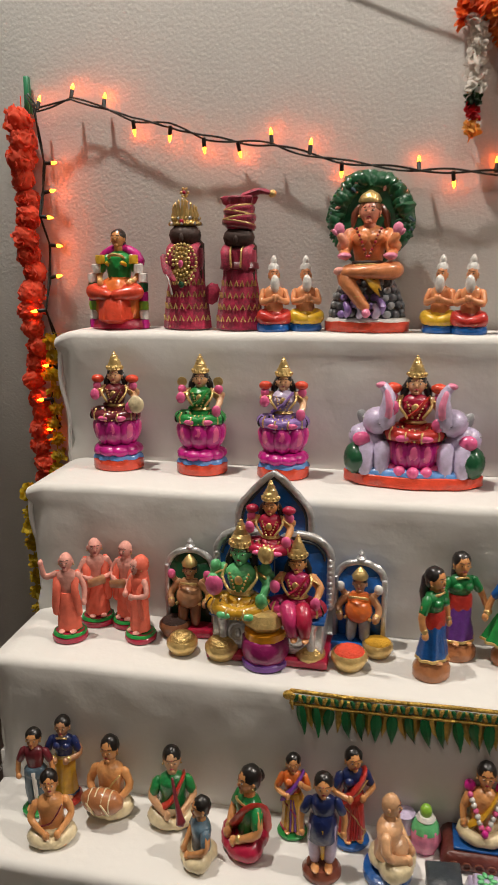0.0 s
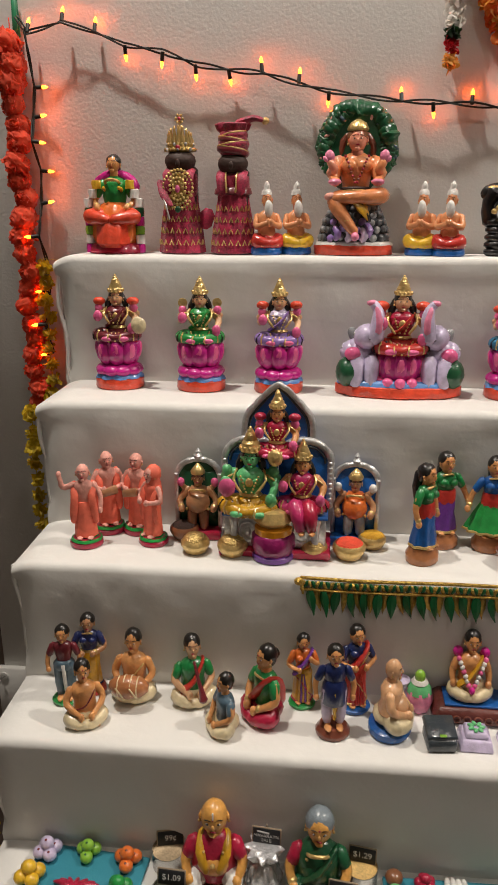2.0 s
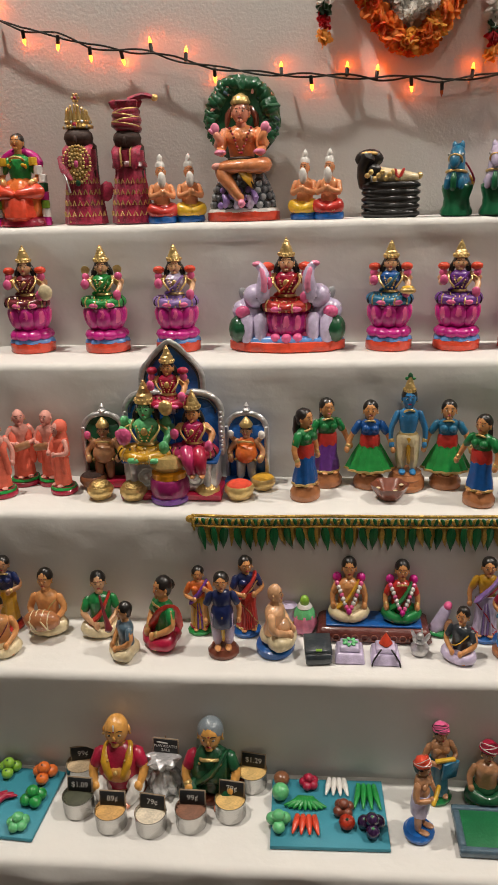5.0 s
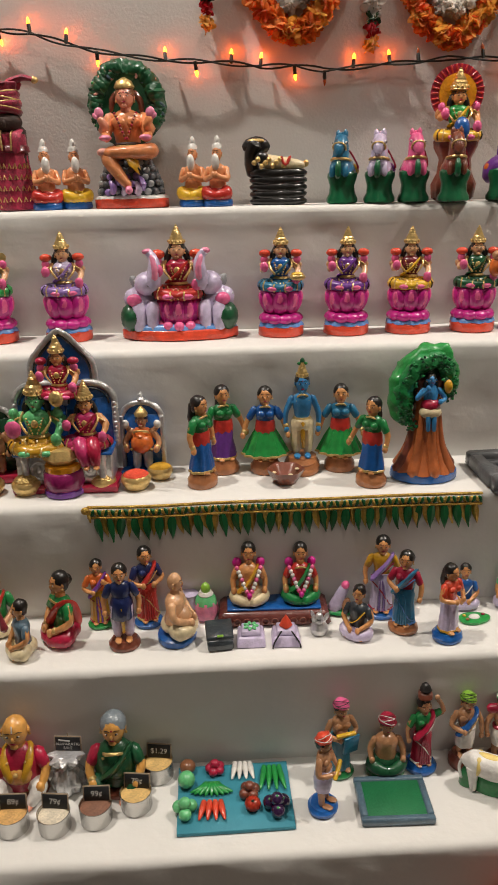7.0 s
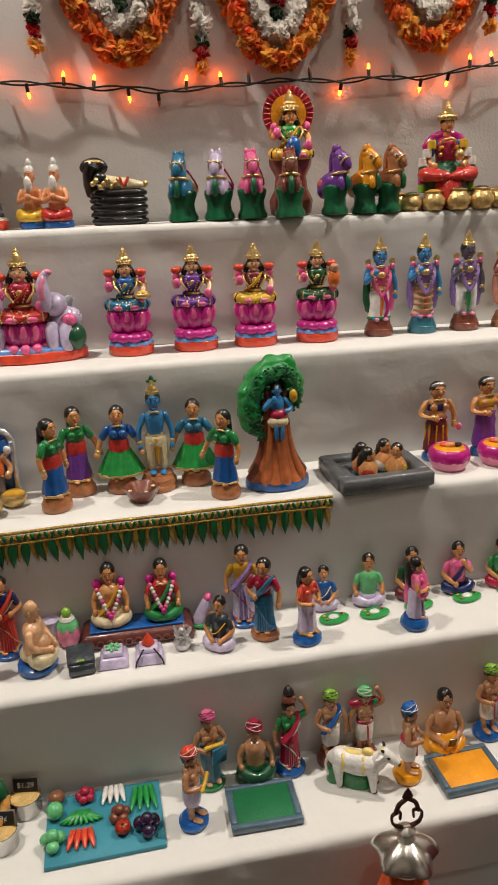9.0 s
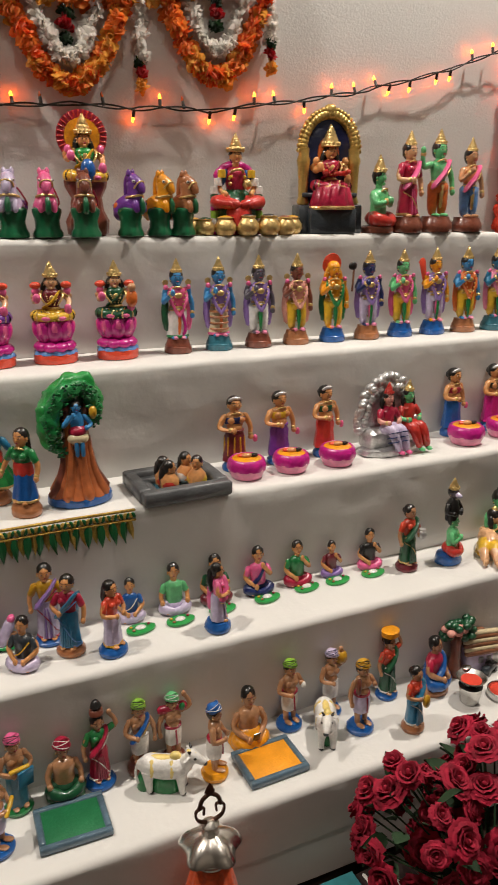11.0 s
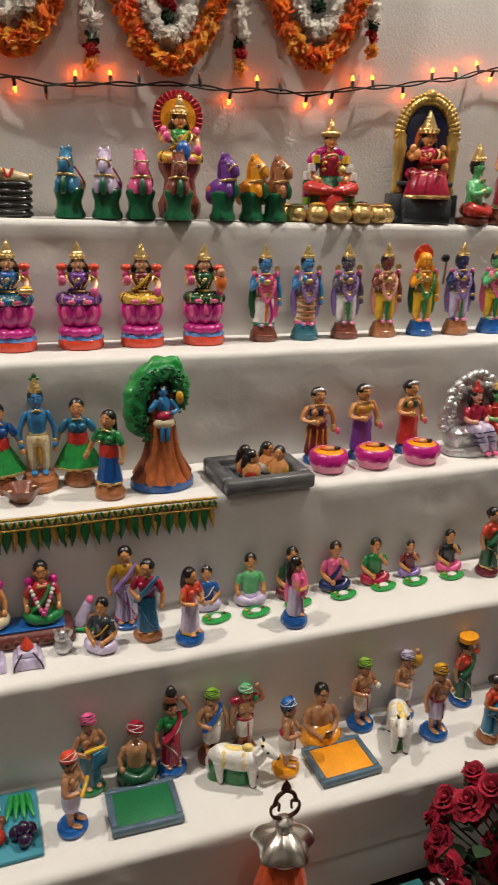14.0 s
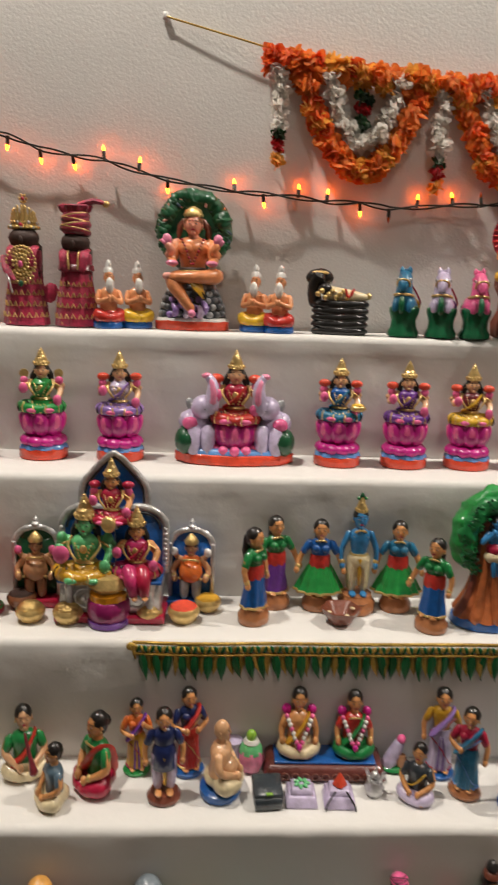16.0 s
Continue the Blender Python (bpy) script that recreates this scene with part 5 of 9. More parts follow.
def niche_god(h, inner, cloth):
    f = Fig()
    f.box((0, 0, 0.05), (0.52, 0.34, 0.1), "crimson" if inner != "blue" else "blue", 0.015)
    f.box((0, 0.07, 0.42), (0.44, 0.1, 0.7), inner, 0.02)
    f.ball((0, 0.07, 0.76), (0.22, 0.05, 0.16), inner)
    for s in (-1, 1):
        f.box((s * 0.245, 0.04, 0.42), (0.045, 0.12, 0.66), "silver", 0.016)
    f.ringed((0, 0.04, 0.74), 0.23, 0.035, "silver", arc=(0, 180), sq=0.72)
    f.lathe([(0.04, 0), (0.05, 0.03), (0.02, 0.06), (0.03, 0.08), (0.005, 0.12)], "silver", pose(0, 0.04, 0.92), seg=10)
    for s in (-1, 1):
        f.tube([(s * 0.06, -0.06, 0.32), (s * 0.07, -0.08, 0.14)], [0.065, 0.05], "grey" if inner == "blue" else "brown")
        arm(f, s, (0.12, 0, 0.56), (0.2, -0.02, 0.44), (0.18, -0.1, 0.36), "tan", None, 0.04, "gold")
        f.tube([(s * 0.13, 0.0, 0.55), (s * 0.19, 0, 0.62)], [0.035, 0.03], "tan")
        f.ball((s * 0.19, -0.02, 0.65), (0.045, 0.03, 0.055), "white" if inner == "blue" else "pink", seg=10, n=6)
    f.ball((0, -0.05, 0.42), (0.14, 0.12, 0.13), cloth)
    f.lathe([(0.12, 0.44), (0.13, 0.54), (0.08, 0.6)], cloth, sy=0.7)
    f.ringed((0, -0.1, 0.36), 0.12, 0.018, "gold", turn=(70, 0, 0), arc=(170, 370))
    f.ringed((0, -0.07, 0.56), 0.09, 0.014, "gold", turn=(60, 0, 0))
    head(f, 0.7, 0.085, "tan", "hair", "short")
    f.lathe([(0.08, 0), (0.085, 0.03), (0.05, 0.08), (0.01, 0.12)], "gold", pose(0, 0, 0.75), seg=12)
    f.v = (np.array(f.v) * h).tolist()
    return f


doll("niche_god_doll", "small clay god in a green arched niche, silver rim", niche_god(0.178, "dark_green", "tan"), -0.222, 1.525, 3, 4, "niche gods")
doll("niche_god_doll", "small clay god in a blue arched niche, silver rim", niche_god(0.178, "blue", "orange"), 0.093, 1.535, 3, -4, "niche gods")


def three_deities(h):
    f = Fig()
    f.box((0, 0.0, 0.025), (0.66, 0.32, 0.05), "crimson", 0.01)
    f.box((0, 0.01, 0.15), (0.6, 0.26, 0.2), "silver", 0.012)
    for k in range(4):
        x = -0.24 + 0.16 * k
        f.lathe([(0.03, 0.05), (0.034, 0.07), (0.022, 0.09), (0.024, 0.2), (0.034, 0.235), (0.03, 0.25)], "silver", pose(x, -0.12, 0), seg=12)
    for k in range(3):
        f.ringed((-0.16 + 0.16 * k, -0.118, 0.15), 0.05, 0.01, "silver", seg=16, sq=1.2)
        f.ball((-0.16 + 0.16 * k, -0.118, 0.15), (0.022, 0.012, 0.03), "silver", seg=9, n=6)
    f.box((0, -0.01, 0.258), (0.62, 0.27, 0.022), "blue", 0.006)
    for sx, wide in ((-0.155, 0.165), (0.155, 0.16)):
        f.box((sx, 0.1, 0.41), (2 * wide - 0.02, 0.05, 0.32), "blue", 0.02)
        f.ball((sx, 0.1, 0.54), (wide - 0.01, 0.026, 0.13), "blue", seg=24, n=12)
        f.ringed((sx, 0.085, 0.53), wide, 0.024, "silver", arc=(0, 180), sq=0.82, seg=26)
        f.ringed((sx, 0.07, 0.53), wide - 0.032, 0.008, "slate", arc=(0, 180), sq=0.8, seg=26)
        edge = sx + math.copysign(wide, sx)
        f.tube([(edge, 0.085, 0.25), (edge, 0.085, 0.54)], 0.024, "silver")
        for k in range(9):
            f.ball((edge, 0.065, 0.27 + 0.032 * k), 0.014, "silver", seg=8, n=5)
    side = [(0.205, 0.62), (0.2, 0.76), (0.17, 0.83), (0.1, 0.91), (0.045, 0.965), (0.0, 0.995)]
    rows = []
    for yy in (0.105, 0.155):
        rows.append([(x, yy, z) for x, z in side] + [(-x, yy, z) for x, z in reversed(side[:-1])])
    f.rings(rows, "blue")
    for s in (-1, 1):
        f.tube([(s * x, 0.1, z) for x, z in side], 0.019, "silver", smooth=3)
        f.tube([(s * x * 0.88, 0.098, 0.6 + (z - 0.6) * 0.93) for x, z in side], 0.008, "slate", smooth=3)
    g = Fig()
    deity_body(g, 0.0, 0.176, "skin", "crimson", "crimson", "crimson", hands="pink", crown_h=0.62, drape=False)
    g.ball((0, -0.13, 0.02), (0.045, 0.03, 0.05), "gold", seg=12, n=8)
    f.add(g, (0.0, -0.01, 0.6))
    for sx, z0, s, skin, cl, bl in ((-0.15, 0.262, 0.235, "jade", "mustard", "jade"), (0.155, 0.285, 0.195, "skin", "rose", "rose")):
        g = Fig()
        deity_body(g, 0.0, s, skin, cl, bl, None, hands="pink" if sx > 0 else "jade", top_arms=sx < 0, crown_h=0.62, drape=sx > 0, second="crimson" if sx > 0 else None)
        if sx > 0:
            for q in (-1, 1):
                g.tube([(q * 0.04, -0.08, 0.05), (0.02 + q * 0.035, -0.14, 0.005), (0.03 + q * 0.03, -0.135, -0.075)], [0.05, 0.044, 0.03], "rose" if q < 0 else "crimson")
                g.ball((0.035 + q * 0.03, -0.155, -0.09), (0.02, 0.03, 0.014), "skin", seg=8, n=5)
        else:
            g.ball((-0.125, -0.11, 0.18), (0.05, 0.02, 0.06), "pink", seg=10, n=6)
        f.add(g, (sx, -0.06, z0))
    f.v = (np.array(f.v) * h).tolist()
    return f


doll("three_deities_doll", "large clay group of three deities in blue silver-rimmed arches", three_deities(0.325), -0.06, 1.452, 3, 0)
BOWLS = ((-0.248, 1.475, 0.06, "brown", "wood", "small dark brown clay dish"), (-0.215, 1.415, 0.057, "gold", "gold", "round gold pot with heaped lid"), (-0.141, 1.412, 0.06, "gold", "gold", "round gold pot with heaped lid"),
         (0.015, 1.425, 0.054, "gold", "gold", "round gold pot with heaped lid"), (0.083, 1.425, 0.064, "gold", "vermilion", "gold bowl heaped with red powder"), (0.129, 1.475, 0.055, "gold", "mustard", "gold bowl heaped with yellow powder"))
for x, y, w, body, fill, words in BOWLS:
    b = holder("offering_bowl", pose(x, y, TREAD[3] + 0.001), words, "bowl", "offering bowls")
    r = w / 2
    part("bowl", Fig().lathe([(r * 0.6, 0), (r * 0.75, 0.002), (r, r * 0.55), (r * 0.98, r * 0.8), (r * 0.85, r * 0.95), (r * 0.8, r * 0.9)], body, seg=24), b)
    heap = mat("heap_" + fill, METAL.get(fill, PAINT.get(fill)), 0.35 if fill == "gold" else 0.8, 0.9 if fill == "gold" else 0, 0, 0.2, 90, 0.8, 300)
    part("filling", Fig().ball((0, 0, r * 0.88), (r * 0.86, r * 0.86, r * (0.5 if fill in ("gold",) else 0.3)), heap), b, fill + " heap")
k = holder("offering_pot", pose(-0.062, 1.41, TREAD[3]), "magenta clay pot topped by a gold bowl", "pot")
part("pot", Fig().lathe([(0.028, 0), (0.034, 0.004), (0.042, 0.028), (0.04, 0.05), (0.034, 0.056)], "plum", wave=0.02, waves=10, seg=30), k)
part("band", Fig().lathe([(0.036, 0.053), (0.036, 0.066), (0.03, 0.07)], "marigold"), k, "orange band")
part("gold_bowl", Fig().lathe([(0.026, 0.068), (0.038, 0.082), (0.036, 0.088), (0.03, 0.1), (0.01, 0.104)], "gold", wave=0.04, waves=7, seg=28), k, "gold bowl")
part("foot", Fig().lathe([(0.03, 0.0), (0.041, 0.003), (0.041, 0.012), (0.036, 0.016)], "purple"), k, "dark purple foot")

G = "dancing maidens"
for x, y, h, top, skirt, t, arms in ((0.221, 1.43, 0.2, "green", "blue", 55, ("side", "side")), (0.266, 1.52, 0.2, "green", "purple", 20, ("side", "skirt")), (0.357, 1.53, 0.197, "blue", "leaf", 0, ("skirt", "skirt")),
                               (0.519, 1.50, 0.197, "cyan", "leaf", -5, ("skirt", "skirt")), (0.572, 1.41, 0.194, "green", "blue", -40, ("skirt", "side"))):
    def waist(f, skirt=skirt):
        f.lathe([(0.118, 0.46), (0.122, 0.5), (0.112, 0.58), (0.1, 0.6)], "red", sy=0.8)
        if skirt == "leaf":
            f.lathe([(0.25, 0.2), (0.27, 0.21), (0.17, 0.4), (0.1, 0.52)], "leaf", sy=0.7, seg=44, wave=0.07, waves=12)
            f.lathe([(0.25, 0.2), (0.275, 0.205), (0.27, 0.225), (0.25, 0.23)], "gold", sy=0.7, seg=44, wave=0.07, waves=12)
    doll("maiden_doll", "clay maiden in " + {"green": "green", "blue": "dark blue", "cyan": "blue"}[top] + " blouse and " + {"leaf": "green", "blue": "blue", "purple": "purple"}[skirt] + " skirt", standing(h, "skin", top, skirt, "terracotta", "hair", "long", arms, None, "gold", gem="gold", base_h=0.15, flare=1.15, extra=waist), x, y, 3, t, G)


def feather(f):
    f.ball((0, 0, 1.07), (0.03, 0.02, 0.03), "dark_green", seg=9, n=6).ball((-0.035, 0, 1.05), (0.025, 0.015, 0.016), "green", seg=8, n=5).ball((0.035, 0, 1.05), (0.025, 0.015, 0.016), "green", seg=8, n=5)
    f.lathe([(0.2, 0), (0.21, 0.02), (0.2, 0.05), (0.17, 0.07), (0.19, 0.11), (0.16, 0.15)], "terracotta")


flute = standing(0.228, "bluegod", "bluegod", "cream", "terracotta", "hair", "locks", ("side", "side"), None, "mustard", "dhoti", "gold", 0.16, cap="crown", sleeve=False, extra=feather, base_r=0.2)
flute.v = (np.array(flute.v) * np.array((0.86, 0.95, 1.0))).tolist()
doll("flute_god_doll", "blue clay god in cream dhoti on a stepped brown base", flute, 0.436, 1.515, 3)
d = holder("oil_lamp", pose(0.396, 1.43, TREAD[3]), "dark brown clay oil lamp with scalloped rim", "lamp")
part("bowl", Fig().lathe([(0.014, 0), (0.022, 0.003), (0.034, 0.022), (0.038, 0.032), (0.034, 0.03), (0.02, 0.012), (0.004, 0.008)], "clay", wave=0.06, waves=6, seg=36), d)
for a in (200, 290, 20):
    part("flower_mark", Fig().ball((0.026 * math.cos(radians(a)), 0.026 * math.sin(radians(a)), 0.027), (0.005, 0.005, 0.0025), "cream", seg=8, n=5), d, "pale painted flower mark")


def forest_god(h):
    f = Fig()
    rnd = random.Random(9)
    f.lathe([(0.235, 0), (0.245, 0.01), (0.24, 0.06), (0.21, 0.07)], "blue", sy=0.75, seg=28)
    f.lathe([(0.22, 0.06), (0.17, 0.14), (0.12, 0.28), (0.1, 0.42), (0.09, 0.55), (0.1, 0.65)], "trunk", sy=0.8, wave=0.06, waves=7, seg=42)
    for k in range(8):
        a = radians(45 * k + 12)
        f.tube([(0.2 * math.cos(a), 0.15 * math.sin(a), 0.07), (0.12 * math.cos(a), 0.1 * math.sin(a), 0.25), (0.09 * math.cos(a), 0.07 * math.sin(a), 0.5)], [0.05, 0.035, 0.02], "trunk" if k % 4 else "clay", smooth=4)
    ring = [(-0.13, 0.4), (-0.175, 0.46), (-0.195, 0.56), (-0.2, 0.66), (-0.17, 0.76), (-0.12, 0.84), (-0.04, 0.9), (0.05, 0.915), (0.115, 0.875), (0.145, 0.8), (0.16, 0.72), (0.15, 0.655), (0.125, 0.63)]
    crown_ = Fig()
    crown_.tube([(x, 0.045, z) for x, z in ring], [0.03, 0.06, 0.075, 0.08, 0.08, 0.078, 0.075, 0.07, 0.068, 0.065, 0.06, 0.05, 0.025], "leaf", seg=18, smooth=7)
    for p in crown_.v:
        w = noise.noise_vector(Vector(p) * 9) * 0.03 + noise.noise_vector(Vector(p) * 24) * 0.012
        p[0], p[1], p[2] = p[0] + w.x, p[1] + 0.6 * w.y, p[2] + w.z
    inner = Fig()
    inner.tube([(x * 0.9 + 0.006, -0.012, 0.62 + (z - 0.62) * 0.9) for x, z in ring], [0.025, 0.05, 0.06, 0.066, 0.066, 0.064, 0.062, 0.06, 0.058, 0.056, 0.052, 0.045, 0.02], "green", seg=14, smooth=6)
    for p in inner.v:
        w = noise.noise_vector(Vector(p) * 16) * 0.022 + noise.noise_vector(Vector(p) * 45) * 0.012
        p[0], p[1], p[2] = p[0] + w.x, p[1] + w.y, p[2] + w.z
    for x, z in ring:
        for k in range(22):
            inner.ball((x * 0.9 + rnd.uniform(-0.05, 0.05), -0.068 + rnd.uniform(-0.006, 0.014), 0.62 + (z - 0.62) * 0.9 + rnd.uniform(-0.045, 0.045)), (0.015, 0.007, 0.009), "green" if k % 3 else "dark_green", turn=(0, rnd.uniform(-60, 60), 0), seg=7, n=4)
    f.add(crown_).add(inner)
    f.ball((-0.01, 0.05, 0.7), (0.16, 0.03, 0.2), "dark_green", seg=20, n=12)
    f.tube([(-0.02, 0.0, 0.6), (-0.06, 0.02, 0.72), (-0.1, 0.02, 0.82)], [0.06, 0.04, 0.03], "clay")
    f.tube([(0.04, 0.0, 0.6), (0.09, 0.02, 0.72), (0.12, 0.02, 0.8)], [0.06, 0.04, 0.03], "clay")
    f.ball((0.0, -0.09, 0.52), (0.08, 0.06, 0.05), "cream")
    f.ball((0.0, -0.08, 0.57), (0.07, 0.06, 0.05), "crimson")
    f.lathe([(0.045, 0.57), (0.055, 0.66), (0.03, 0.71)], "bluegod", pose(0, -0.07, 0), sy=0.7)
    arm(f, 1, (0.05, -0.07, 0.68), (0.1, -0.09, 0.62), (0.06, -0.12, 0.6), "bluegod", None, 0.018)
    arm(f, -1, (0.05, -0.07, 0.68), (0.1, -0.09, 0.62), (0.03, -0.12, 0.7), "bluegod", None, 0.018)
    head(f, 0.75, 0.04, "bluegod", "hair", "locks", y=-0.07)
    f.ball((0.12, -0.08, 0.7), (0.03, 0.03, 0.05), "mustard")
    for s in (-1, 1):
        f.tube([(s * 0.02, -0.12, 0.52), (s * 0.02, -0.14, 0.4)], [0.02, 0.015], "bluegod")
    f.v = (np.array(f.v) * h).tolist()
    return f


doll("forest_god_doll", "clay god in a bright green tree with orange trunk", forest_god(0.288), 0.69, 1.445, 3, 0)
STONE = mat("grey_painted_stone", (0.10, 0.105, 0.11), 0.45, coat=0.2, vary=0.25, scale=40, bump=0.4, bump_scale=120)
tank = holder("bathing_tank", pose(0.905, 1.425, TREAD[3], 0, 0, 3), "grey square clay bathing tank with stepped inside", "tank")
for nm, c, s in (("rim", (0, -0.07, 0.017), (0.205, 0.03, 0.034)), ("rim", (0, 0.072, 0.017), (0.205, 0.028, 0.034)), ("rim", (-0.09, 0, 0.017), (0.03, 0.115, 0.034)), ("rim", (0.09, 0, 0.017), (0.03, 0.115, 0.034)),
                 ("inner_step", (0, 0.048, 0.012), (0.15, 0.022, 0.02)), ("inner_step", (-0.065, 0, 0.012), (0.022, 0.075, 0.02))):
    part(nm, Fig().box(c, s, STONE, 0.005), tank)
WATER = mat("painted_water", (0.10, 0.28, 0.38), 0.1, coat=0.8, vary=0.6, scale=45)
part("water", Fig().box((0.0, -0.005, 0.004), (0.15, 0.11, 0.006), WATER, 0.001), tank, "pale blue painted water")
for x, y, top, t in ((-0.022, -0.02, "red", 70), (-0.025, 0.012, "vermilion", 60), (0.03, 0.022, "white", 30), (0.045, -0.012, "yellow", -30)):
    f = Fig()
    f.ball((0, 0, 0.012), (0.018, 0.014, 0.016), top)
    f.lathe([(0.015, 0.005), (0.016, 0.02), (0.008, 0.03)], "skin")
    head(f, 0.04, 0.0115, "skin", "hair", "long")
    f.v = (np.array(f.v) * 1.35).tolist()
    plain("bather_doll", f, pose(0.905 + x, 1.425 + y, TREAD[3] + 0.009, 0, 0, t), "small clay bather with long black hair in the tank", "doll", "bathers")
for k, (x, y, bra, sk, t) in enumerate(((1.078, 1.50, "navy", "maroon", 0), (1.20, 1.505, "yellow", "purple", 10), (1.335, 1.515, "dark_green", "red", 14), (1.752, 1.535, "crimson", "blue", 16), (1.895, 1.55, "black", "magenta", 14), (2.04, 1.555, "crimson", "dark_green", 14))):
    def dancer(f, bra=bra, k=k):
        f.lathe([(0.116, 0.63), (0.13, 0.68), (0.118, 0.71)], bra, sy=0.72)
        f.tube([(-0.07, -0.03, 0.93), (0.0, -0.05, 0.955), (0.07, -0.03, 0.93)], [0.018, 0.026, 0.018], "silver")
        f.ball((0.24, -0.04, 0.4), (0.03, 0.03, 0.05), "pink", seg=8, n=6)
        if k == 0:
            for a in range(10):
                b = radians(36 * a)
                f.tube([(0.13 * math.cos(b), 0.105 * math.sin(b), 0.14), (0.118 * math.cos(b), 0.1 * math.sin(b), 0.45)], 0.011, "mustard", seg=6)
    girl = standing(0.19 if k < 3 else 0.197, "skin", None, sk, "blue", "hair", "bun", ("front", "side"), None, None, gem="gold", base_h=0.11, base_r=0.14, flare=1.05, extra=dancer)
    girl.v = (np.array(girl.v) * np.array((1.2, 1.1, 1.0))).tolist()
    doll("dancer_doll", "clay dancing girl in " + {"maroon": "striped", "purple": "purple", "red": "red", "blue": "blue", "magenta": "magenta", "dark_green": "green"}[sk] + " skirt on a small blue base", girl, x, y, 3, t, "dancing girls")
for x, y, w in ((1.085, 1.44, 0.092), (1.203, 1.44, 0.09), (1.332, 1.44, 0.091), (1.742, 1.455, 0.098), (1.883, 1.47, 0.094), (2.015, 1.475, 0.095)):
    b = holder("gift_bowl", pose(x, y, TREAD[3]), "pink and magenta clay bowl of yellow sweets", "bowl", "pink bowls")
    r = w / 2
    part("lower_bowl", Fig().lathe([(r * 0.55, 0), (r * 0.8, 0.003), (r * 0.98, r * 0.45), (r, r * 0.55)], "lightpink", seg=28), b, "pale pink lower half")
    part("upper_bowl", Fig().lathe([(r, r * 0.5), (r * 1.02, r * 0.7), (r * 0.95, r * 0.98), (r * 0.82, r * 1.08), (r * 0.75, r * 1.02)], "magenta", seg=36, wave=0.02, waves=9), b, "dark magenta rim")
    part("filling", Fig().lathe([(r * 0.8, r * 1.0), (r * 0.72, r * 1.08), (0.002, r * 1.12)], "marigold"), b, "orange-yellow filling")
    part("topping", Fig().ball((0.0, -0.002, r * 1.18), (r * 0.28, r * 0.2, r * 0.14), "skin").ball((-0.01, 0.006, r * 1.16), (r * 0.24, r * 0.18, r * 0.1), "vermilion"), b, "orange sweet on top")
    part("black_piece", Fig().box((r * 0.38, -0.004, r * 1.18), (r * 0.34, r * 0.26, r * 0.16), "black", 0.003, (0, 0, 20)), b, "small black piece")


def silver_couple(h):
    f = Fig()
    f.lathe([(0.48, 0), (0.5, 0.02), (0.48, 0.08), (0.4, 0.1)], "silver", sy=0.5, seg=32, wave=0.03, waves=9)
    rnd = random.Random(2)
    for k in range(46):
        a = math.pi * k / 45
        for r in (0.46, 0.38):
            f.ball((r * math.cos(a), 0.12 + rnd.uniform(-0.03, 0.03), 0.32 + (r + 0.18) * math.sin(a) * (1.0 + 0.06 * math.sin(k * 2.2))), (0.062, 0.07, 0.062), "silver", turn=(k * 20, 0, k * 33), seg=8, n=6)
    f.ball((0, 0.16, 0.42), (0.44, 0.08, 0.44), "silver")
    f.box((0, 0.05, 0.2), (0.8, 0.3, 0.28), "silver", 0.05)
    for sx, skin, top, legs, cp in ((-0.1, "pinkskin", "crimson", "lavender", "red"), (0.24, "jade", "red", "red", "gold")):
        f.lathe([(0.09, 0.32), (0.1, 0.45), (0.12, 0.58), (0.05, 0.64)], top, pose(sx, -0.02, 0), sy=0.75)
        for s in (-1, 1):
            arm(f, 1, (sx + s * 0.11, -0.02, 0.58), (sx + s * 0.16, -0.08, 0.46), (sx + s * 0.08, -0.17, 0.44), skin, top, 0.035, "gold")
            f.tube([(sx + s * 0.05, -0.05, 0.34), (sx + 0.02 + s * 0.07, -0.22, 0.34), (sx + 0.1 + s * 0.06, -0.26, 0.1)], [0.085, 0.075, 0.05], legs, smooth=4)
            f.ball((sx + 0.11 + s * 0.06, -0.3, 0.06), (0.035, 0.06, 0.03), "pink" if sx < 0 else "jade", seg=10, n=6)
            if sx < 0:
                for q in range(3):
                    f.ringed((sx + 0.03 + s * 0.07, -0.22 - 0.01 * q, 0.32 - 0.06 * q), 0.075, 0.008, "navy", turn=(70, 0, 0))
        g = Fig()
        head(g, 0.74, 0.085, skin, "hair", "locks", y=-0.03)
        crown(g, 0.8, 0.15, cp, y=-0.03)
        f.add(g, (sx, 0, 0))
    return f


sc = silver_couple(1.0)
sc.v = (np.array(sc.v) * 0.199).tolist()
doll("silver_couple_doll", "clay god and goddess on a silver rocky throne", sc, 1.512, 1.475, 3, 6)

# fourth step: market-goers, wedding guests and diners
F4 = ("villager_doll", 4)
doll("boy_doll", "clay boy in maroon shirt and grey trousers", standing(0.165, "skin", "maroon", "steel", "leaf", "hair", "short", ("side", "side"), None, "white", "dhoti", base_h=0.06), -0.444, 1.275, 4, 10, "guests")
doll("woman_doll", "clay woman in navy blouse and yellow skirt", standing(0.172, "tan", "navy", "mustard", "red", "hair", "bun", ("front", "front"), None, "navy", gem="gold", base_h=0.08), -0.406, 1.315, 4, 10, "guests")


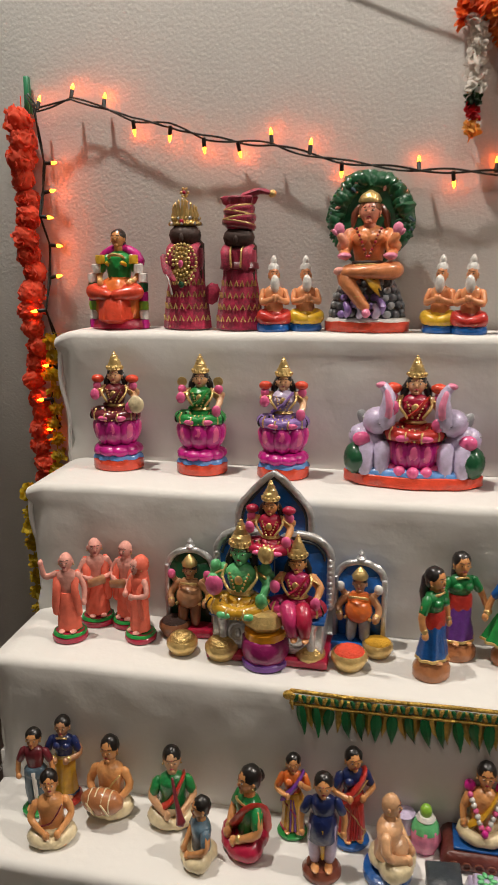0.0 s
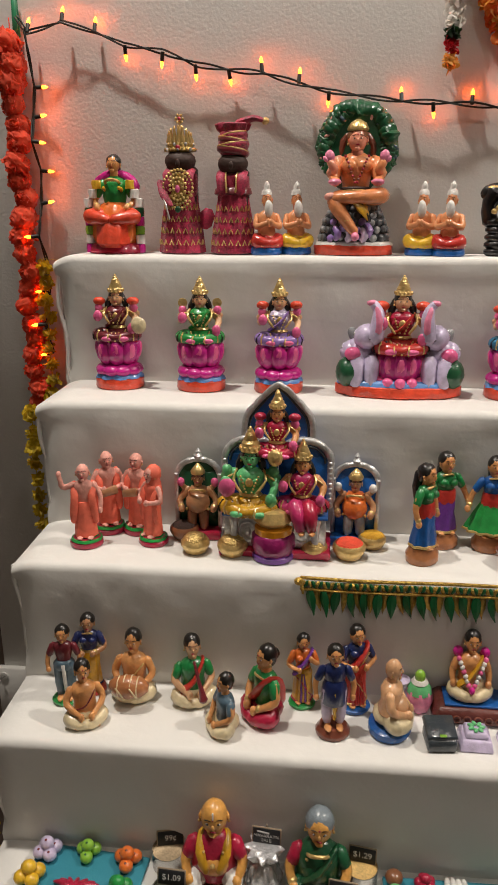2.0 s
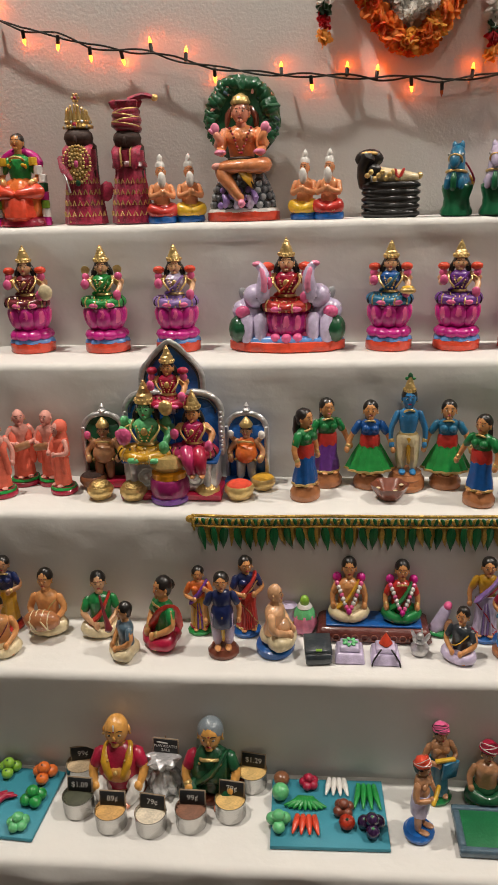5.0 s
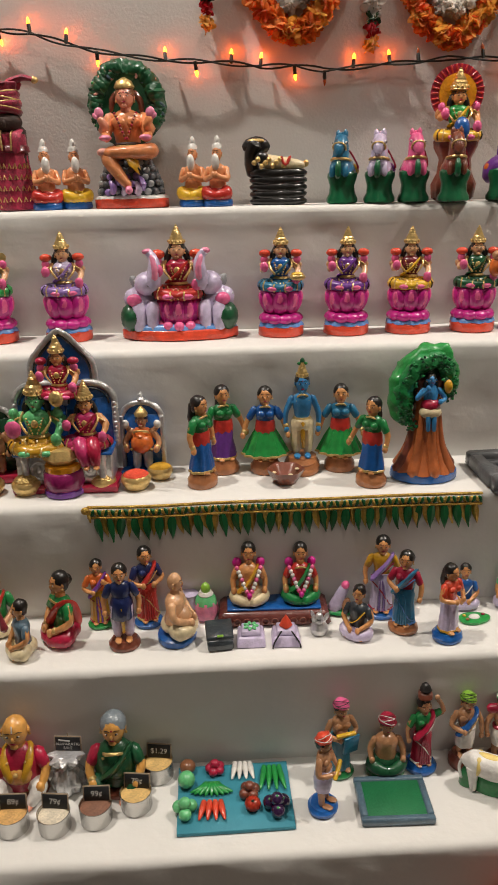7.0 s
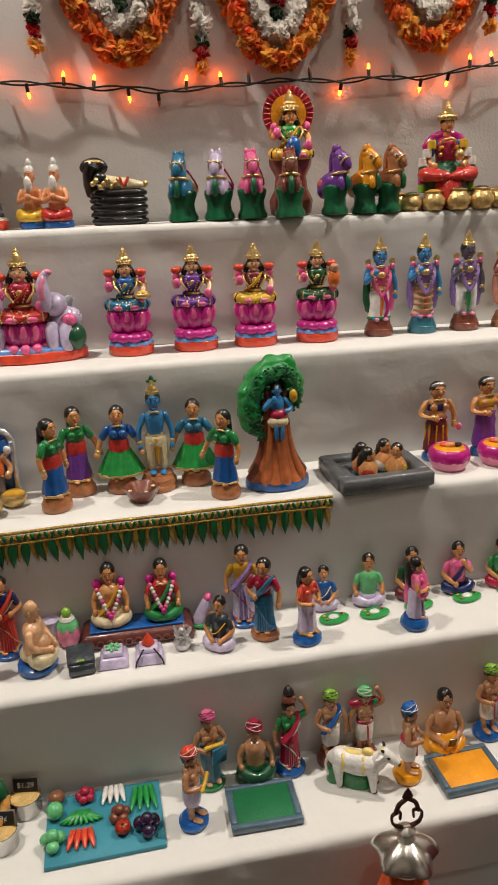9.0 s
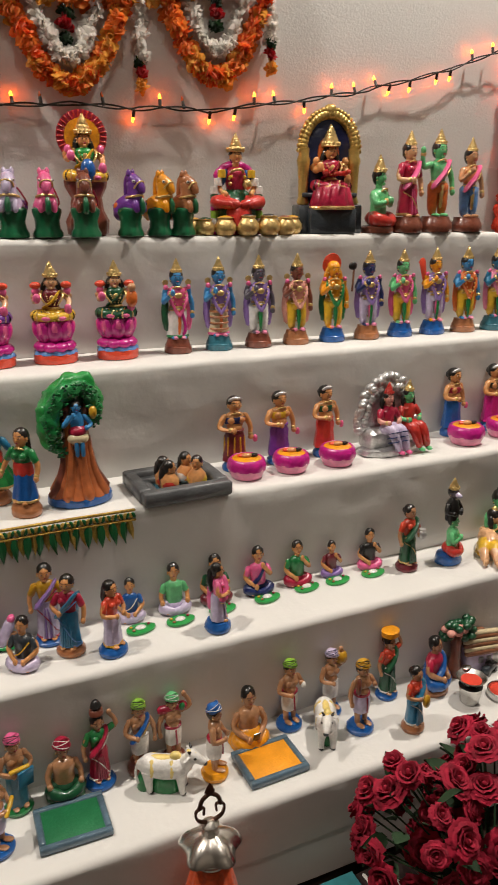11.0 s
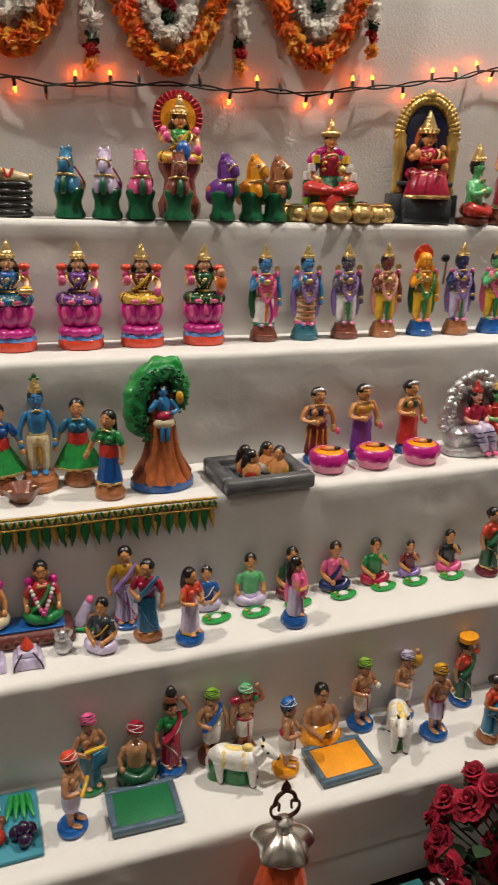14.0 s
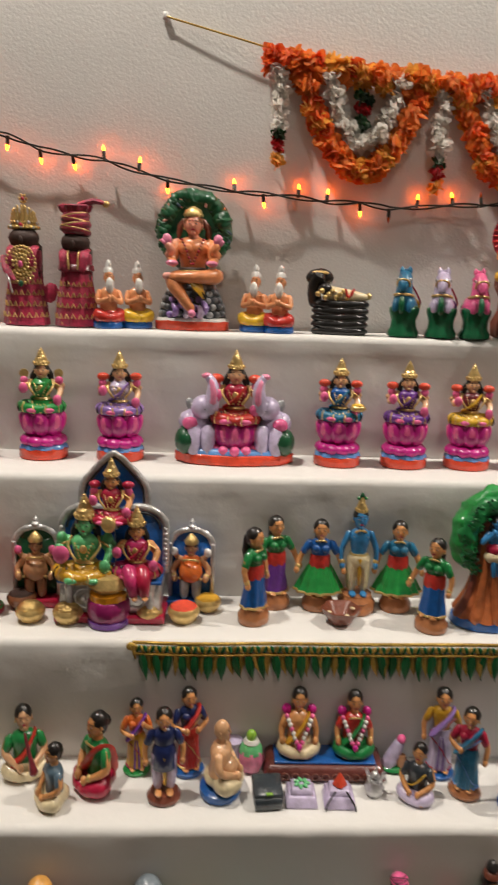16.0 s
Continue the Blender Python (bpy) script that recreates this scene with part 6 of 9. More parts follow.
def drum(f):
    f.tube([(-0.2, -0.3, 0.3), (0, -0.32, 0.3), (0.2, -0.3, 0.3)], [0.12, 0.16, 0.12], "terracotta", seg=14)
    for x in (-0.14, -0.05, 0.05, 0.14):
        f.ringed((x, -0.31, 0.3), 0.155 - abs(x) * 0.2, 0.012, "cream", turn=(0, 0, 90))
    for x in (-0.1, 0.1):
        f.tube([(x - 0.05, -0.47, 0.36), (x + 0.05, -0.47, 0.24)], 0.012, "cream", seg=6)


def pipe(f):
    f.tube([(0.0, -0.2, 0.66), (0.06, -0.34, 0.4), (0.1, -0.4, 0.22)], [0.02, 0.03, 0.07], "maroon")


doll("drummer_doll", "clay bare-chested drummer seated with a red drum", seated(0.15, "skin", None, "cream", "hair", "short", "lap", trim="gold", extra=drum), -0.318, 1.335, 4, 0, "musicians")
doll("piper_doll", "clay piper in green with red shawl, seated", seated(0.147, "pale", "green", "cream", "hair", "short", "lap", sari="red", extra=pipe), -0.204, 1.33, 4, 18, "musicians")
doll("seated_man_doll", "clay bare-chested man seated in white dhoti", seated(0.135, "skin", None, "cream", "hair", "short", "lap", trim="maroon"), -0.389, 1.22, 4, 25, "guests")
doll("seated_child_doll", "clay child in grey-blue shirt seated", seated(0.125, "skin", "steel", "cream", "hair", "short", "lap"), -0.13, 1.225, 4, -55, "guests")
doll("seated_woman_doll", "clay woman in red sari seated sideways", seated(0.16, "skin", "green", "crimson", "hair", "bun", "lap", sari="red", gem="gold"), -0.061, 1.27, 4, -50, "guests")
doll("woman_doll", "clay woman in orange and purple sari standing", standing(0.155, "skin", "orange", "mustard", "leaf", "hair", "long", ("front", "chest"), "purple", "crimson", base_h=0.07), 0.004, 1.315, 4, 10, "guests")
doll("man_doll", "clay man in navy coat standing on a brown base", standing(0.185, "skin", "navy", "lavender", "clay", "hair", "short", ("side", "side"), None, "yellow", "dhoti", base_h=0.1, extra=lambda f: f.lathe([(0.12, 0.34), (0.135, 0.36), (0.125, 0.55), (0.1, 0.6)], "navy", sy=0.8)), 0.063, 1.24, 4, 6, "guests")
doll("woman_doll", "clay woman in red sari and blue blouse standing", standing(0.18, "skin", "navy", "red", "blue", "hair", "bun", ("front", "front"), "red", "gold", base_h=0.07), 0.103, 1.335, 4, 18, "guests")
doll("stout_man_doll", "stout cream clay man seated on a blue base", seated(0.155, "pale", None, "cream", "hair", "bald", "lap", "blue", belly=1.3, cap="bald"), 0.165, 1.26, 4, 80, "guests")
p = holder("striped_pot", pose(0.222, 1.325, TREAD[4]), "pink and green striped clay pot with lime lid", "pot")
part("body", Fig().lathe([(0.012, 0), (0.02, 0.004), (0.026, 0.022), (0.022, 0.045), (0.014, 0.056)], "lightpink", wave=0.05, waves=8, seg=32), p)
part("band", Fig().lathe([(0.0235, 0.04), (0.0215, 0.05), (0.015, 0.058)], "jade"), p, "green shoulder band")
part("neck", Fig().lathe([(0.013, 0.054), (0.016, 0.06), (0.012, 0.066)], "white"), p, "white neck")
part("lid", Fig().ball((0, 0, 0.072), (0.01, 0.01, 0.013), "lime"), p, "lime green coconut")
p = holder("white_pot", pose(0.188, 1.335, TREAD[4]), "small white clay pot with gold band", "pot")
part("body", Fig().lathe([(0.012, 0), (0.02, 0.006), (0.022, 0.03), (0.015, 0.045), (0.018, 0.056), (0.012, 0.056)], "lavender"), p)
part("band", Fig().lathe([(0.0225, 0.02), (0.0232, 0.024), (0.0225, 0.028)], "gold"), p, "gold band")
RUG = mat("carved_red_rug", (0.13, 0.03, 0.022), 0.4, coat=0.5, vary=0.3, scale=50, bump=0.5, bump_scale=90)
b = holder("wedding_seat", pose(0.362, 1.325, TREAD[4]), "low dark red carved clay seat with blue cushion", "seat")
part("platform", Fig().box((0, 0, 0.016), (0.235, 0.085, 0.032), RUG, 0.008, top=0.93), b)
part("cushion", Fig().box((0, -0.002, 0.0345), (0.192, 0.056, 0.005), "blue", 0.002), b, "blue cushion")
for k in range(11):
    part("carved_ring", Fig().ringed((-0.095 + 0.019 * k, -0.0435, 0.016), 0.0065, 0.0014, "clay", seg=12), b)


def lei(f):
    for s in (-1, 1):
        for k in range(7):
            f.ball((s * (0.2 - 0.026 * k), -0.1 - 0.02 * k, 0.58 - 0.055 * k), 0.04, "pink" if k % 3 == 0 else "white", seg=8, n=6)
        f.ball((s * 0.2, 0.02, 0.62), (0.08, 0.07, 0.08), "magenta", seg=10, n=6)
    f.ball((0, -0.26, 0.2), 0.05, "magenta", seg=8, n=6)


for x, nm, fig in ((0.312, "bridegroom_doll", seated(0.14, "skin", "skin", "cream", "hair", "short", "knees", sari="mustard", extra=lei)), (0.418, "bride_doll", seated(0.136, "skin", "red", "green", "hair", "bun", "knees", sari="green", gem="gold", extra=lei))):
    plain(nm, fig, pose(x, 1.333, TREAD[4] + 0.037), "seated clay " + ("bride in green and red" if "bride_" in nm else "bridegroom in cream") + " with flower garland", "doll", "wedding couple")
c = holder("suitcase", pose(0.25, 1.232, TREAD[4], 0, 0, 6), "dark teal-grey clay suitcase with yellow mark", "suitcase")
part("body", Fig().box((0, 0, 0.012), (0.05, 0.05, 0.024), "slate", 0.004), c)
part("lid", Fig().box((0, 0.004, 0.03), (0.053, 0.05, 0.012), "slate", 0.004, (14, 0, 0)), c)
part("clasp", Fig().box((0, -0.022, 0.034), (0.012, 0.006, 0.003), "lime", 0.001), c, "yellow-green clasp")
for x, y, top, words in ((0.312, 1.24, "jade", "lavender stepped clay altar with green leaves"), (0.381, 1.238, "vermilion", "lavender stepped clay altar with orange flame")):
    a = holder("altar", pose(x, y, TREAD[4]), words, "altar", "two altars")
    part("base_block", Fig().box((0, 0, 0.011), (0.058, 0.054, 0.022), "lavender", 0.003, top=0.85), a)
    part("upper_block", Fig().box((0, 0, 0.027), (0.04, 0.036, 0.012), "lavender", 0.003, top=0.9), a)
    g = Fig()
    if top == "jade":
        for k in range(7):
            g.ball((0.01 * math.cos(k * 0.9), 0.01 * math.sin(k * 0.9), 0.035), (0.006, 0.004, 0.003), top, turn=(0, 0, k * 52), seg=8, n=5)
    else:
        g.lathe([(0.009, 0.032), (0.012, 0.036), (0.008, 0.046), (0.003, 0.055), (0.0006, 0.059)], top, wave=0.12, waves=4)
    part("leaves" if top == "jade" else "flame", g, a, "green leaves" if top == "jade" else "orange clay flame")
    if top != "jade":
        for s in (-1, 1):
            part("cord", Fig().tube([(s * 0.01, -0.02, 0.034), (s * 0.024, -0.027, 0.014), (s * 0.027, -0.03, 0.003)], 0.0016, "black", seg=6), a, "black cord")
k = holder("silver_pot", pose(0.449, 1.258, TREAD[4]), "small silver pot with leaf-shaped rim", "pot")
part("body", Fig().lathe([(0.01, 0), (0.016, 0.004), (0.019, 0.016), (0.012, 0.028), (0.014, 0.032)], "silver"), k)
for a in range(5):
    part("leaf", Fig().ball((0.014 * math.cos(a * 1.257), 0.014 * math.sin(a * 1.257), 0.038), (0.005, 0.002, 0.011), "silver", turn=(0, 25, a * 72), seg=8, n=6), k)
part("knob", Fig().ball((0, 0, 0.04), 0.008, "silver", seg=10, n=6), k)
g = Fig().ball((0, 0, 0.006), (0.032, 0.022, 0.008), "green")
g.tube([(-0.012, 0, 0.01), (0.0, 0, 0.04), (0.008, 0, 0.058)], [0.016, 0.013, 0.01], "lavender").ball((0.01, 0, 0.064), 0.009, "pink").lathe([(0.008, 0), (0.011, 0.012), (0.006, 0.024)], "tan", pose(0.012, -0.008, 0.012))
doll("bending_figure_doll", "small clay figure bending over a pot on green base", g, 0.502, 1.34, 4, 0, "guests")
doll("seated_girl_doll", "clay girl in grey top and lavender skirt seated", seated(0.118, "skin", "slate", "lavender", "hair", "short", "lap", trim="yellow"), 0.526, 1.25, 4, -30, "guests")
doll("man_doll", "clay man in mustard shirt with purple shawl standing", standing(0.185, "skin", "mustard", "lavender", "blue", "hair", "short", ("side", "side"), "violet", "crimson", base_h=0.07), 0.585, 1.322, 4, -8, "guests")
doll("woman_doll", "clay woman in blue sari standing on orange base", standing(0.18, "skin", "crimson", "cyan", "terracotta", "hair", "bun", ("front", "side"), "cyan", "sky", base_h=0.09), 0.62, 1.265, 4, -28, "guests")
doll("woman_doll", "clay serving woman in red blouse and white skirt", standing(0.168, "skin", "vermilion", "lavender", "blue", "hair", "long", ("front", "front"), None, "mustard", base_h=0.11, base_r=0.19), 0.70, 1.23, 4, 35, "guests")
DINERS = ((0.752, 1.345, 0.115, "blue", "lavender", "short", "lap", "boy in blue shirt"), (0.852, 1.345, 0.135, "jade", "lavender", "short", "knees", "man in green shirt"), (0.952, 1.355, 0.137, "dark_green", "maroon", "bun", "mouth", "woman in maroon sari"),
          (1.06, 1.36, 0.136, "pink", "navy", "bun", "mouth", "woman in navy sari"), (1.165, 1.36, 0.13, "green", "crimson", "short", "mouth", "girl in green top"), (1.263, 1.36, 0.105, "maroon", "violet", "short", "mouth", "child in maroon top"), (1.371, 1.365, 0.122, "black", "pink", "short", "mouth", "girl in black top"))
for x, y, h, top, legs, style, arms, words in DINERS:
    meal = seated(h, "skin", top, legs, "hair", style, ("lap", "mouth") if arms == "mouth" else arms, sari=legs if style == "bun" else None, trim="white" if top == "blue" else None)
    meal.v = (np.array(meal.v) * np.array((0.94, 0.78, 0.93))).tolist()
    doll("diner_doll", "seated clay " + words + " eating a meal", meal, x + 0.012, y, 4, -6, "diners in a row")
for x, y in ((0.772, 1.287), (0.862, 1.287), (0.965, 1.297), (1.08, 1.303), (1.188, 1.312), (1.274, 1.314), (1.375, 1.314)):
    pl = holder("leaf_plate", pose(x, y, TREAD[4], 0, 0, 8), "green clay leaf plate with rice and small sweets", "plate", "leaf plates")
    part("leaf", Fig().lathe([(0.026, 0), (0.033, 0.002), (0.033, 0.006), (0.024, 0.0075)], "leaf", sy=0.62, seg=28, wave=0.04, waves=3), pl)
    part("rice", Fig().ball((0, 0, 0.008), (0.012, 0.009, 0.004), "white", seg=12, n=6), pl, "white rice heap")
    for a, c in ((150, "yellow"), (215, "terracotta"), (20, "crimson")):
        part("sweet", Fig().ball((0.022 * math.cos(radians(a)), 0.013 * math.sin(radians(a)), 0.009), (0.004, 0.0035, 0.0025), c, seg=8, n=5), pl, "small round sweet")
doll("serving_girl_doll", "clay serving woman in pink and blue bending on blue base", standing(0.16, "skin", "pink", "lavender", "blue", "hair", "long", ("front", "front"), "pink", None, base_h=0.13, base_r=0.2), 0.93, 1.232, 4, 70, "diners in a row")
doll("woman_doll", "clay woman in green sari holding a silver pot", standing(0.178, "tan", "vermilion", "dark_green", "maroon", "hair", "bun", ("side", "front"), "dark_green", "gold", base_h=0.1, extra=lambda f: f.ball((0.11, -0.16, 0.56), (0.07, 0.07, 0.07), "silver").lathe([(0.04, 0.6), (0.05, 0.64), (0.03, 0.64)], "silver", pose(0.11, -0.16, 0))), 1.47, 1.308, 4, 12, "epic story figures")


def bear_monkey(h):
    f = Fig()
    f.lathe([(0.16, 0), (0.17, 0.02), (0.15, 0.1), (0.1, 0.12)], "blue", sy=0.8)
    f.add(seated(0.5, "jade", "jade", "red", "hair", "short", "pray"), (0, -0.03, 0.11), 1.0, 30)
    f.lathe([(0.07, 0.5), (0.08, 0.62), (0.06, 0.72), (0.03, 0.76)], "black")
    for s in (-1, 1):
        arm(f, s, (0.07, 0, 0.7), (0.11, -0.03, 0.62), (0.05, -0.08, 0.6), "black", None, 0.026)
    head(f, 0.82, 0.065, "greygod", "black", "short")
    f.tube([(0, -0.05, 0.81), (0.01, -0.1, 0.8)], [0.03, 0.02], "lavender")
    crown(f, 0.86, 0.13)
    f.v = (np.array(f.v) * h).tolist()
    return f


EPIC = "epic story figures"
doll("bear_and_monkey_doll", "green clay monkey with black crowned bear behind", bear_monkey(0.232), 1.592, 1.30, 4, 10, EPIC)
g = Fig()
g.tube([(0.035, 0.02, 0.04), (0.01, 0.0, 0.035), (-0.008, -0.005, 0.03)], [0.024, 0.026, 0.022], "pale", seg=12)
for q, bend in ((-1, 0.012), (1, 0.006)):
    g.tube([(-0.005, q * 0.012, 0.028), (-0.035, q * 0.014 - 0.01, 0.018 + bend), (-0.062, q * 0.016 - 0.022, 0.012)], [0.018, 0.014, 0.009], "pale", smooth=4)
    g.ball((-0.07, q * 0.016 - 0.026, 0.012), (0.012, 0.008, 0.01), "pale", seg=8, n=6)
    g.tube([(-0.002, q * 0.012, 0.032), (-0.03, q * 0.013 - 0.008, 0.02 + bend)], [0.021, 0.018], "yellow")
g.tube([(-0.02, -0.028, 0.02), (0.0, -0.035, 0.04), (0.012, -0.026, 0.055)], [0.007, 0.009, 0.006], "blue")
g.tube([(0.045, -0.018, 0.055), (0.025, -0.036, 0.04), (0.0, -0.03, 0.035)], [0.011, 0.009, 0.007], "pale", smooth=4)
g.tube([(0.045, 0.03, 0.05), (0.065, 0.03, 0.02), (0.05, 0.01, 0.008)], [0.011, 0.009, 0.008], "pale", smooth=4)
g.ringed((0.042, -0.006, 0.052), 0.018, 0.003, "gold", turn=(40, 40, 0))
g.ball((0.02, 0.012, 0.012), (0.06, 0.025, 0.012), "yellow")
h2 = Fig()
head(h2, 0.0, 0.02, "pale", "hair", "locks")
g.add(h2, (0.056, 0.006, 0.088))
g.lathe([(0.009, 0), (0.008, 0.008), (0.002, 0.014)], "gold", pose(0.056, 0.008, 0.104))
doll("reclining_prince_doll", "clay prince reclining in yellow cloth with blue bow", g, 1.712, 1.285, 4, 36, EPIC)
doll("squatting_monkey_doll", "green clay monkey squatting with hands joined", seated(0.165, "jade", "jade", "yellow", "hair", "top", "pray", gem="gold"), 1.775, 1.335, 4, -10, EPIC)
doll("prince_doll", "clay prince in silver shirt on a blue base", standing(0.195, "skin", "silver", "cream", "blue", "hair", "short", ("side", "side"), None, "gold", "dhoti", "gold", 0.08, extra=lambda f: f.ball((0, -0.05, 0.48), (0.1, 0.06, 0.05), "green")), 1.868, 1.338, 4, 10, EPIC)
t = holder("clay_tree", pose(2.02, 1.315, TREAD[4]), "dark green clay tree with a flying golden monkey on top", "tree")
f = Fig().lathe([(0.06, 0), (0.062, 0.01), (0.05, 0.03)], "brown", sy=0.7).tube([(0, 0, 0.01), (-0.006, 0, 0.07), (0.0, 0, 0.14), (0.01, 0, 0.18)], [0.028, 0.018, 0.017, 0.022], "brown", seg=12)
f.tube([(0, 0, 0.12), (-0.03, 0, 0.17)], [0.012, 0.008], "brown").tube([(0.0, 0, 0.12), (0.035, 0, 0.165)], [0.012, 0.008], "brown")
part("trunk", f, t, "brown trunk")
f, rnd = Fig(), random.Random(12)
f.ball((0.005, 0, 0.185), (0.075, 0.055, 0.025), "dark_green")
for k in range(70):
    a, r = rnd.uniform(0, 6.28), rnd.uniform(0.02, 0.075)
    f.ball((0.005 + r * math.cos(a), 0.7 * r * math.sin(a), 0.188 + rnd.uniform(-0.012, 0.02) * (1.1 - r / 0.08)), (0.012, 0.01, 0.008), "maroon" if k % 8 == 0 else "dark_green", turn=(k * 20, k * 41, 0), seg=7, n=5)
part("crown", f, t, "clumped dark green crown")
f = Fig().tube([(-0.09, -0.02, 0.235), (-0.03, -0.02, 0.225), (0.03, -0.02, 0.225), (0.09, -0.02, 0.215)], [0.01, 0.018, 0.02, 0.012], "gold").ball((-0.075, -0.02, 0.245), (0.018, 0.015, 0.016), "gold")
f.ball((0.01, -0.02, 0.226), (0.022, 0.022, 0.022), "purple").tube([(0.04, -0.02, 0.22), (0.1, -0.02, 0.21)], [0.02, 0.016], "green").tube([(-0.05, -0.03, 0.225), (-0.08, -0.04, 0.215)], [0.01, 0.008], "gold")
f.tube([(0.0, -0.02, 0.215), (0.0, -0.005, 0.195)], 0.006, "dark_green")
plain("flying_monkey_doll", f, pose(2.02, 1.315, TREAD[4]), "gold and green clay monkey flying above the tree", "doll", EPIC)
doll("monkey_doll", "green clay monkey with mace on a blue base", standing(0.17, "jade", "jade", "crimson", "blue", "hair", "top", ("front", "front"), None, None, "short", "gold", 0.11, base_r=0.2, extra=lambda f: f.tube([(0.0, -0.2, 0.16), (0.0, -0.17, 0.5)], 0.015, "brown").ball((0, -0.2, 0.18), 0.05, "gold")), 1.94, 1.258, 4, 0, EPIC)

# fifth step: the market
BOARD = mat("blue_painted_board", (0.045, 0.27, 0.36), 0.55, vary=0.06, scale=20, bump=0.1, bump_scale=300)


def board(x0, x1, y0, y1, turn):
    return plain("produce_board", Fig().box((0, 0, 0.004), (x1 - x0, y1 - y0, 0.008), BOARD, 0.001), pose((x0 + x1) / 2, (y0 + y1) / 2, TREAD[5] + 0.001, 0, 0, turn), "thin blue painted board set with clay produce", "board", "produce boards")


board(-0.474, -0.266, 0.993, 1.16, -3)
board(0.164, 0.379, 1.008, 1.168, 2)


def fruit(name, words, x, y, r, key, n, flat=0.9, stem=None):
    h = holder(name, pose(x, y, TREAD[5] + 0.009), words, "produce", "clay produce")
    for k in range(n):
        a = 2 * math.pi * k / max(1, n - 1) + 0.6
        c = (0, 0, r * 2.0) if k == n - 1 and n > 3 else (r * 1.12 * math.cos(a), r * 1.12 * math.sin(a), r * flat)
        if n == 1:
            c = (0, 0, r * flat)
        g = Fig().ball(c, (r, r, r * flat), key, seg=12, n=8)
        if stem:
            g.ball((c[0], c[1] - r * 0.3, c[2] + r * flat * 0.9), (r * 0.22, r * 0.22, r * 0.12), stem, seg=6, n=4)
        part("fruit", g, h)
    return h


def pods(name, words, x, y, length, r, key, n, spread, turn=0, tip=None):
    h = holder(name, pose(x, y, TREAD[5] + 0.009, 0, 0, turn), words, "produce", "clay produce")
    for k in range(n):
        a = radians((k - (n - 1) / 2) * spread)
        o = (k - (n - 1) / 2) * r * (1.6 if spread < 12 else 0.5)
        part("pod", Fig().tube([(o, length * 0.45, r), (o + 0.5 * length * math.sin(a) * 0.6, 0, r * 1.3), (o + length * math.sin(a), -length * 0.5 * math.cos(a), r * 0.9)], [r * 0.8, r, r * 0.35], key, seg=8), h)
    if tip:
        part("leaf_tuft", Fig().ball((0, length * 0.5, r), (r * 1.8, r * 1.4, r * 0.9), tip, seg=10, n=6), h, "leafy tuft")
    return h


PLUM = mat("dark_plum_glaze", (0.03, 0.008, 0.05), 0.22, coat=0.7, vary=0.2, scale=60)
fruit("guavas", "pile of grey-green clay fruit", -0.45, 1.14, 0.013, "lavender", 5, stem="maroon")
fruit("limes", "pile of green clay limes", -0.375, 1.145, 0.012, "lime", 4, stem="dark_green")
fruit("oranges", "pile of orange clay fruit", -0.298, 1.135, 0.013, "orange", 4, stem="clay")
fruit("lemons", "pile of yellow clay lemons", -0.462, 1.085, 0.0135, "yellow", 5)
fruit("apples", "pile of brown-red clay apples", -0.455, 1.015, 0.012, "clay", 5)
fruit("green_apples", "pile of glossy green clay apples", -0.298, 1.075, 0.0125, "leaf", 5)
fruit("grapes", "cluster of pale green clay balls", -0.305, 1.015, 0.0105, "jade", 6)
pods("bananas", "hand of yellow clay bananas", -0.385, 1.015, 0.034, 0.0055, "marigold", 7, 20, 180, "green")
pods("red_bananas", "fan of dark red clay bananas", -0.375, 1.075, 0.032, 0.0068, "crimson", 7, 24, 180)
fruit("round_yam", "round brown clay yam", 0.18, 1.152, 0.016, "brown", 1, 0.8)
fruit("beets", "pile of dark red clay beets", 0.234, 1.15, 0.0095, "crimson", 6)
fruit("cabbage", "pale green clay cabbage", 0.18, 1.115, 0.017, "jade", 1, 0.95)
fruit("gourds", "pile of pale green clay gourds", 0.18, 1.05, 0.012, "jade", 4)
fruit("onions", "pile of brown-pink clay onions", 0.3, 1.088, 0.0105, "clay", 5)
fruit("tomatoes", "two orange-red clay tomatoes", 0.291, 1.045, 0.0155, "vermilion", 2, 0.8, "dark_green")
fruit("aubergines", "three dark purple clay aubergines", 0.35, 1.05, 0.013, PLUM, 4, 1.0, "green")
pods("radishes", "bundle of white clay radishes", 0.288, 1.145, 0.042, 0.006, "white", 4, 6)
pods("bitter_gourds", "bundle of long green clay pods", 0.345, 1.125, 0.06, 0.0062, "leaf", 4, 6)
pods("carrots", "bundle of orange-red clay carrots", 0.23, 1.05, 0.042, 0.0066, "vermilion", 4, 7)
pods("green_bananas", "fan of bright green clay bananas", 0.228, 1.1, 0.03, 0.006, "leaf", 9, 16, 0)


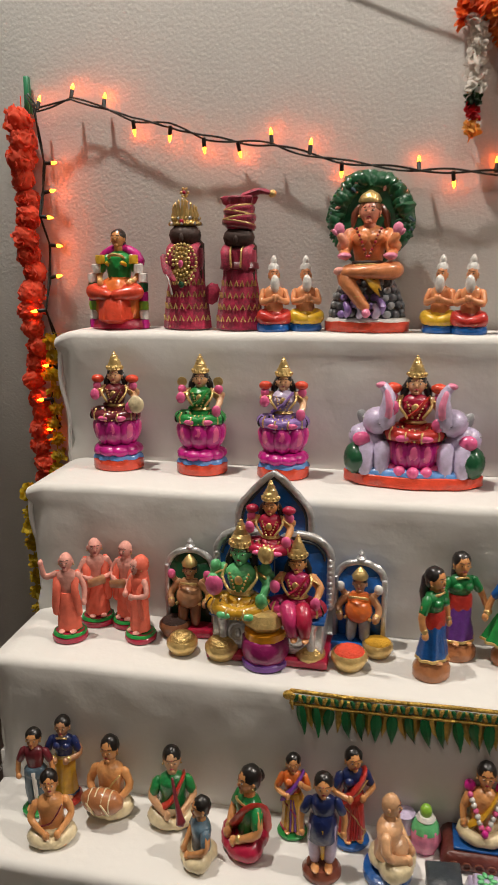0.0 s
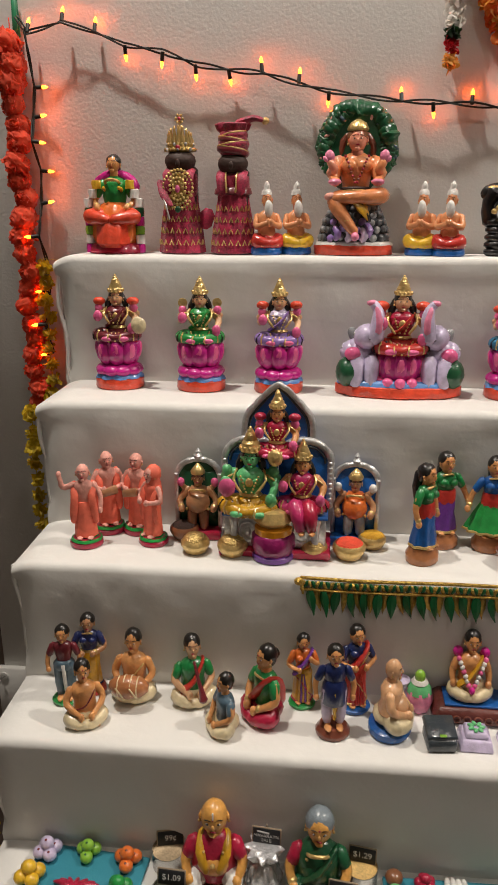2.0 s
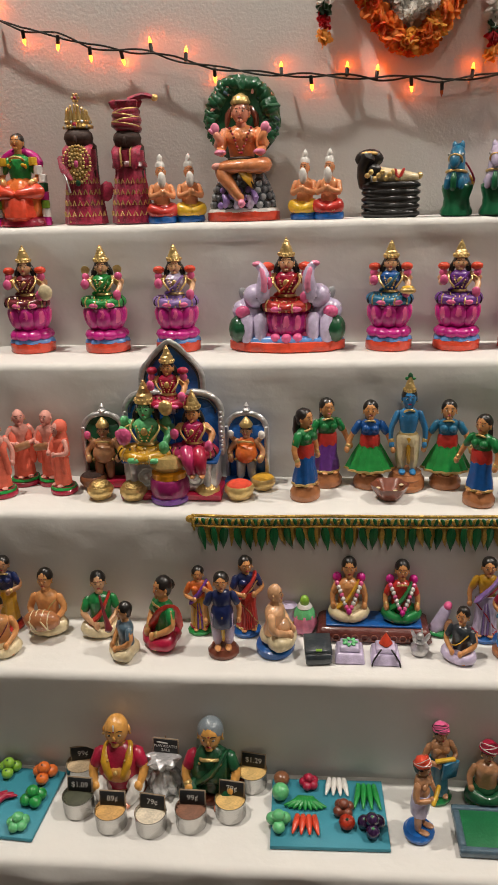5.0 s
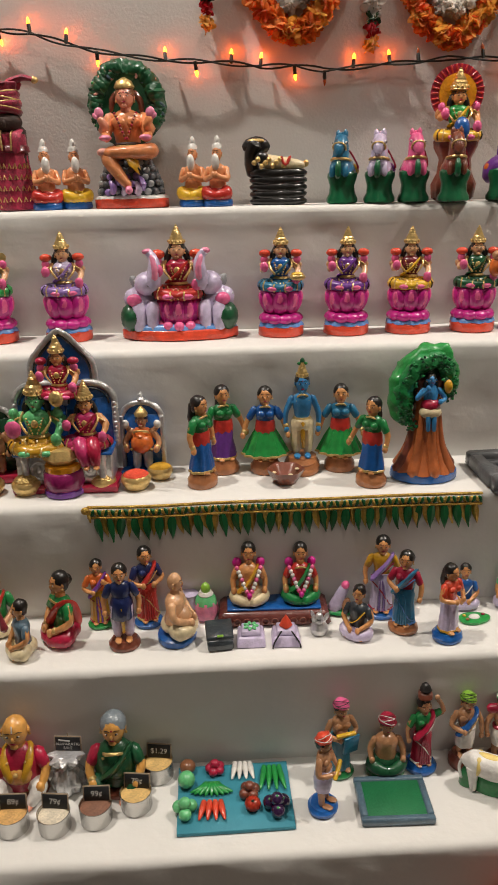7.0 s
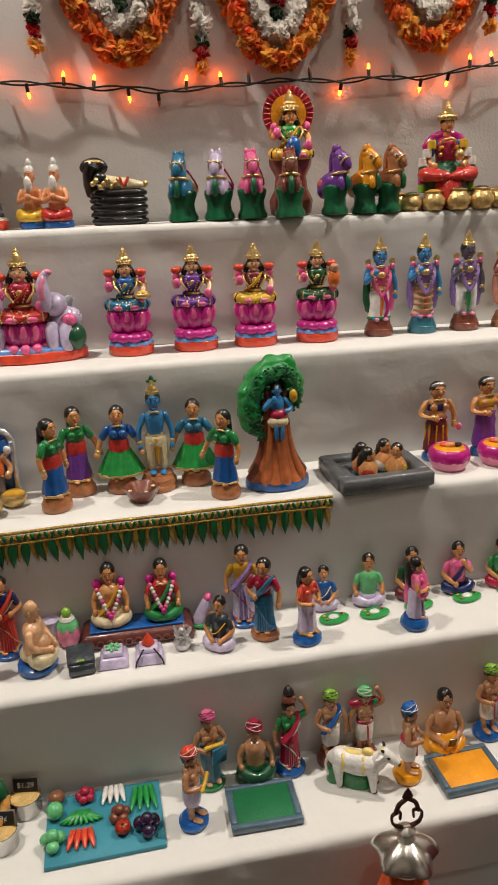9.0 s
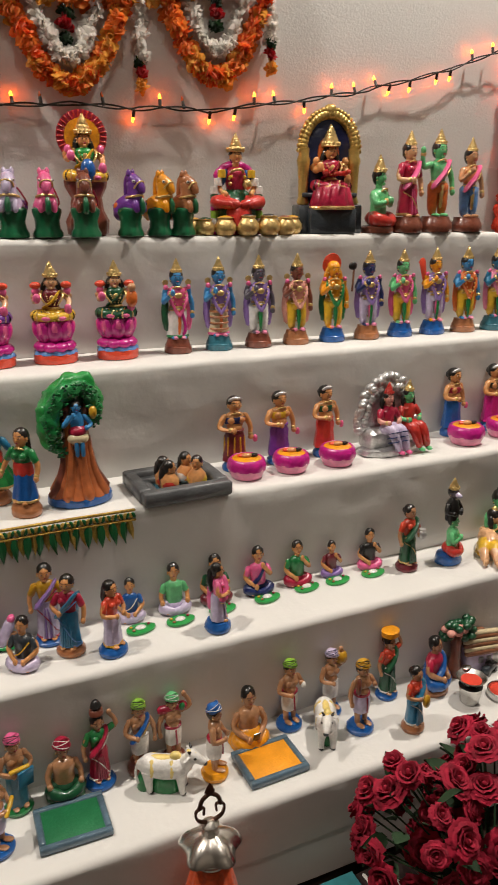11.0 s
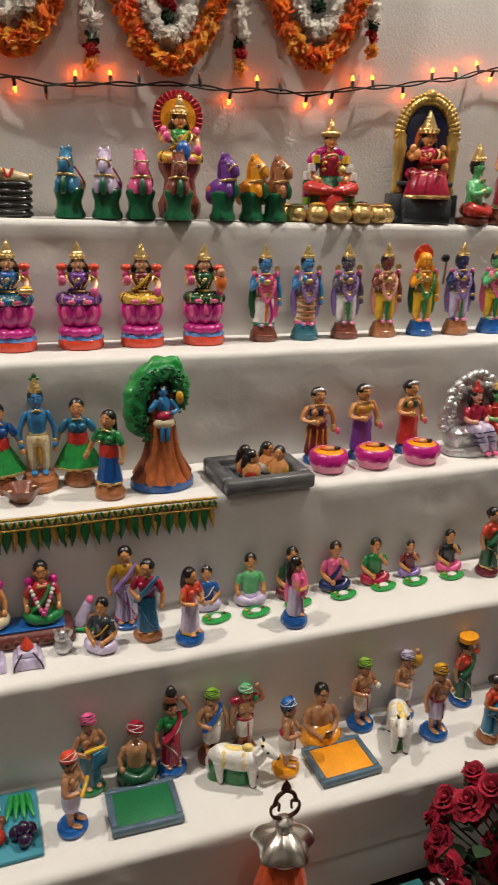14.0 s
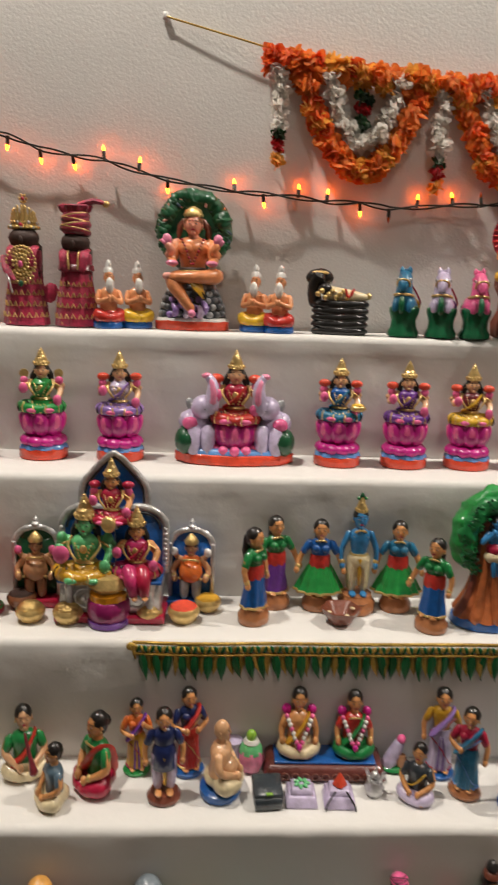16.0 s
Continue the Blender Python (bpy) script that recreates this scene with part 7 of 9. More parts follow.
def vendor(h, woman):
    f = Fig()
    f.lathe([(0.26, 0), (0.27, 0.02), (0.25, 0.05)], "clay", sy=0.8)
    skin = "golden"
    top = "dark_green" if woman else "crimson"
    f.ball((0, 0.03, 0.2), (0.24, 0.19, 0.2), "dark_green" if woman else "golden")
    f.lathe([(0.2, 0.12), (0.24, 0.3), (0.2, 0.5), (0.1, 0.6), (0.05, 0.62)], top, sy=0.75)
    f.ball((0, -0.08, 0.32), (0.17, 0.12, 0.14), "dark_green" if woman else "golden")
    for s in (-1, 1):
        f.tube([(s * 0.12, -0.05, 0.14), (s * 0.2, -0.16, 0.2), (s * 0.12, -0.24, 0.06)], [0.1, 0.09, 0.06], "dark_green" if woman else "white", smooth=4)
        f.ball((s * 0.09, -0.27, 0.04), (0.05, 0.06, 0.035), "rosy", seg=10, n=6)
        arm(f, s, (0.19, 0, 0.5), (0.27, -0.08, 0.34), (0.22, -0.2, 0.22), skin, ("crimson" if s < 0 else "dark_green") if woman else "crimson", 0.055, "gold" if woman else None)
    if woman:
        f.tube([(-0.12, -0.13, 0.25), (0.02, -0.17, 0.4), (0.15, -0.05, 0.56)], [0.07, 0.08, 0.06], "dark_green", flat=0.5)
        f.ringed((0, -0.1, 0.52), 0.1, 0.018, "gold", turn=(55, 0, 0))
        f.ringed((0, -0.12, 0.48), 0.11, 0.016, "gold", turn=(70, 0, 0), arc=(170, 370))
        head(f, 0.765, 0.155, skin, "ash", "bun")
    else:
        for s in (-1, 1):
            f.tube([(s * 0.11, 0.02, 0.58), (s * 0.12, -0.14, 0.48), (s * 0.06, -0.2, 0.32)], [0.045, 0.045, 0.03], "mustard", flat=0.6)
        f.ringed((0, -0.14, 0.5), 0.09, 0.012, "gold", turn=(75, 0, 0), arc=(170, 370))
        f.ball((0, -0.22, 0.41), 0.025, "gold", seg=8, n=6)
        head(f, 0.79, 0.165, "golden", "tan", "bald")
        f.tube([(0, -0.135, 0.86), (0, -0.12, 0.92)], 0.008, "white", seg=6)
        for s in (-1, 1):
            f.ball((s * 0.12, 0.01, 0.78), (0.025, 0.03, 0.05), "golden", seg=8, n=6)
    f.v = (np.array(f.v) * h).tolist()
    return f


doll("vendor_doll", "seated clay shopkeeper in red and yellow, bald", vendor(0.185, False), -0.136, 1.135, 5, 4, "shopkeeper pair")
doll("vendor_doll", "seated clay shopkeeper woman in green sari, grey hair", vendor(0.182, True), 0.046, 1.135, 5, 0, "shopkeeper pair")
TIN = mat("steel_tin", (0.62, 0.61, 0.59), 0.25, 1.0, 0, 0.06, 60)
SLATE = mat("chalkboard", (0.012, 0.013, 0.015), 0.6, vary=0.2, scale=60)
FRAME = mat("thin_wood_frame", (0.33, 0.25, 0.17), 0.6, vary=0.2, scale=80)
CHALK = mat("chalk_writing", (0.75, 0.75, 0.72), 0.9, vary=0.1)


def price_board(parent, words, c, w, h, lean, turn, size):
    s = part("price_sign", Fig().box((0, 0, 0), (w, 0.0022, h), FRAME, 0.0006), parent, "small framed chalkboard sign", pose(*c, lean, 0, turn))
    part("slate", Fig().box((0, -0.0013, 0), (w - 0.004, 0.0012, h - 0.004), SLATE, 0.0002), s, "black slate")
    for k, row in enumerate(words):
        cu = bpy.data.curves.new("writing", "FONT")
        cu.body, cu.size, cu.align_x, cu.align_y, cu.extrude = row, size, "CENTER", "CENTER", 0.0001
        cu.materials.append(CHALK)
        t = new("writing", cu)
        t.parent = s
        t.matrix_basis = pose(0, -0.0022, (len(words) - 1) * size * 0.5 - k * size, 90, 0, 0)


TINS = ((-0.226, 1.152, "99\\u00a2", (0.55, 0.42, 0.26), 14), (-0.206, 1.07, "$1.09", (0.07, 0.075, 0.045), -2), (-0.134, 1.041, "89\\u00a2", (0.62, 0.36, 0.12), 0), (-0.057, 1.038, "79\\u00a2", (0.70, 0.62, 0.48), -6),
        (0.016, 1.053, "99\\u00a2", (0.22, 0.10, 0.06), 0), (0.087, 1.08, "79\\u00a2", (0.68, 0.45, 0.16), -6), (0.122, 1.155, "$1.29", (0.70, 0.26, 0.12), -8))
rnd = random.Random(21)
for x, y, price, col, tw in TINS:
    t = holder("grain_tin", pose(x, y, TREAD[5]), "small round steel tin of grain with price sign", "tin", "grain tins")
    part("tin", Fig().lathe([(0.0255, 0), (0.0285, 0.001), (0.0295, 0.003), (0.0295, 0.036), (0.0302, 0.0375), (0.0288, 0.0375), (0.0285, 0.03), (0.004, 0.029)], TIN, seg=32), t)
    GM = mat("grain_%d" % (col[0] * 100 + col[1] * 10), col, 0.7, vary=0.3, scale=300)
    g = Fig().lathe([(0.0284, 0.031), (0.02, 0.0355), (0.001, 0.037)], GM)
    for k in range(110):
        a, r = rnd.uniform(0, 6.28), 0.027 * math.sqrt(rnd.random())
        g.ball((r * math.cos(a), r * math.sin(a), 0.0365 - 0.004 * r / 0.027), (0.0021, 0.0015, 0.0012), GM, turn=(rnd.uniform(-40, 40), 0, rnd.uniform(0, 180)), seg=5, n=3)
    part("grain", g, t, "heaped grain")
    price_board(t, [price.encode().decode("unicode_escape")], (0.002, 0.012, 0.05), 0.05, 0.031, -12, tw, 0.015)
f, rnd = Fig(), random.Random(5)
FOIL = mat("clear_plastic_bag", (0.72, 0.73, 0.75), 0.22, 0.55, 0.5, 0.25, 80, 0.9, 120)
bag = holder("plastic_bag", pose(-0.05, 1.135, TREAD[5]), "tied shiny plastic bag of white goods", "bag")
part("body", Fig().lathe([(0.022, 0), (0.03, 0.006), (0.032, 0.025), (0.022, 0.042), (0.009, 0.05)], FOIL, wave=0.1, waves=9, seg=54), bag)
part("neck", Fig().lathe([(0.009, 0.049), (0.02, 0.06), (0.031, 0.078), (0.029, 0.08)], FOIL, wave=0.22, waves=8, seg=48), bag, "flared crumpled top")
sg = holder("sale_sign", pose(-0.046, 1.145, TREAD[5] + 0.001), "black chalk sale sign on a stick in the bag", "sign")
part("stick", Fig().tube([(0, 0.003, 0.04), (0, 0.003, 0.115)], 0.0012, FRAME, seg=6), sg)
price_board(sg, ["", "NAVARATRI", "SALE"], (0, 0, 0.094), 0.052, 0.033, -6, -4, 0.0085)
part("chalk_mark", Fig().box((-0.006, -0.003, 0.1035), (0.022, 0.0008, 0.003), CHALK, 0.0002, (-6, 6, -4)), sg, "unreadable chalk marks")

G5 = "villagers"
doll("villager_doll", "clay villager with red turban on a blue base", standing(0.172, "tan", None, "lavender", "blue", "hair", "short", ("front", "front"), None, None, "short", None, 0.08, cap="vermilion", stripe="white", base_r=0.18, extra=lambda f: f.tube([(-0.1, -0.18, 0.55), (0.1, -0.16, 0.62)], 0.025, "yellow")), 0.436, 1.06, 5, 60, G5)
doll("villager_doll", "clay villager with pink turban holding a blue board", standing(0.174, "tan", None, "teal", "green", "hair", "short", ("front", "front"), None, None, "skirt", None, 0.07, cap="pink", stripe="black", extra=lambda f: f.box((0.06, -0.17, 0.5), (0.2, 0.03, 0.24), "cyan", 0.02, (10, 0, 10)).box((0.0, -0.16, 0.63), (0.24, 0.05, 0.04), "yellow", 0.015)), 0.48, 1.148, 5, 15, G5)
doll("villager_doll", "clay villager with red turban squatting on green base", seated(0.136, "tan", None, "dark_green", "hair", "short", "knees", "green", cap="crimson", stripe="white"), 0.57, 1.155, 5, 0, G5)


def pot_on_head(f):
    f.lathe([(0.05, 0.96), (0.09, 0.99), (0.085, 1.04), (0.06, 1.06)], "clay")
    f.lathe([(0.05, 1.06), (0.075, 1.09), (0.05, 1.14), (0.02, 1.17)], "black")


doll("villager_doll", "clay woman in red sari with pots on her head", standing(0.170, "tan", "green", "crimson", "blue", "hair", "bun", ("side", "head"), "crimson", "white", base_h=0.1, extra=pot_on_head, base_r=0.19), 0.642, 1.155, 5, 8, G5)
doll("villager_doll", "clay villager with green turban and blue sash", standing(0.172, "tan", None, "white", "clay", "hair", "short", ("front", "side"), "blue", None, "short", None, 0.16, cap="lime", stripe="black"), 0.728, 1.163, 5, 0, G5)
doll("villager_doll", "clay villager with green turban and red bundle", standing(0.167, "tan", None, "white", "clay", "hair", "short", ("side", "head"), None, "crimson", "short", None, 0.1, cap="jade", stripe="white", extra=lambda f: f.tube([(-0.16, 0.02, 0.76), (0.16, 0.0, 0.78)], [0.06, 0.06], "crimson").ball((0.12, -0.05, 0.8), (0.04, 0.03, 0.05), "green")), 0.80, 1.163, 5, 0, G5)
doll("villager_doll", "clay villager with blue turban on yellow base", standing(0.174, "tan", None, "white", "marigold", "hair", "short", ("front", "front"), None, "crimson", "short", None, 0.1, cap="blue", stripe="white", base_r=0.18), 0.865, 1.085, 5, 60, G5)
doll("villager_doll", "clay villager sitting on a heap of yellow grain", seated(0.148, "tan", None, "marigold", "hair", "short", ("lap", "lap"), None, extra=lambda f: f.lathe([(0.33, 0.0), (0.36, 0.05), (0.31, 0.16), (0.2, 0.28), (0.12, 0.33)], "marigold", sy=0.85, wave=0.03, waves=9, seg=36).box((0.02, -0.3, 0.28), (0.12, 0.02, 0.16), "black", 0.01, (20, 0, 0))), 0.967, 1.16, 5, 0, G5)
doll("villager_doll", "clay villager with lime turban on a blue base", standing(0.174, "tan", None, "white", "blue", "hair", "short", ("front", "chest"), None, "crimson", "short", None, 0.1, cap="lime", stripe="black", base_r=0.18, extra=lambda f: f.ball((0.1, -0.17, 0.68), (0.04, 0.04, 0.05), "white")), 1.073, 1.162, 5, 8, G5)
doll("villager_doll", "clay villager with lavender turban and brown bundle", standing(0.170, "tan", None, "white", "blue", "hair", "short", ("front", "head"), None, None, "short", None, 0.1, cap="lavender", stripe="navy", extra=lambda f: f.ball((0.17, 0.0, 0.82), (0.1, 0.08, 0.1), "mustard")), 1.18, 1.175, 5, 8, G5)
doll("villager_doll", "clay villager with yellow turban on a blue base", standing(0.181, "tan", None, "lavender", "blue", "hair", "short", ("side", "chest"), None, "crimson", "short", None, 0.1, cap="mustard", stripe="black", base_r=0.18, extra=lambda f: f.tube([(-0.1, -0.06, 0.76), (-0.12, -0.08, 0.6)], 0.03, "clay")), 1.216, 1.09, 5, 8, G5)
doll("villager_doll", "clay woman in green sari with yellow basket on head", standing(0.168, "tan", "vermilion", "dark_green", "blue", "hair", "bun", ("side", "head"), "dark_green", "white", base_h=0.09, extra=lambda f: f.lathe([(0.1, 0.97), (0.15, 0.99), (0.15, 1.06), (0.08, 1.07)], "marigold", sy=0.8)), 1.337, 1.175, 5, 14, G5)
doll("villager_doll", "clay woman in blue sari seated on orange base", seated(0.152, "tan", "crimson", "blue", "hair", "short", "lap", "terracotta", sari="blue", trim="sky"), 1.455, 1.148, 5, 30, G5)
doll("villager_doll", "clay woman in blue sari holding a yellow bundle", standing(0.164, "tan", "vermilion", "cyan", "terracotta", "hair", "bun", ("front", "front"), "cyan", "white", base_h=0.1, extra=lambda f: f.ball((0.05, -0.17, 0.5), (0.07, 0.05, 0.1), "mustard")), 1.327, 1.046, 5, 16, G5)
for x, y, key, turn, words in ((0.569, 1.064, "green", 0, "green"), (0.982, 1.067, "marigold", 3, "yellow")):
    p = holder("field_tray", pose(x, y, TREAD[5], 0, 0, turn), "flat " + words + " clay field with grey raised border", "tray", "field trays")
    FIELD = mat("field_" + key, (0.008, 0.15, 0.05) if key == "green" else PAINT[key], 0.6, vary=0.12, scale=40, bump=0.3, bump_scale=200)
    part("ground", Fig().box((0, 0, 0.008), (0.118, 0.092, 0.012), FIELD, 0.002), p)
    for c, s in (((0, 0.047, 0.0085), (0.134, 0.013, 0.017)), ((0, -0.047, 0.0085), (0.134, 0.013, 0.017)), ((0.0605, 0, 0.0085), (0.013, 0.081, 0.017)), ((-0.0605, 0, 0.0085), (0.013, 0.081, 0.017))):
        part("border", Fig().box(c, s, "steel", 0.004), p, "grey raised border")


def cow(s, patch, ground):
    f = Fig()
    f.tube([(-0.5, 0, 0.58), (-0.38, 0, 0.58), (-0.05, 0, 0.55), (0.24, 0, 0.58), (0.36, 0, 0.6)], [0.17, 0.23, 0.25, 0.24, 0.17], "white", seg=18, smooth=4)
    f.ball((0.16, 0, 0.82), (0.12, 0.09, 0.1), patch)
    f.ball((-0.12, 0, 0.735), (0.4, 0.1, 0.085), patch)
    for x in (-0.3, 0.1):
        f.tube([(x, -0.12, 0.76), (x + 0.02, -0.225, 0.62), (x, -0.235, 0.48)], [0.05, 0.045, 0.02], patch, flat=0.5)
        f.tube([(x, 0.12, 0.76), (x + 0.02, 0.225, 0.62), (x, 0.235, 0.48)], [0.05, 0.045, 0.02], patch, flat=0.5)
    f.tube([(0.28, 0, 0.6), (0.42, -0.02, 0.76), (0.5, -0.04, 0.86)], [0.19, 0.15, 0.12], "white", seg=14)
    f.tube([(0.47, -0.04, 0.9), (0.6, -0.07, 0.85), (0.74, -0.1, 0.78)], [0.135, 0.11, 0.07], "white", seg=14)
    f.tube([(0.42, -0.05, 1.0), (0.56, -0.07, 0.965), (0.68, -0.09, 0.885)], [0.04, 0.045, 0.03], patch, flat=0.6)
    f.ball((0.765, -0.105, 0.765), (0.045, 0.06, 0.045), "slate", seg=10, n=6)
    for q in (-1, 1):
        f.tube([(0.46, q * 0.09 - 0.03, 1.0), (0.43, q * 0.13 - 0.03, 1.06)], [0.035, 0.012], "black")
        f.tube([(0.44, q * 0.13 - 0.03, 0.93), (0.37, q * 0.23 - 0.03, 0.9)], [0.045, 0.03], "white", flat=0.5)
        f.ball((0.575, q * 0.105 - 0.065, 0.9), (0.035, 0.02, 0.026), "black", seg=8, n=5)
        for x in (-0.4, 0.26):
            f.tube([(x, q * 0.1, 0.52), (x + 0.02, q * 0.13, 0.25), (x + 0.04, q * 0.13, 0.03)], [0.14, 0.085, 0.06], "white")
            f.ball((x + 0.05, q * 0.13, 0.028), (0.07, 0.06, 0.03), "black", seg=8, n=5)
    f.tube([(-0.6, 0, 0.62), (-0.66, -0.03, 0.4), (-0.6, -0.08, 0.2)], 0.03, "white")
    f.lathe([(0.3, 0), (0.31, 0.02), (0.28, 0.2), (0.2, 0.38), (0.1, 0.44)], ground, pose(-0.07, 0, 0), sy=0.5, seg=24)
    f.lathe([(0.14, 0), (0.15, 0.02), (0.12, 0.3), (0.05, 0.46)], ground, pose(-0.5, 0, 0), sy=0.8, seg=16)
    f.v = (np.array(f.v) * s).tolist()
    return f


plain("cow_doll", cow(0.1, "butter", "green"), pose(0.765, 1.083, TREAD[5], 0, 0, -26), "white and yellow clay cow over a green mound", "doll", "cattle")
plain("cow_doll", cow(0.1, "butter", "green"), pose(1.127, 1.088, TREAD[5], 0, 0, -112), "white and yellow clay calf facing outward", "doll", "cattle")
plain("cow_doll", cow(0.07, "gold", "leaf").lathe([(0.035, 0), (0.037, 0.004), (0.03, 0.012)], "pinkskin", sy=0.6), pose(1.722, 1.168, TREAD[5], 0, 0, 168), "small clay cow with gold cloth on pink base", "doll", "cattle")
hs = holder("clay_hut", pose(1.6, 1.183, TREAD[5], 0, 0, -8), "small clay hut with striped thatch roof", "hut")
part("wall", Fig().box((0.01, 0, 0.03), (0.075, 0.045, 0.06), "lavender", 0.004), hs)
f = Fig()
for k in range(6):
    f.tube([(-0.035, -0.03 + 0.004 * k, 0.062 + 0.0085 * k), (0.01, -0.034 + 0.004 * k, 0.066 + 0.0085 * k), (0.058, -0.03 + 0.004 * k, 0.062 + 0.0085 * k)], 0.0075, "cream" if k % 2 else "brown")
f.box((0.01, 0.004, 0.085), (0.09, 0.05, 0.05), "brown", 0.015, top=0.6)
part("roof", f, hs, "striped brown and cream thatch")
part("window", Fig().box((0.012, -0.0235, 0.034), (0.013, 0.003, 0.017), "grey", 0.001), hs)
part("window", Fig().box((0.034, -0.0235, 0.034), (0.013, 0.003, 0.017), "grey", 0.001), hs)
ht = holder("clay_tree", pose(1.541, 1.175, TREAD[5]), "small clay tree with brown trunk beside the hut", "tree")
part("trunk", Fig().tube([(0, 0, 0), (0, 0, 0.05), (-0.004, 0, 0.11)], [0.02, 0.013, 0.014], "clay", seg=10), ht, "brown trunk")
f, rnd = Fig(), random.Random(3)
for k in range(46):
    f.ball((rnd.uniform(-0.036, 0.04), rnd.uniform(-0.02, 0.02), 0.125 + rnd.uniform(-0.018, 0.022)), (0.012, 0.011, 0.009), "pinkskin" if k % 7 == 0 else "dark_green", seg=7, n=5)
part("crown", f, ht, "clumped green crown")
tr = holder("toy_cart", pose(1.628, 1.146, TREAD[5], 0, 0, 20), "small black clay cart", "cart")
part("body", Fig().box((0, 0, 0.016), (0.05, 0.02, 0.018), "slate", 0.004).box((0.0, 0, 0.026), (0.02, 0.018, 0.008), "black", 0.003), tr)
for x in (-0.016, 0.016):
    part("wheel", Fig().lathe([(0.002, -0.011), (0.007, -0.011), (0.007, 0.011), (0.002, 0.011)], "black", pose(x, 0, 0.007, 90, 0, 0), seg=14), tr)
cp = holder("steel_cup", pose(1.507, 1.073, TREAD[5]), "steel cup with spouted bowl of red powder", "cup")
part("cup", Fig().lathe([(0.02, 0), (0.022, 0.002), (0.028, 0.045), (0.026, 0.045)], TIN, seg=28), cp)
part("band", Fig().lathe([(0.0262, 0.0445), (0.0282, 0.046), (0.0262, 0.0475)], "black", seg=28), cp, "black ring")
part("bowl", Fig().lathe([(0.02, 0.048), (0.034, 0.066), (0.036, 0.068), (0.033, 0.068), (0.018, 0.055)], TIN, seg=32).ball((0.012, 0.034, 0.069), (0.014, 0.01, 0.003), TIN, seg=10, n=5), cp)
part("powder", Fig().ball((0, 0, 0.059), (0.026, 0.026, 0.006), mat("red_powder", (0.72, 0.06, 0.03), 0.9, vary=0.2, scale=200, bump=0.6, bump_scale=400)), cp, "red powder")
pp = holder("powder_dish", pose(1.595, 1.061, TREAD[5]), "round steel dish of red powder", "dish")
part("dish", Fig().lathe([(0.033, 0), (0.036, 0.002), (0.036, 0.016), (0.032, 0.017), (0.03, 0.012)], TIN, seg=32), pp)
part("powder", Fig().ball((0, 0, 0.013), (0.03, 0.03, 0.005), MATS["red_powder"]), pp, "red powder")
f = Fig().tube([(0.03, -0.01, 0.03), (0.065, 0.0, 0.034), (0.1, 0.012, 0.045)], [0.012, 0.02, 0.008], "black").ball((0.02, -0.012, 0.03), (0.015, 0.012, 0.012), "black").tube([(0.012, -0.014, 0.028), (-0.002, -0.016, 0.02)], [0.005, 0.002], "black")
f.tube([(0.055, 0, 0.025), (0.055, 0, 0.002)], 0.006, "black")
plain("crow_doll", f, pose(1.595, 1.061, TREAD[5] - 0.002), "black clay crow pecking at the dish", "doll", "")
w = holder("village_well", pose(1.862, 1.15, TREAD[5], 0, 0, -12), "dark grey clay well with frame on a red base", "well")
part("base_plate", Fig().box((0, 0, 0.008), (0.16, 0.1, 0.016), "vermilion", 0.005), w, "red base")
for c, s in (((-0.062, 0.02, 0.095), (0.026, 0.035, 0.16)), ((0.062, 0.02, 0.095), (0.026, 0.035, 0.16)), ((0, 0.02, 0.168), (0.15, 0.037, 0.026))):
    part("frame_beam", Fig().box(c, s, STONE, 0.006), w)
for k in range(5):
    part("well_ring", Fig().ringed((0, -0.005, 0.024 + 0.013 * k), 0.034, 0.008, STONE, turn=(90, 0, 0)), w)
part("pulley_rope", Fig().tube([(0, 0.01, 0.155), (0, 0.005, 0.1)], 0.0025, "silver", seg=6).lathe([(0.006, 0.085), (0.016, 0.09), (0.018, 0.1), (0.012, 0.1)], "teal"), w, "rope with grey bucket")
g = seated(0.118, "orange", "orange", "purple", "vermilion", "short", "pray")
plain("well_woman_doll", g, pose(1.778, 1.07, TREAD[5], 0, 0, -40), "clay woman in orange and purple at the well", "doll", G5)

# ---- flower garlands ----
def petal_flower(n, r, key, seed, curl=0.5, tall=0.5):
    """A crumpled cloth flower of folded petals."""
    rnd, f = random.Random(seed), Fig()
    for k in range(n):
        a, b = rnd.uniform(0, 360), rnd.uniform(-70, 70)
        ln, w = r * rnd.uniform(0.75, 1.1), r * rnd.uniform(0.28, 0.45)
        vs = [(0, 0, 0), (ln * 0.5, -w, curl * w * 0.6), (ln * 0.55, 0, -0.1 * w), (ln * 0.5, w, curl * w * 0.6), (ln * 0.9, -w * 0.5, curl * w), (ln, 0, curl * w * rnd.uniform(0.2, 1.4)), (ln * 0.9, w * 0.5, curl * w)]
        f.put(vs, [(0, 1, 2), (0, 2, 3), (1, 4, 5, 2), (2, 5, 6, 3)], key, pose(0, 0, 0, rnd.uniform(-30, 30), -b, a))
    return f.ball((0, 0, 0), r * 0.5, key, seg=10, n=7)


def shared(name, fig):
    """A mesh for many pieces."""
    ob = fig.make(name)
    me = ob.data
    bpy.data.objects.remove(ob)
    return me


def piece(name, me, parent, m):
    ob = new(name, me)
    ob.parent = parent
    ob.matrix_basis = m
    return ob


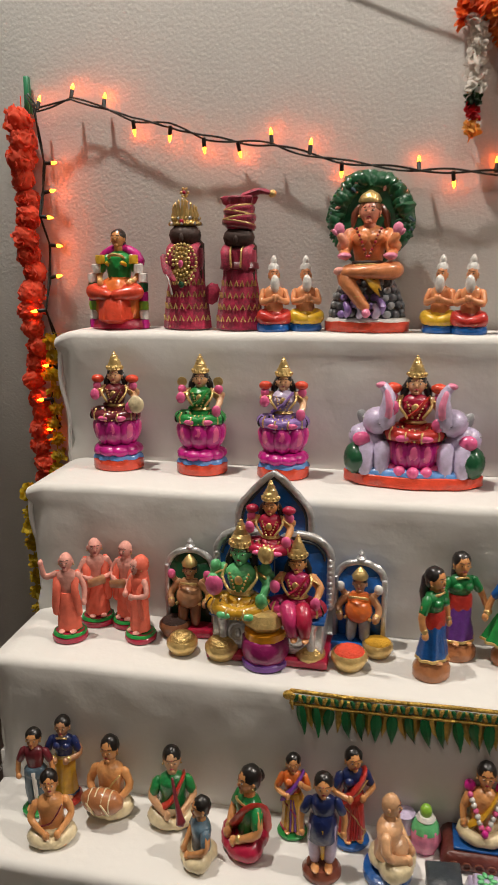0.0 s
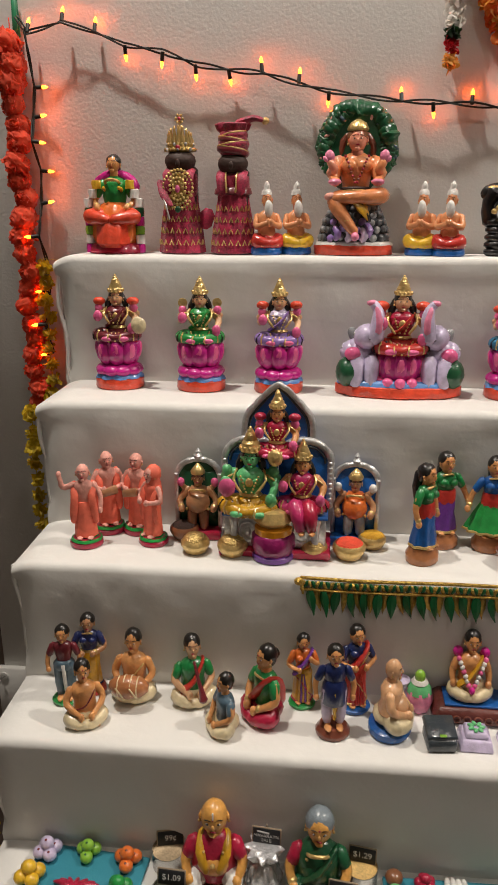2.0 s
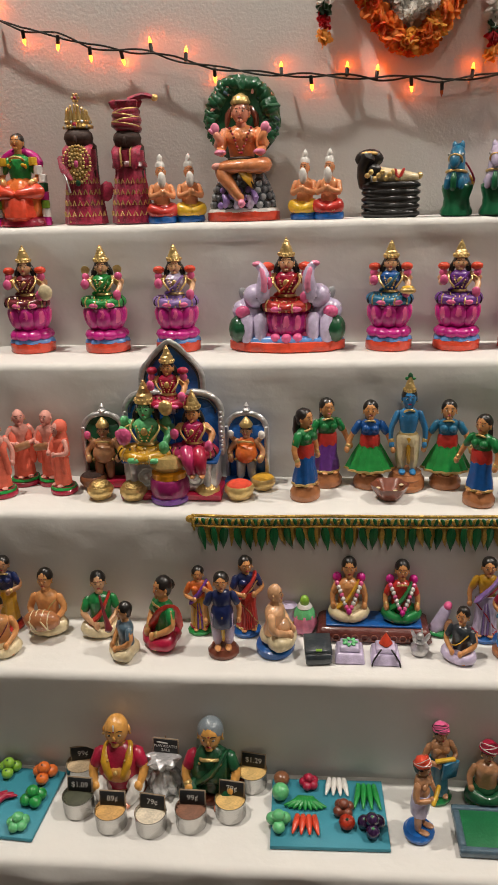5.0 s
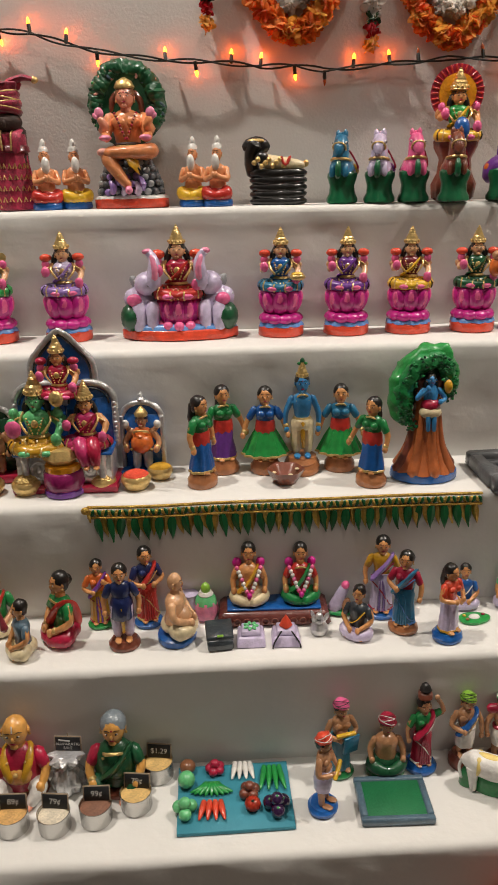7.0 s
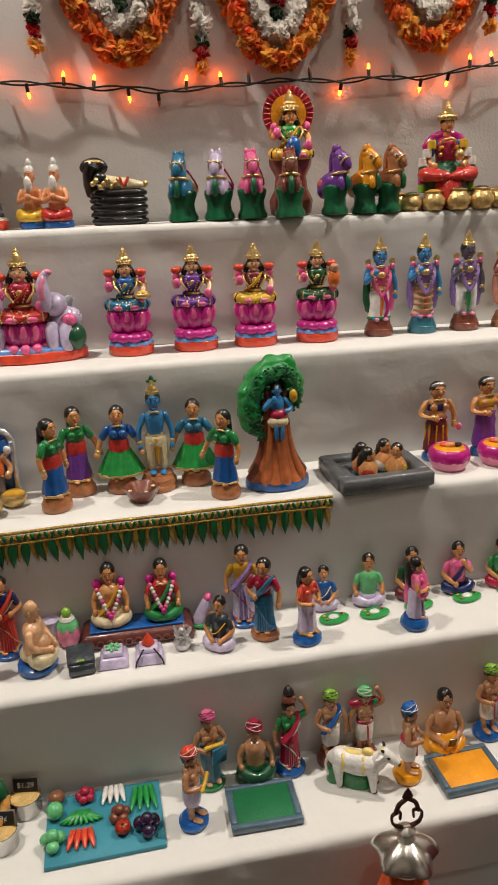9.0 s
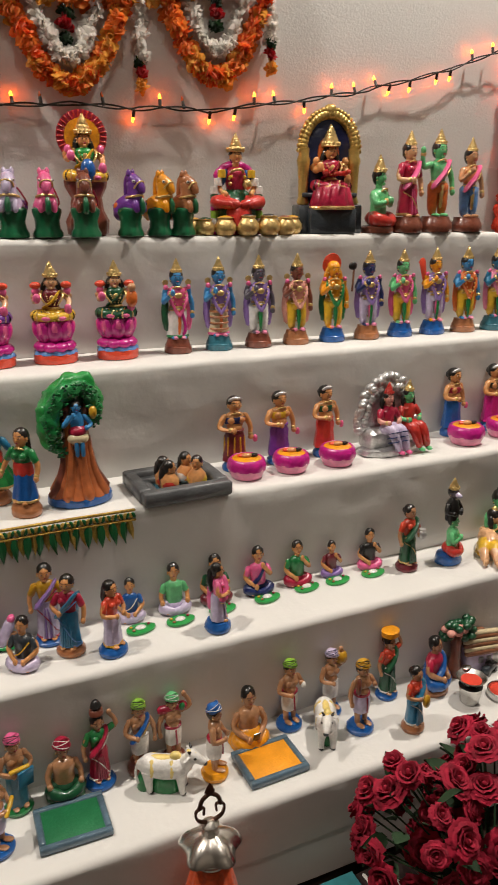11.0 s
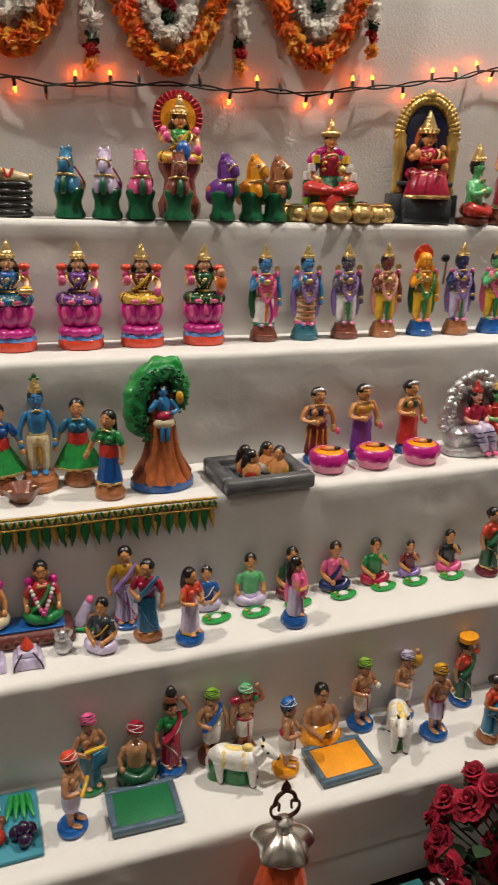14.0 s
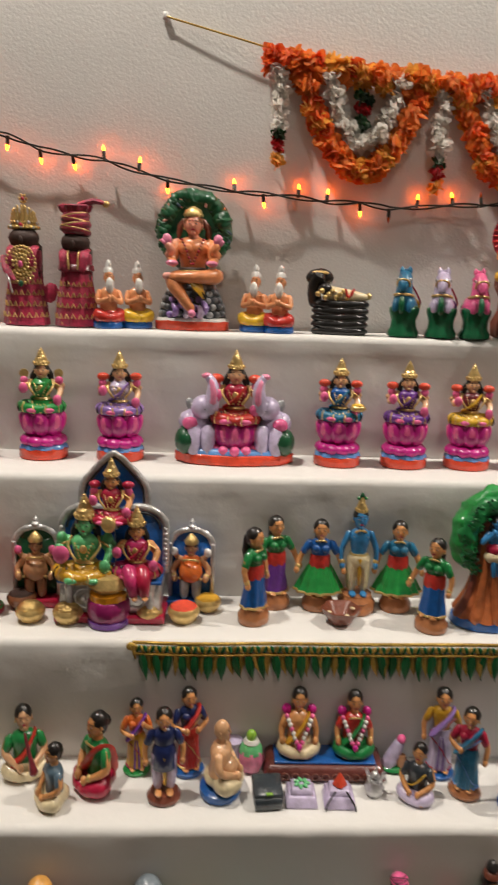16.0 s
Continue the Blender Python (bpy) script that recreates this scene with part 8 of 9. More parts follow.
def petal_mat(name, colour, vary=0.25):
    m = mat(name, colour, 0.75, vary=vary, scale=110, sheen=0.3)
    nt = m.node_tree
    bsdf, out = nt.nodes["Principled BSDF"], nt.nodes["Material Output"]
    thin, mix = nt.nodes.new("ShaderNodeBsdfTranslucent"), nt.nodes.new("ShaderNodeMixShader")
    nt.links.new(bsdf.inputs["Base Color"].links[0].from_socket, thin.inputs["Color"])
    mix.inputs[0].default_value = 0.5
    nt.links.new(bsdf.outputs[0], mix.inputs[1])
    nt.links.new(thin.outputs[0], mix.inputs[2])
    nt.links.new(mix.outputs[0], out.inputs["Surface"])
    return m


ORANGE, DEEP, GOLDEN = petal_mat("orange_petal", (1.0, 0.28, 0.05)), petal_mat("deep_orange_petal", (1.0, 0.175, 0.035)), petal_mat("golden_petal", (1.0, 0.46, 0.08))
SNOW, GREENP, REDP, YELP = petal_mat("white_petal", (0.88, 0.85, 0.80), 0.06), petal_mat("green_petal", (0.02, 0.06, 0.02)), petal_mat("red_petal", (0.5, 0.012, 0.02)), petal_mat("yellow_petal", (0.70, 0.52, 0.02))
POM = petal_mat("scarlet_petal", (1.0, 0.10, 0.035))


def fluffy(seed):
    """A soft round pompom with an uneven, tufted surface."""
    f = Fig().ball((0, 0, 0), 0.029, POM, seg=40, n=24)
    for p in f.v:
        q = Vector(p)
        w = 1 + 0.16 * noise.noise(q * 120 + Vector((seed, 0, 0))) + 0.12 * noise.noise(q * 330)
        p[0], p[1], p[2] = p[0] * w, p[1] * w, p[2] * w * 0.88
    return f.add(petal_flower(34, 0.033, POM, seed, 0.9))


FL = {"orange": [shared("flower", petal_flower(34, 0.03, m, s)) for s, m in ((1, ORANGE), (2, DEEP), (3, ORANGE), (4, GOLDEN))],
      "white": [shared("flower", petal_flower(24, 0.026, SNOW, s, 0.8)) for s in (5, 6, 7)], "green": [shared("leaf_sprig", petal_flower(18, 0.019, GREENP, 8))],
      "red": [shared("rosette", petal_flower(22, 0.018, REDP, 9))], "tip": [shared("tip_flower", petal_flower(18, 0.02, GOLDEN, 10))],
      "pom": [shared("pompom", fluffy(s)) for s in (11, 12, 13)], "yellow": [shared("flower", petal_flower(40, 0.026, YELP, s)) for s in (14, 15)]}
rnd = random.Random(77)


def bloom(kind, parent, x, z, y=WALL - 0.028, s=1.0):
    spin = pose(x + rnd.uniform(-0.003, 0.003), y + rnd.uniform(-0.006, 0.006), z + rnd.uniform(-0.003, 0.003), rnd.uniform(0, 360), rnd.uniform(0, 360), rnd.uniform(0, 360))
    me = rnd.choice(FL[kind])
    return piece(me.name.split(".")[0], me, parent, spin @ Matrix.Scale(s * rnd.uniform(0.9, 1.1), 4))


g = holder("wall_garland", HANG, "orange and white cloth flower garland in three loops", "garland")
top = lambda x: 1.868 + (0.15 if x < 0.8 else 0.42) * (x - 0.8) ** 2
for k in range(44):
    x = 0.235 + 1.11 * k / 43
    bloom("orange", g, x, top(x))
    if k % 2 == 0:
        bloom("orange", g, x, top(x) - 0.022, WALL - 0.024)
for x0, x1, low in ((0.308, 0.585, 1.678), (0.665, 0.935, 1.662), (1.03, 1.315, 1.702)):
    xm, half = (x0 + x1) / 2, (x1 - x0) / 2
    zt = top(xm) - 0.02
    for k in range(34):
        u = -1 + 2 * k / 33
        x, z = xm + half * u, zt - (zt - low) * (1 - abs(u) ** 1.9)
        bloom("orange", g, x, z)
        if k % 2:
            bloom("orange", g, x + rnd.uniform(-0.01, 0.01), z + rnd.uniform(-0.01, 0.01), WALL - 0.022, 0.9)
    for k in range(19):
        u = -1 + 2 * k / 18
        bloom("white", g, xm + (half - 0.058) * u, zt - (zt - low - 0.06) * (1 - abs(u) ** 2.0))
    for dz, kind in ((0.03, "green"), (0.055, "red"), (0.085, "green")):
        bloom(kind, g, xm - 0.005, zt - dz)
        bloom(kind, g, xm + 0.006, zt - dz - 0.006)
for x, low in ((0.255, 1.69), (0.622, 1.642), (0.978, 1.66), (1.325, 1.725)):
    zt = top(min(x, 1.33)) - 0.03
    for k in range(6):
        bloom("white", g, x, zt - k * (zt - low - 0.075) / 5, s=0.95)
    for dz, kind in ((0.07, "green"), (0.06, "green"), (0.042, "red"), (0.034, "red"), (0.01, "tip"), (0.004, "tip")):
        bloom(kind, g, x, low + dz)
part("cord", Fig().tube([(0.006, WALL - 0.012, 1.984), (0.12, WALL - 0.02, 1.955), (0.24, WALL - 0.025, 1.925)], 0.0022, "brass", seg=8, smooth=4), g, "gold cord")
for x, z in ((0.002, 1.986),):
    part("wall_hook", Fig().box((x, WALL - 0.007, z), (0.012, 0.012, 0.018), mat("clear_hook", (0.7, 0.69, 0.66), 0.3, vary=0.05), 0.003), g, "small clear wall hook")

PEG = mat("green_plastic_peg", (0.02, 0.20, 0.09), 0.4, vary=0.1)
for xa, za, xb, zb, n in ((-0.672, 1.745, -0.676, 0.955, 21), (2.16, 1.79, 2.155, 1.29, 13)):
    g = holder("pompom_garland", HANG, "scarlet cloth pompom garland hanging down the wall", "garland", "side garlands")
    for k in range(n):
        u = k / (n - 1)
        bloom("pom", g, xa + (xb - xa) * u + 0.006 * math.sin(k * 1.7), za + (zb - za) * u, WALL - 0.035, 0.95 if k < 12 else 0.85)
    part("thread", Fig().tube([(xa, WALL - 0.03, za + 0.05), (xb, WALL - 0.03, zb)], 0.0012, POM, seg=6), g)
    p = holder("clothes_peg", HANG @ pose(xa + 0.008, WALL - 0.012, za + 0.055), "green plastic clothes peg on the wall", "peg", "clothes pegs")
    for s in (-1, 1):
        part("jaw", Fig().box((0.0, s * 0.0045, 0), (0.011, 0.005, 0.075), PEG, 0.002, (s * 3, 0, 0)), p)
for xa, ya, za, zb, n in ((-0.632, 1.8, 1.28, 0.98, 9), (-0.628, 1.65, 0.97, 0.7, 8), (-0.592, 1.2, 0.42, 0.03, 12)):
    g = holder("yellow_garland", pose(0, 0, 0), "yellow cloth flower garland hanging beside the steps", "garland", "yellow garlands")
    for k in range(n):
        bloom("yellow", g, xa + 0.004 * math.sin(k * 2), za + (zb - za) * k / (n - 1), ya, 0.8)
    part("thread", Fig().tube([(LEFT - 0.02, ya, za + 0.012), (xa, ya, za + 0.02), (xa, ya, zb)], 0.0012, YELP, seg=6, smooth=1), g)

# ---- orange light strings ----
CABLE = mat("dark_green_cable", (0.008, 0.012, 0.009), 0.45, vary=0.2)
GLOW = mat("lit_orange_bulb", (1.0, 0.105, 0.004), 0.3, vary=0.0, emit=38.0)
DEAD = mat("unlit_orange_bulb", (0.5, 0.09, 0.02), 0.2, coat=0.5)
SOCKET = Fig().lathe([(0.0026, 0), (0.0042, 0.001), (0.0042, 0.017), (0.0036, 0.019)], CABLE, seg=10)
socket_me = shared("socket", SOCKET)
bulb_me = shared("bulb", Fig().lathe([(0.003, 0.0), (0.0038, 0.004), (0.003, 0.009), (0.0007, 0.0145)], GLOW, seg=10))
dead_me = shared("bulb", Fig().lathe([(0.003, 0.0), (0.0038, 0.004), (0.003, 0.009), (0.0007, 0.0145)], DEAD, seg=10))


def bulb(parent, at, tip, lit=True):
    """A socket whose bulb points along tip, from the cable at at."""
    m = Matrix.Translation(at) @ Vector(tip).to_track_quat("Z", "Y").to_matrix().to_4x4()
    s = piece("socket", socket_me, parent, m)
    piece("bulb", bulb_me if lit else dead_me, s, Matrix.Translation((0, 0, 0.018)))


def twisted(points, name, seed):
    f = Fig()
    p = np.array(points)
    q = []
    for a, b in zip(p[:-1], p[1:]):
        n = max(2, int(np.linalg.norm(b - a) / 0.012))
        q += [a + (b - a) * k / n for k in range(n)]
    q = np.array(q + [p[-1]])
    for s in (-1, 1):
        w = [(x + 0.0025 * s * math.cos(k * 0.55 + seed), y + 0.003 * s * math.sin(k * 0.55), z + 0.0042 * s * math.sin(k * 0.43 + seed)) for k, (x, y, z) in enumerate(q)]
        f.tube(w, 0.0021, CABLE, seg=6, smooth=1)
    return f


YS = WALL - 0.03
MAIN = ((-0.655, 1.80, 0), (-0.633, 1.768, 1), (-0.60, 1.772, 0), (-0.557, 1.783, 1), (-0.489, 1.768, 1), (-0.424, 1.742, -1), (-0.341, 1.722, -1), (-0.273, 1.703, -1), (-0.203, 1.690, -1), (-0.131, 1.68, 1), (-0.054, 1.663, 1), (0.01, 1.645, -1),
        (0.161, 1.627, 1), (0.226, 1.62, -1), (0.307, 1.618, 1), (0.372, 1.612, 1), (0.448, 1.608, -1), (0.516, 1.601, -2), (0.582, 1.607, 1), (0.665, 1.61, 1), (0.729, 1.615, 2), (0.80, 1.622, 0), (0.88, 1.618, 2), (0.954, 1.618, -1), (1.02, 1.622, 1),
        (1.085, 1.62, 2), (1.158, 1.624, -1), (1.227, 1.631, -1), (1.278, 1.638, 1), (1.339, 1.650, 1), (1.43, 1.659, -1), (1.511, 1.676, 1), (1.584, 1.687, 1), (1.657, 1.705, 1), (1.707, 1.716, -1), (1.77, 1.733, -1), (1.856, 1.753, -1), (1.908, 1.766, -1), (1.988, 1.800, 1), (2.055, 1.817, 1), (2.13, 1.843, -1), (2.172, 1.855, 0))
st = holder("light_string", HANG, "string of small glowing orange lights on dark cable", "lights")
wiggle = [(x, YS + 0.006 * math.sin(x * 23), z + 0.003 * math.sin(x * 31)) for x, z, _ in MAIN]
part("cable", twisted(wiggle, "cable", 0.3), st, "dark twisted cable")
for (x, z, way), at in zip(MAIN, wiggle):
    if way:
        bulb(st, at, (rnd.uniform(-0.18, 0.18), rnd.uniform(0.1, 0.5), math.copysign(1, way)), abs(way) == 1)
for side, x, pts in ((1, -0.632, (1.768, 1.66, 1.60, 1.55, 1.49, 1.42, 1.35, 1.29, 1.22, 1.15, 1.08)), (-1, 2.158, (1.84, 1.76, 1.70, 1.64, 1.585, 1.53, 1.46, 1.40, 1.33, 1.26))):
    st = holder("light_string", HANG, "string of orange lights along the side garland", "lights")
    line = [(x + 0.005 * math.sin(k * 1.9), WALL - 0.03 - (0.022 if k % 3 == 0 else 0), z) for k, z in enumerate(pts)]
    part("cable", twisted(line, "cable", 1.1), st, "dark twisted cable")
    for k, at in enumerate(line[1:]):
        out = side if k < 5 else -side
        if side < 0:
            out = -1 if k in (0, 1, 4) else 1
        bulb(st, at, (out * (0.9 if k % 3 else 0.6), -0.5 if out == -side else -0.1, 0.15 * math.sin(k * 2)), k not in (6,))

# ---- gold and green leaf valance on the third step's edge ----
FOILG = mat("green_foil", (0.01, 0.13, 0.04), 0.3, 0.35, 0.3, 0.2, 90, 0.3, 200)
FOILY = mat("gold_foil", (0.60, 0.40, 0.10), 0.3, 0.85, 0.0, 0.3, 160, 0.6, 240)
BRAID = mat("gold_braid", (0.55, 0.36, 0.08), 0.32, 0.8, 0.0, 0.5, 240, 0.9, 330)
tv = holder("leaf_valance", SKEW, "gold braid valance with hanging green and gold leaves", "valance")
X0, X1, YV = -0.003, 0.787, FRONT[3] - 0.007
sagv = lambda x: 0.005 * noise.noise(Vector((x * 4, 2, 8)))
f = Fig()
f.tube([(X0 + (X1 - X0) * k / 40, YV + 0.004, TREAD[3] - 0.001 + sagv(X0 + (X1 - X0) * k / 40)) for k in range(41)], 0.0035, BRAID, seg=8, smooth=1)
f.tube([(X0 + (X1 - X0) * k / 40, YV, TREAD[3] - 0.022 + sagv(X0 + (X1 - X0) * k / 40)) for k in range(41)], 0.003, BRAID, seg=8, smooth=1)
part("braid", f, tv, "gold braid edges")
f = Fig()
for k in range(120):
    x = X0 + (X1 - X0) * (k + 0.5) / 120
    f.ball((x, YV, TREAD[3] - 0.0115 + sagv(x)), (0.0042, 0.003, 0.0085), FOILG if k % 2 else BRAID, turn=(0, 25 if k % 4 < 2 else -25, 0), seg=7, n=5)
part("woven_band", f, tv, "woven green and gold band")


def leaf_mesh(key, ln, w):
    vs, fs = [], []
    for k in range(7):
        u = k / 6
        h = w * math.sin(math.pi * (0.12 + 0.88 * u) ** 0.8) * (1 - 0.15 * u)
        vs += [(-h + 0.004 * u * u, 0.001, -ln * u), (0.004 * u * u, -0.003, -ln * u), (h + 0.004 * u * u, 0.001, -ln * u)]
    for k in range(6):
        a = 3 * k
        fs += [(a, a + 1, a + 4, a + 3), (a + 1, a + 2, a + 5, a + 4)]
    return shared("leaf", Fig().put(vs, fs, key))


LG, LY = leaf_mesh(FOILG, 0.049, 0.0098), leaf_mesh(FOILY, 0.042, 0.0078)
for k in range(62):
    x = X0 + 0.016 + (X1 - X0 - 0.03) * k / 61
    piece("leaf", LG if k % 2 == 0 else LY, tv, pose(x, YV - (0.002 if k % 2 == 0 else -0.001), TREAD[3] - 0.023 + sagv(x), rnd.uniform(-9, 4), rnd.uniform(-10, 10), rnd.uniform(-30, 30)))
part("tassel", Fig().ball((X0 - 0.004, YV - 0.002, TREAD[3] - 0.006), (0.009, 0.006, 0.008), BRAID).tube([(X0, YV, TREAD[3] - 0.01), (X0 + 0.004, YV - 0.003, TREAD[3] - 0.03)], [0.004, 0.002], BRAID), tv, "gold knot")

# ---- standing lamp, roses and floor things in front ----
CHROME = mat("polished_silver", (0.78, 0.74, 0.68), 0.27, 1.0, 0, 0.1, 40, 0.15, 60)
COPPER = mat("dark_bronze", (0.14, 0.07, 0.05), 0.35, 0.9, 0, 0.25, 80)
SARI = mat("orange_silk", (0.72, 0.09, 0.015), 0.5, vary=0.3, scale=150, bump=0.4, bump_scale=160, sheen=0.3)
lamp = holder("standing_oil_lamp", pose(0.783, 0.885, 0), "tall silver oil lamp with bronze crest, orange cloth wrapped", "lamp")
part("foot", Fig().lathe([(0.09, FLOOR), (0.095, FLOOR + 0.008), (0.06, FLOOR + 0.03), (0.03, FLOOR + 0.05), (0.022, 0.2)], CHROME), lamp)
part("cloth_wrap", Fig().lathe([(0.055, 0.0), (0.066, 0.02), (0.06, 0.12), (0.045, 0.21), (0.032, 0.262), (0.024, 0.268)], SARI, seg=48, wave=0.07, waves=9), lamp, "orange pleated cloth wrap")
part("wrap_border", Fig().tube([(-0.02, -0.042, 0.235), (0.01, -0.062, 0.12), (0.03, -0.064, 0.01)], 0.004, "brass", seg=6), lamp, "gold cloth border")
part("saucer", Fig().lathe([(0.016, 0.264), (0.028, 0.268), (0.032, 0.275), (0.03, 0.278), (0.016, 0.277)], CHROME, seg=32), lamp)
part("bell_cup", Fig().lathe([(0.02, 0.276), (0.034, 0.281), (0.039, 0.29), (0.035, 0.3), (0.028, 0.304)], CHROME, seg=40), lamp)
part("spouted_rim", Fig().lathe([(0.028, 0.302), (0.045, 0.298), (0.053, 0.302), (0.052, 0.306), (0.045, 0.316), (0.032, 0.327), (0.02, 0.332), (0.012, 0.336)], CHROME, seg=80, wave=0.13, waves=5), lamp)
part("knob", Fig().lathe([(0.012, 0.33), (0.016, 0.336), (0.01, 0.342), (0.015, 0.347), (0.016, 0.353), (0.008, 0.36), (0.004, 0.362)], CHROME, seg=24), lamp)
f = Fig()
for s in (-1, 1):
    f.tube([(0, 0, 0.356), (s * 0.022, 0, 0.366), (s * 0.026, 0, 0.386), (s * 0.012, 0, 0.392), (s * 0.012, 0, 0.378)], [0.005, 0.0045, 0.004, 0.0035, 0.004], COPPER, smooth=5, flat=0.6)
    f.tube([(s * 0.02, 0, 0.39), (s * 0.014, 0, 0.408), (0, 0, 0.418)], [0.004, 0.004, 0.0035], COPPER, smooth=4)
f.lathe([(0.004, 0), (0.01, 0.008), (0.006, 0.018), (0.001, 0.026)], COPPER, pose(0, 0, 0.414), sy=0.5, seg=12)
part("crest", f, lamp, "dark bronze scroll crest")

ROSE = mat("red_rose_petal", (0.34, 0.004, 0.028), 0.85, vary=0.45, scale=45, bump=0.25, bump_scale=120)
RLEAF = mat("rose_leaf", (0.018, 0.05, 0.016), 0.8, vary=0.3, scale=60, bump=0.2, bump_scale=90)


def rose_mesh(seed, open_):
    rnd2, f = random.Random(seed), Fig()
    f.ball((0, 0, 0.012), (0.008, 0.008, 0.016), ROSE, seg=10, n=6)
    for ring, (n, r0, r1, ht, lean) in enumerate(((3, 0.006, 0.010, 0.030, 0.05), (4, 0.010, 0.018, 0.031, 0.25), (5, 0.015, 0.027, 0.029, 0.55), (6, 0.019, 0.036 * open_, 0.024, 0.95), (6, 0.02, 0.043 * open_, 0.016, 1.3))):
        for k in range(n):
            a0 = 2 * math.pi * k / n + ring * 0.7 + rnd2.uniform(-0.3, 0.3)
            tall, flop = rnd2.uniform(0.85, 1.15), rnd2.uniform(0.5, 1.6)
            span = 2 * math.pi / n * 0.78
            vs, fs = [], []
            for i in range(5):
                u = i / 4
                for j in range(6):
                    v = -1 + 2 * j / 5
                    a = a0 + v * span * (0.45 + 0.55 * math.sin(math.pi * (0.15 + 0.7 * u)))
                    r = r0 + (r1 - r0) * u ** 1.5 + 0.0022 * max(0, u - 0.7) * 3 * lean * (1 + math.sin(v * 6 + seed))
                    z = tall * ht * math.sin(u * 1.45) * (1 - 0.2 * v * v) - 0.008 * flop * lean * u ** 3 + 0.0012 * math.sin(v * 5 + ring + k) * u
                    vs.append((r * math.cos(a), r * math.sin(a), z))
            fs = [(i * 6 + j, i * 6 + j + 1, (i + 1) * 6 + j + 1, (i + 1) * 6 + j) for i in range(4) for j in range(5)]
            f.put(vs, fs, ROSE)
    for k in range(5):
        f.tube([(0, 0, 0.002), (0.012 * math.cos(k * 1.257), 0.012 * math.sin(k * 1.257), 0.0), (0.024 * math.cos(k * 1.257), 0.024 * math.sin(k * 1.257), -0.006)], [0.004, 0.003, 0.001], RLEAF, seg=5, flat=0.4)
    return shared("rose", f)


def leaf_blade():
    vs, fs = [], []
    for k in range(6):
        u = k / 5
        h = 0.016 * math.sin(math.pi * (0.06 + 0.94 * u) ** 0.85)
        vs += [(-h, 0.05 * u, 0.004 - 0.01 * u * u), (0, 0.05 * u, -0.01 * u * u), (h, 0.05 * u, 0.004 - 0.01 * u * u)]
    for k in range(5):
        a = 3 * k
        fs += [(a, a + 1, a + 4, a + 3), (a + 1, a + 2, a + 5, a + 4)]
    return shared("leaf", Fig().put(vs, fs, RLEAF))


ROSES, BLADE = [rose_mesh(s, o) for s, o in ((1, 1.0), (2, 0.85), (3, 0.92), (4, 0.68), (5, 0.78), (6, 1.05), (7, 0.6))], leaf_blade()
VASE = mat("pink_vase", (0.45, 0.22, 0.22), 0.35, coat=0.3, vary=0.1)
CX, CY, CZ = 1.32, 0.735, 0.185
bq = holder("rose_bouquet", pose(0, 0, 0), "large bouquet of dark red roses with leaves", "flowers")
vs_ = holder("vase", pose(CX, CY, FLOOR), "dusky pink round flower vase on the floor", "vase")
part("body", Fig().lathe([(0.05, 0), (0.06, 0.004), (0.075, 0.08), (0.07, 0.15), (0.06, 0.17), (0.056, 0.165)], VASE, seg=32), vs_)
rnd3 = random.Random(31)
placed = []
LOBES = (((1.14, 0.775, 0.31), (0.098, 0.1, 0.11), 26), ((1.36, 0.785, 0.25), (0.19, 0.115, 0.2), 68), ((1.275, 0.72, 0.13), (0.085, 0.08, 0.06), 9), ((1.56, 0.74, 0.12), (0.12, 0.1, 0.12), 12))
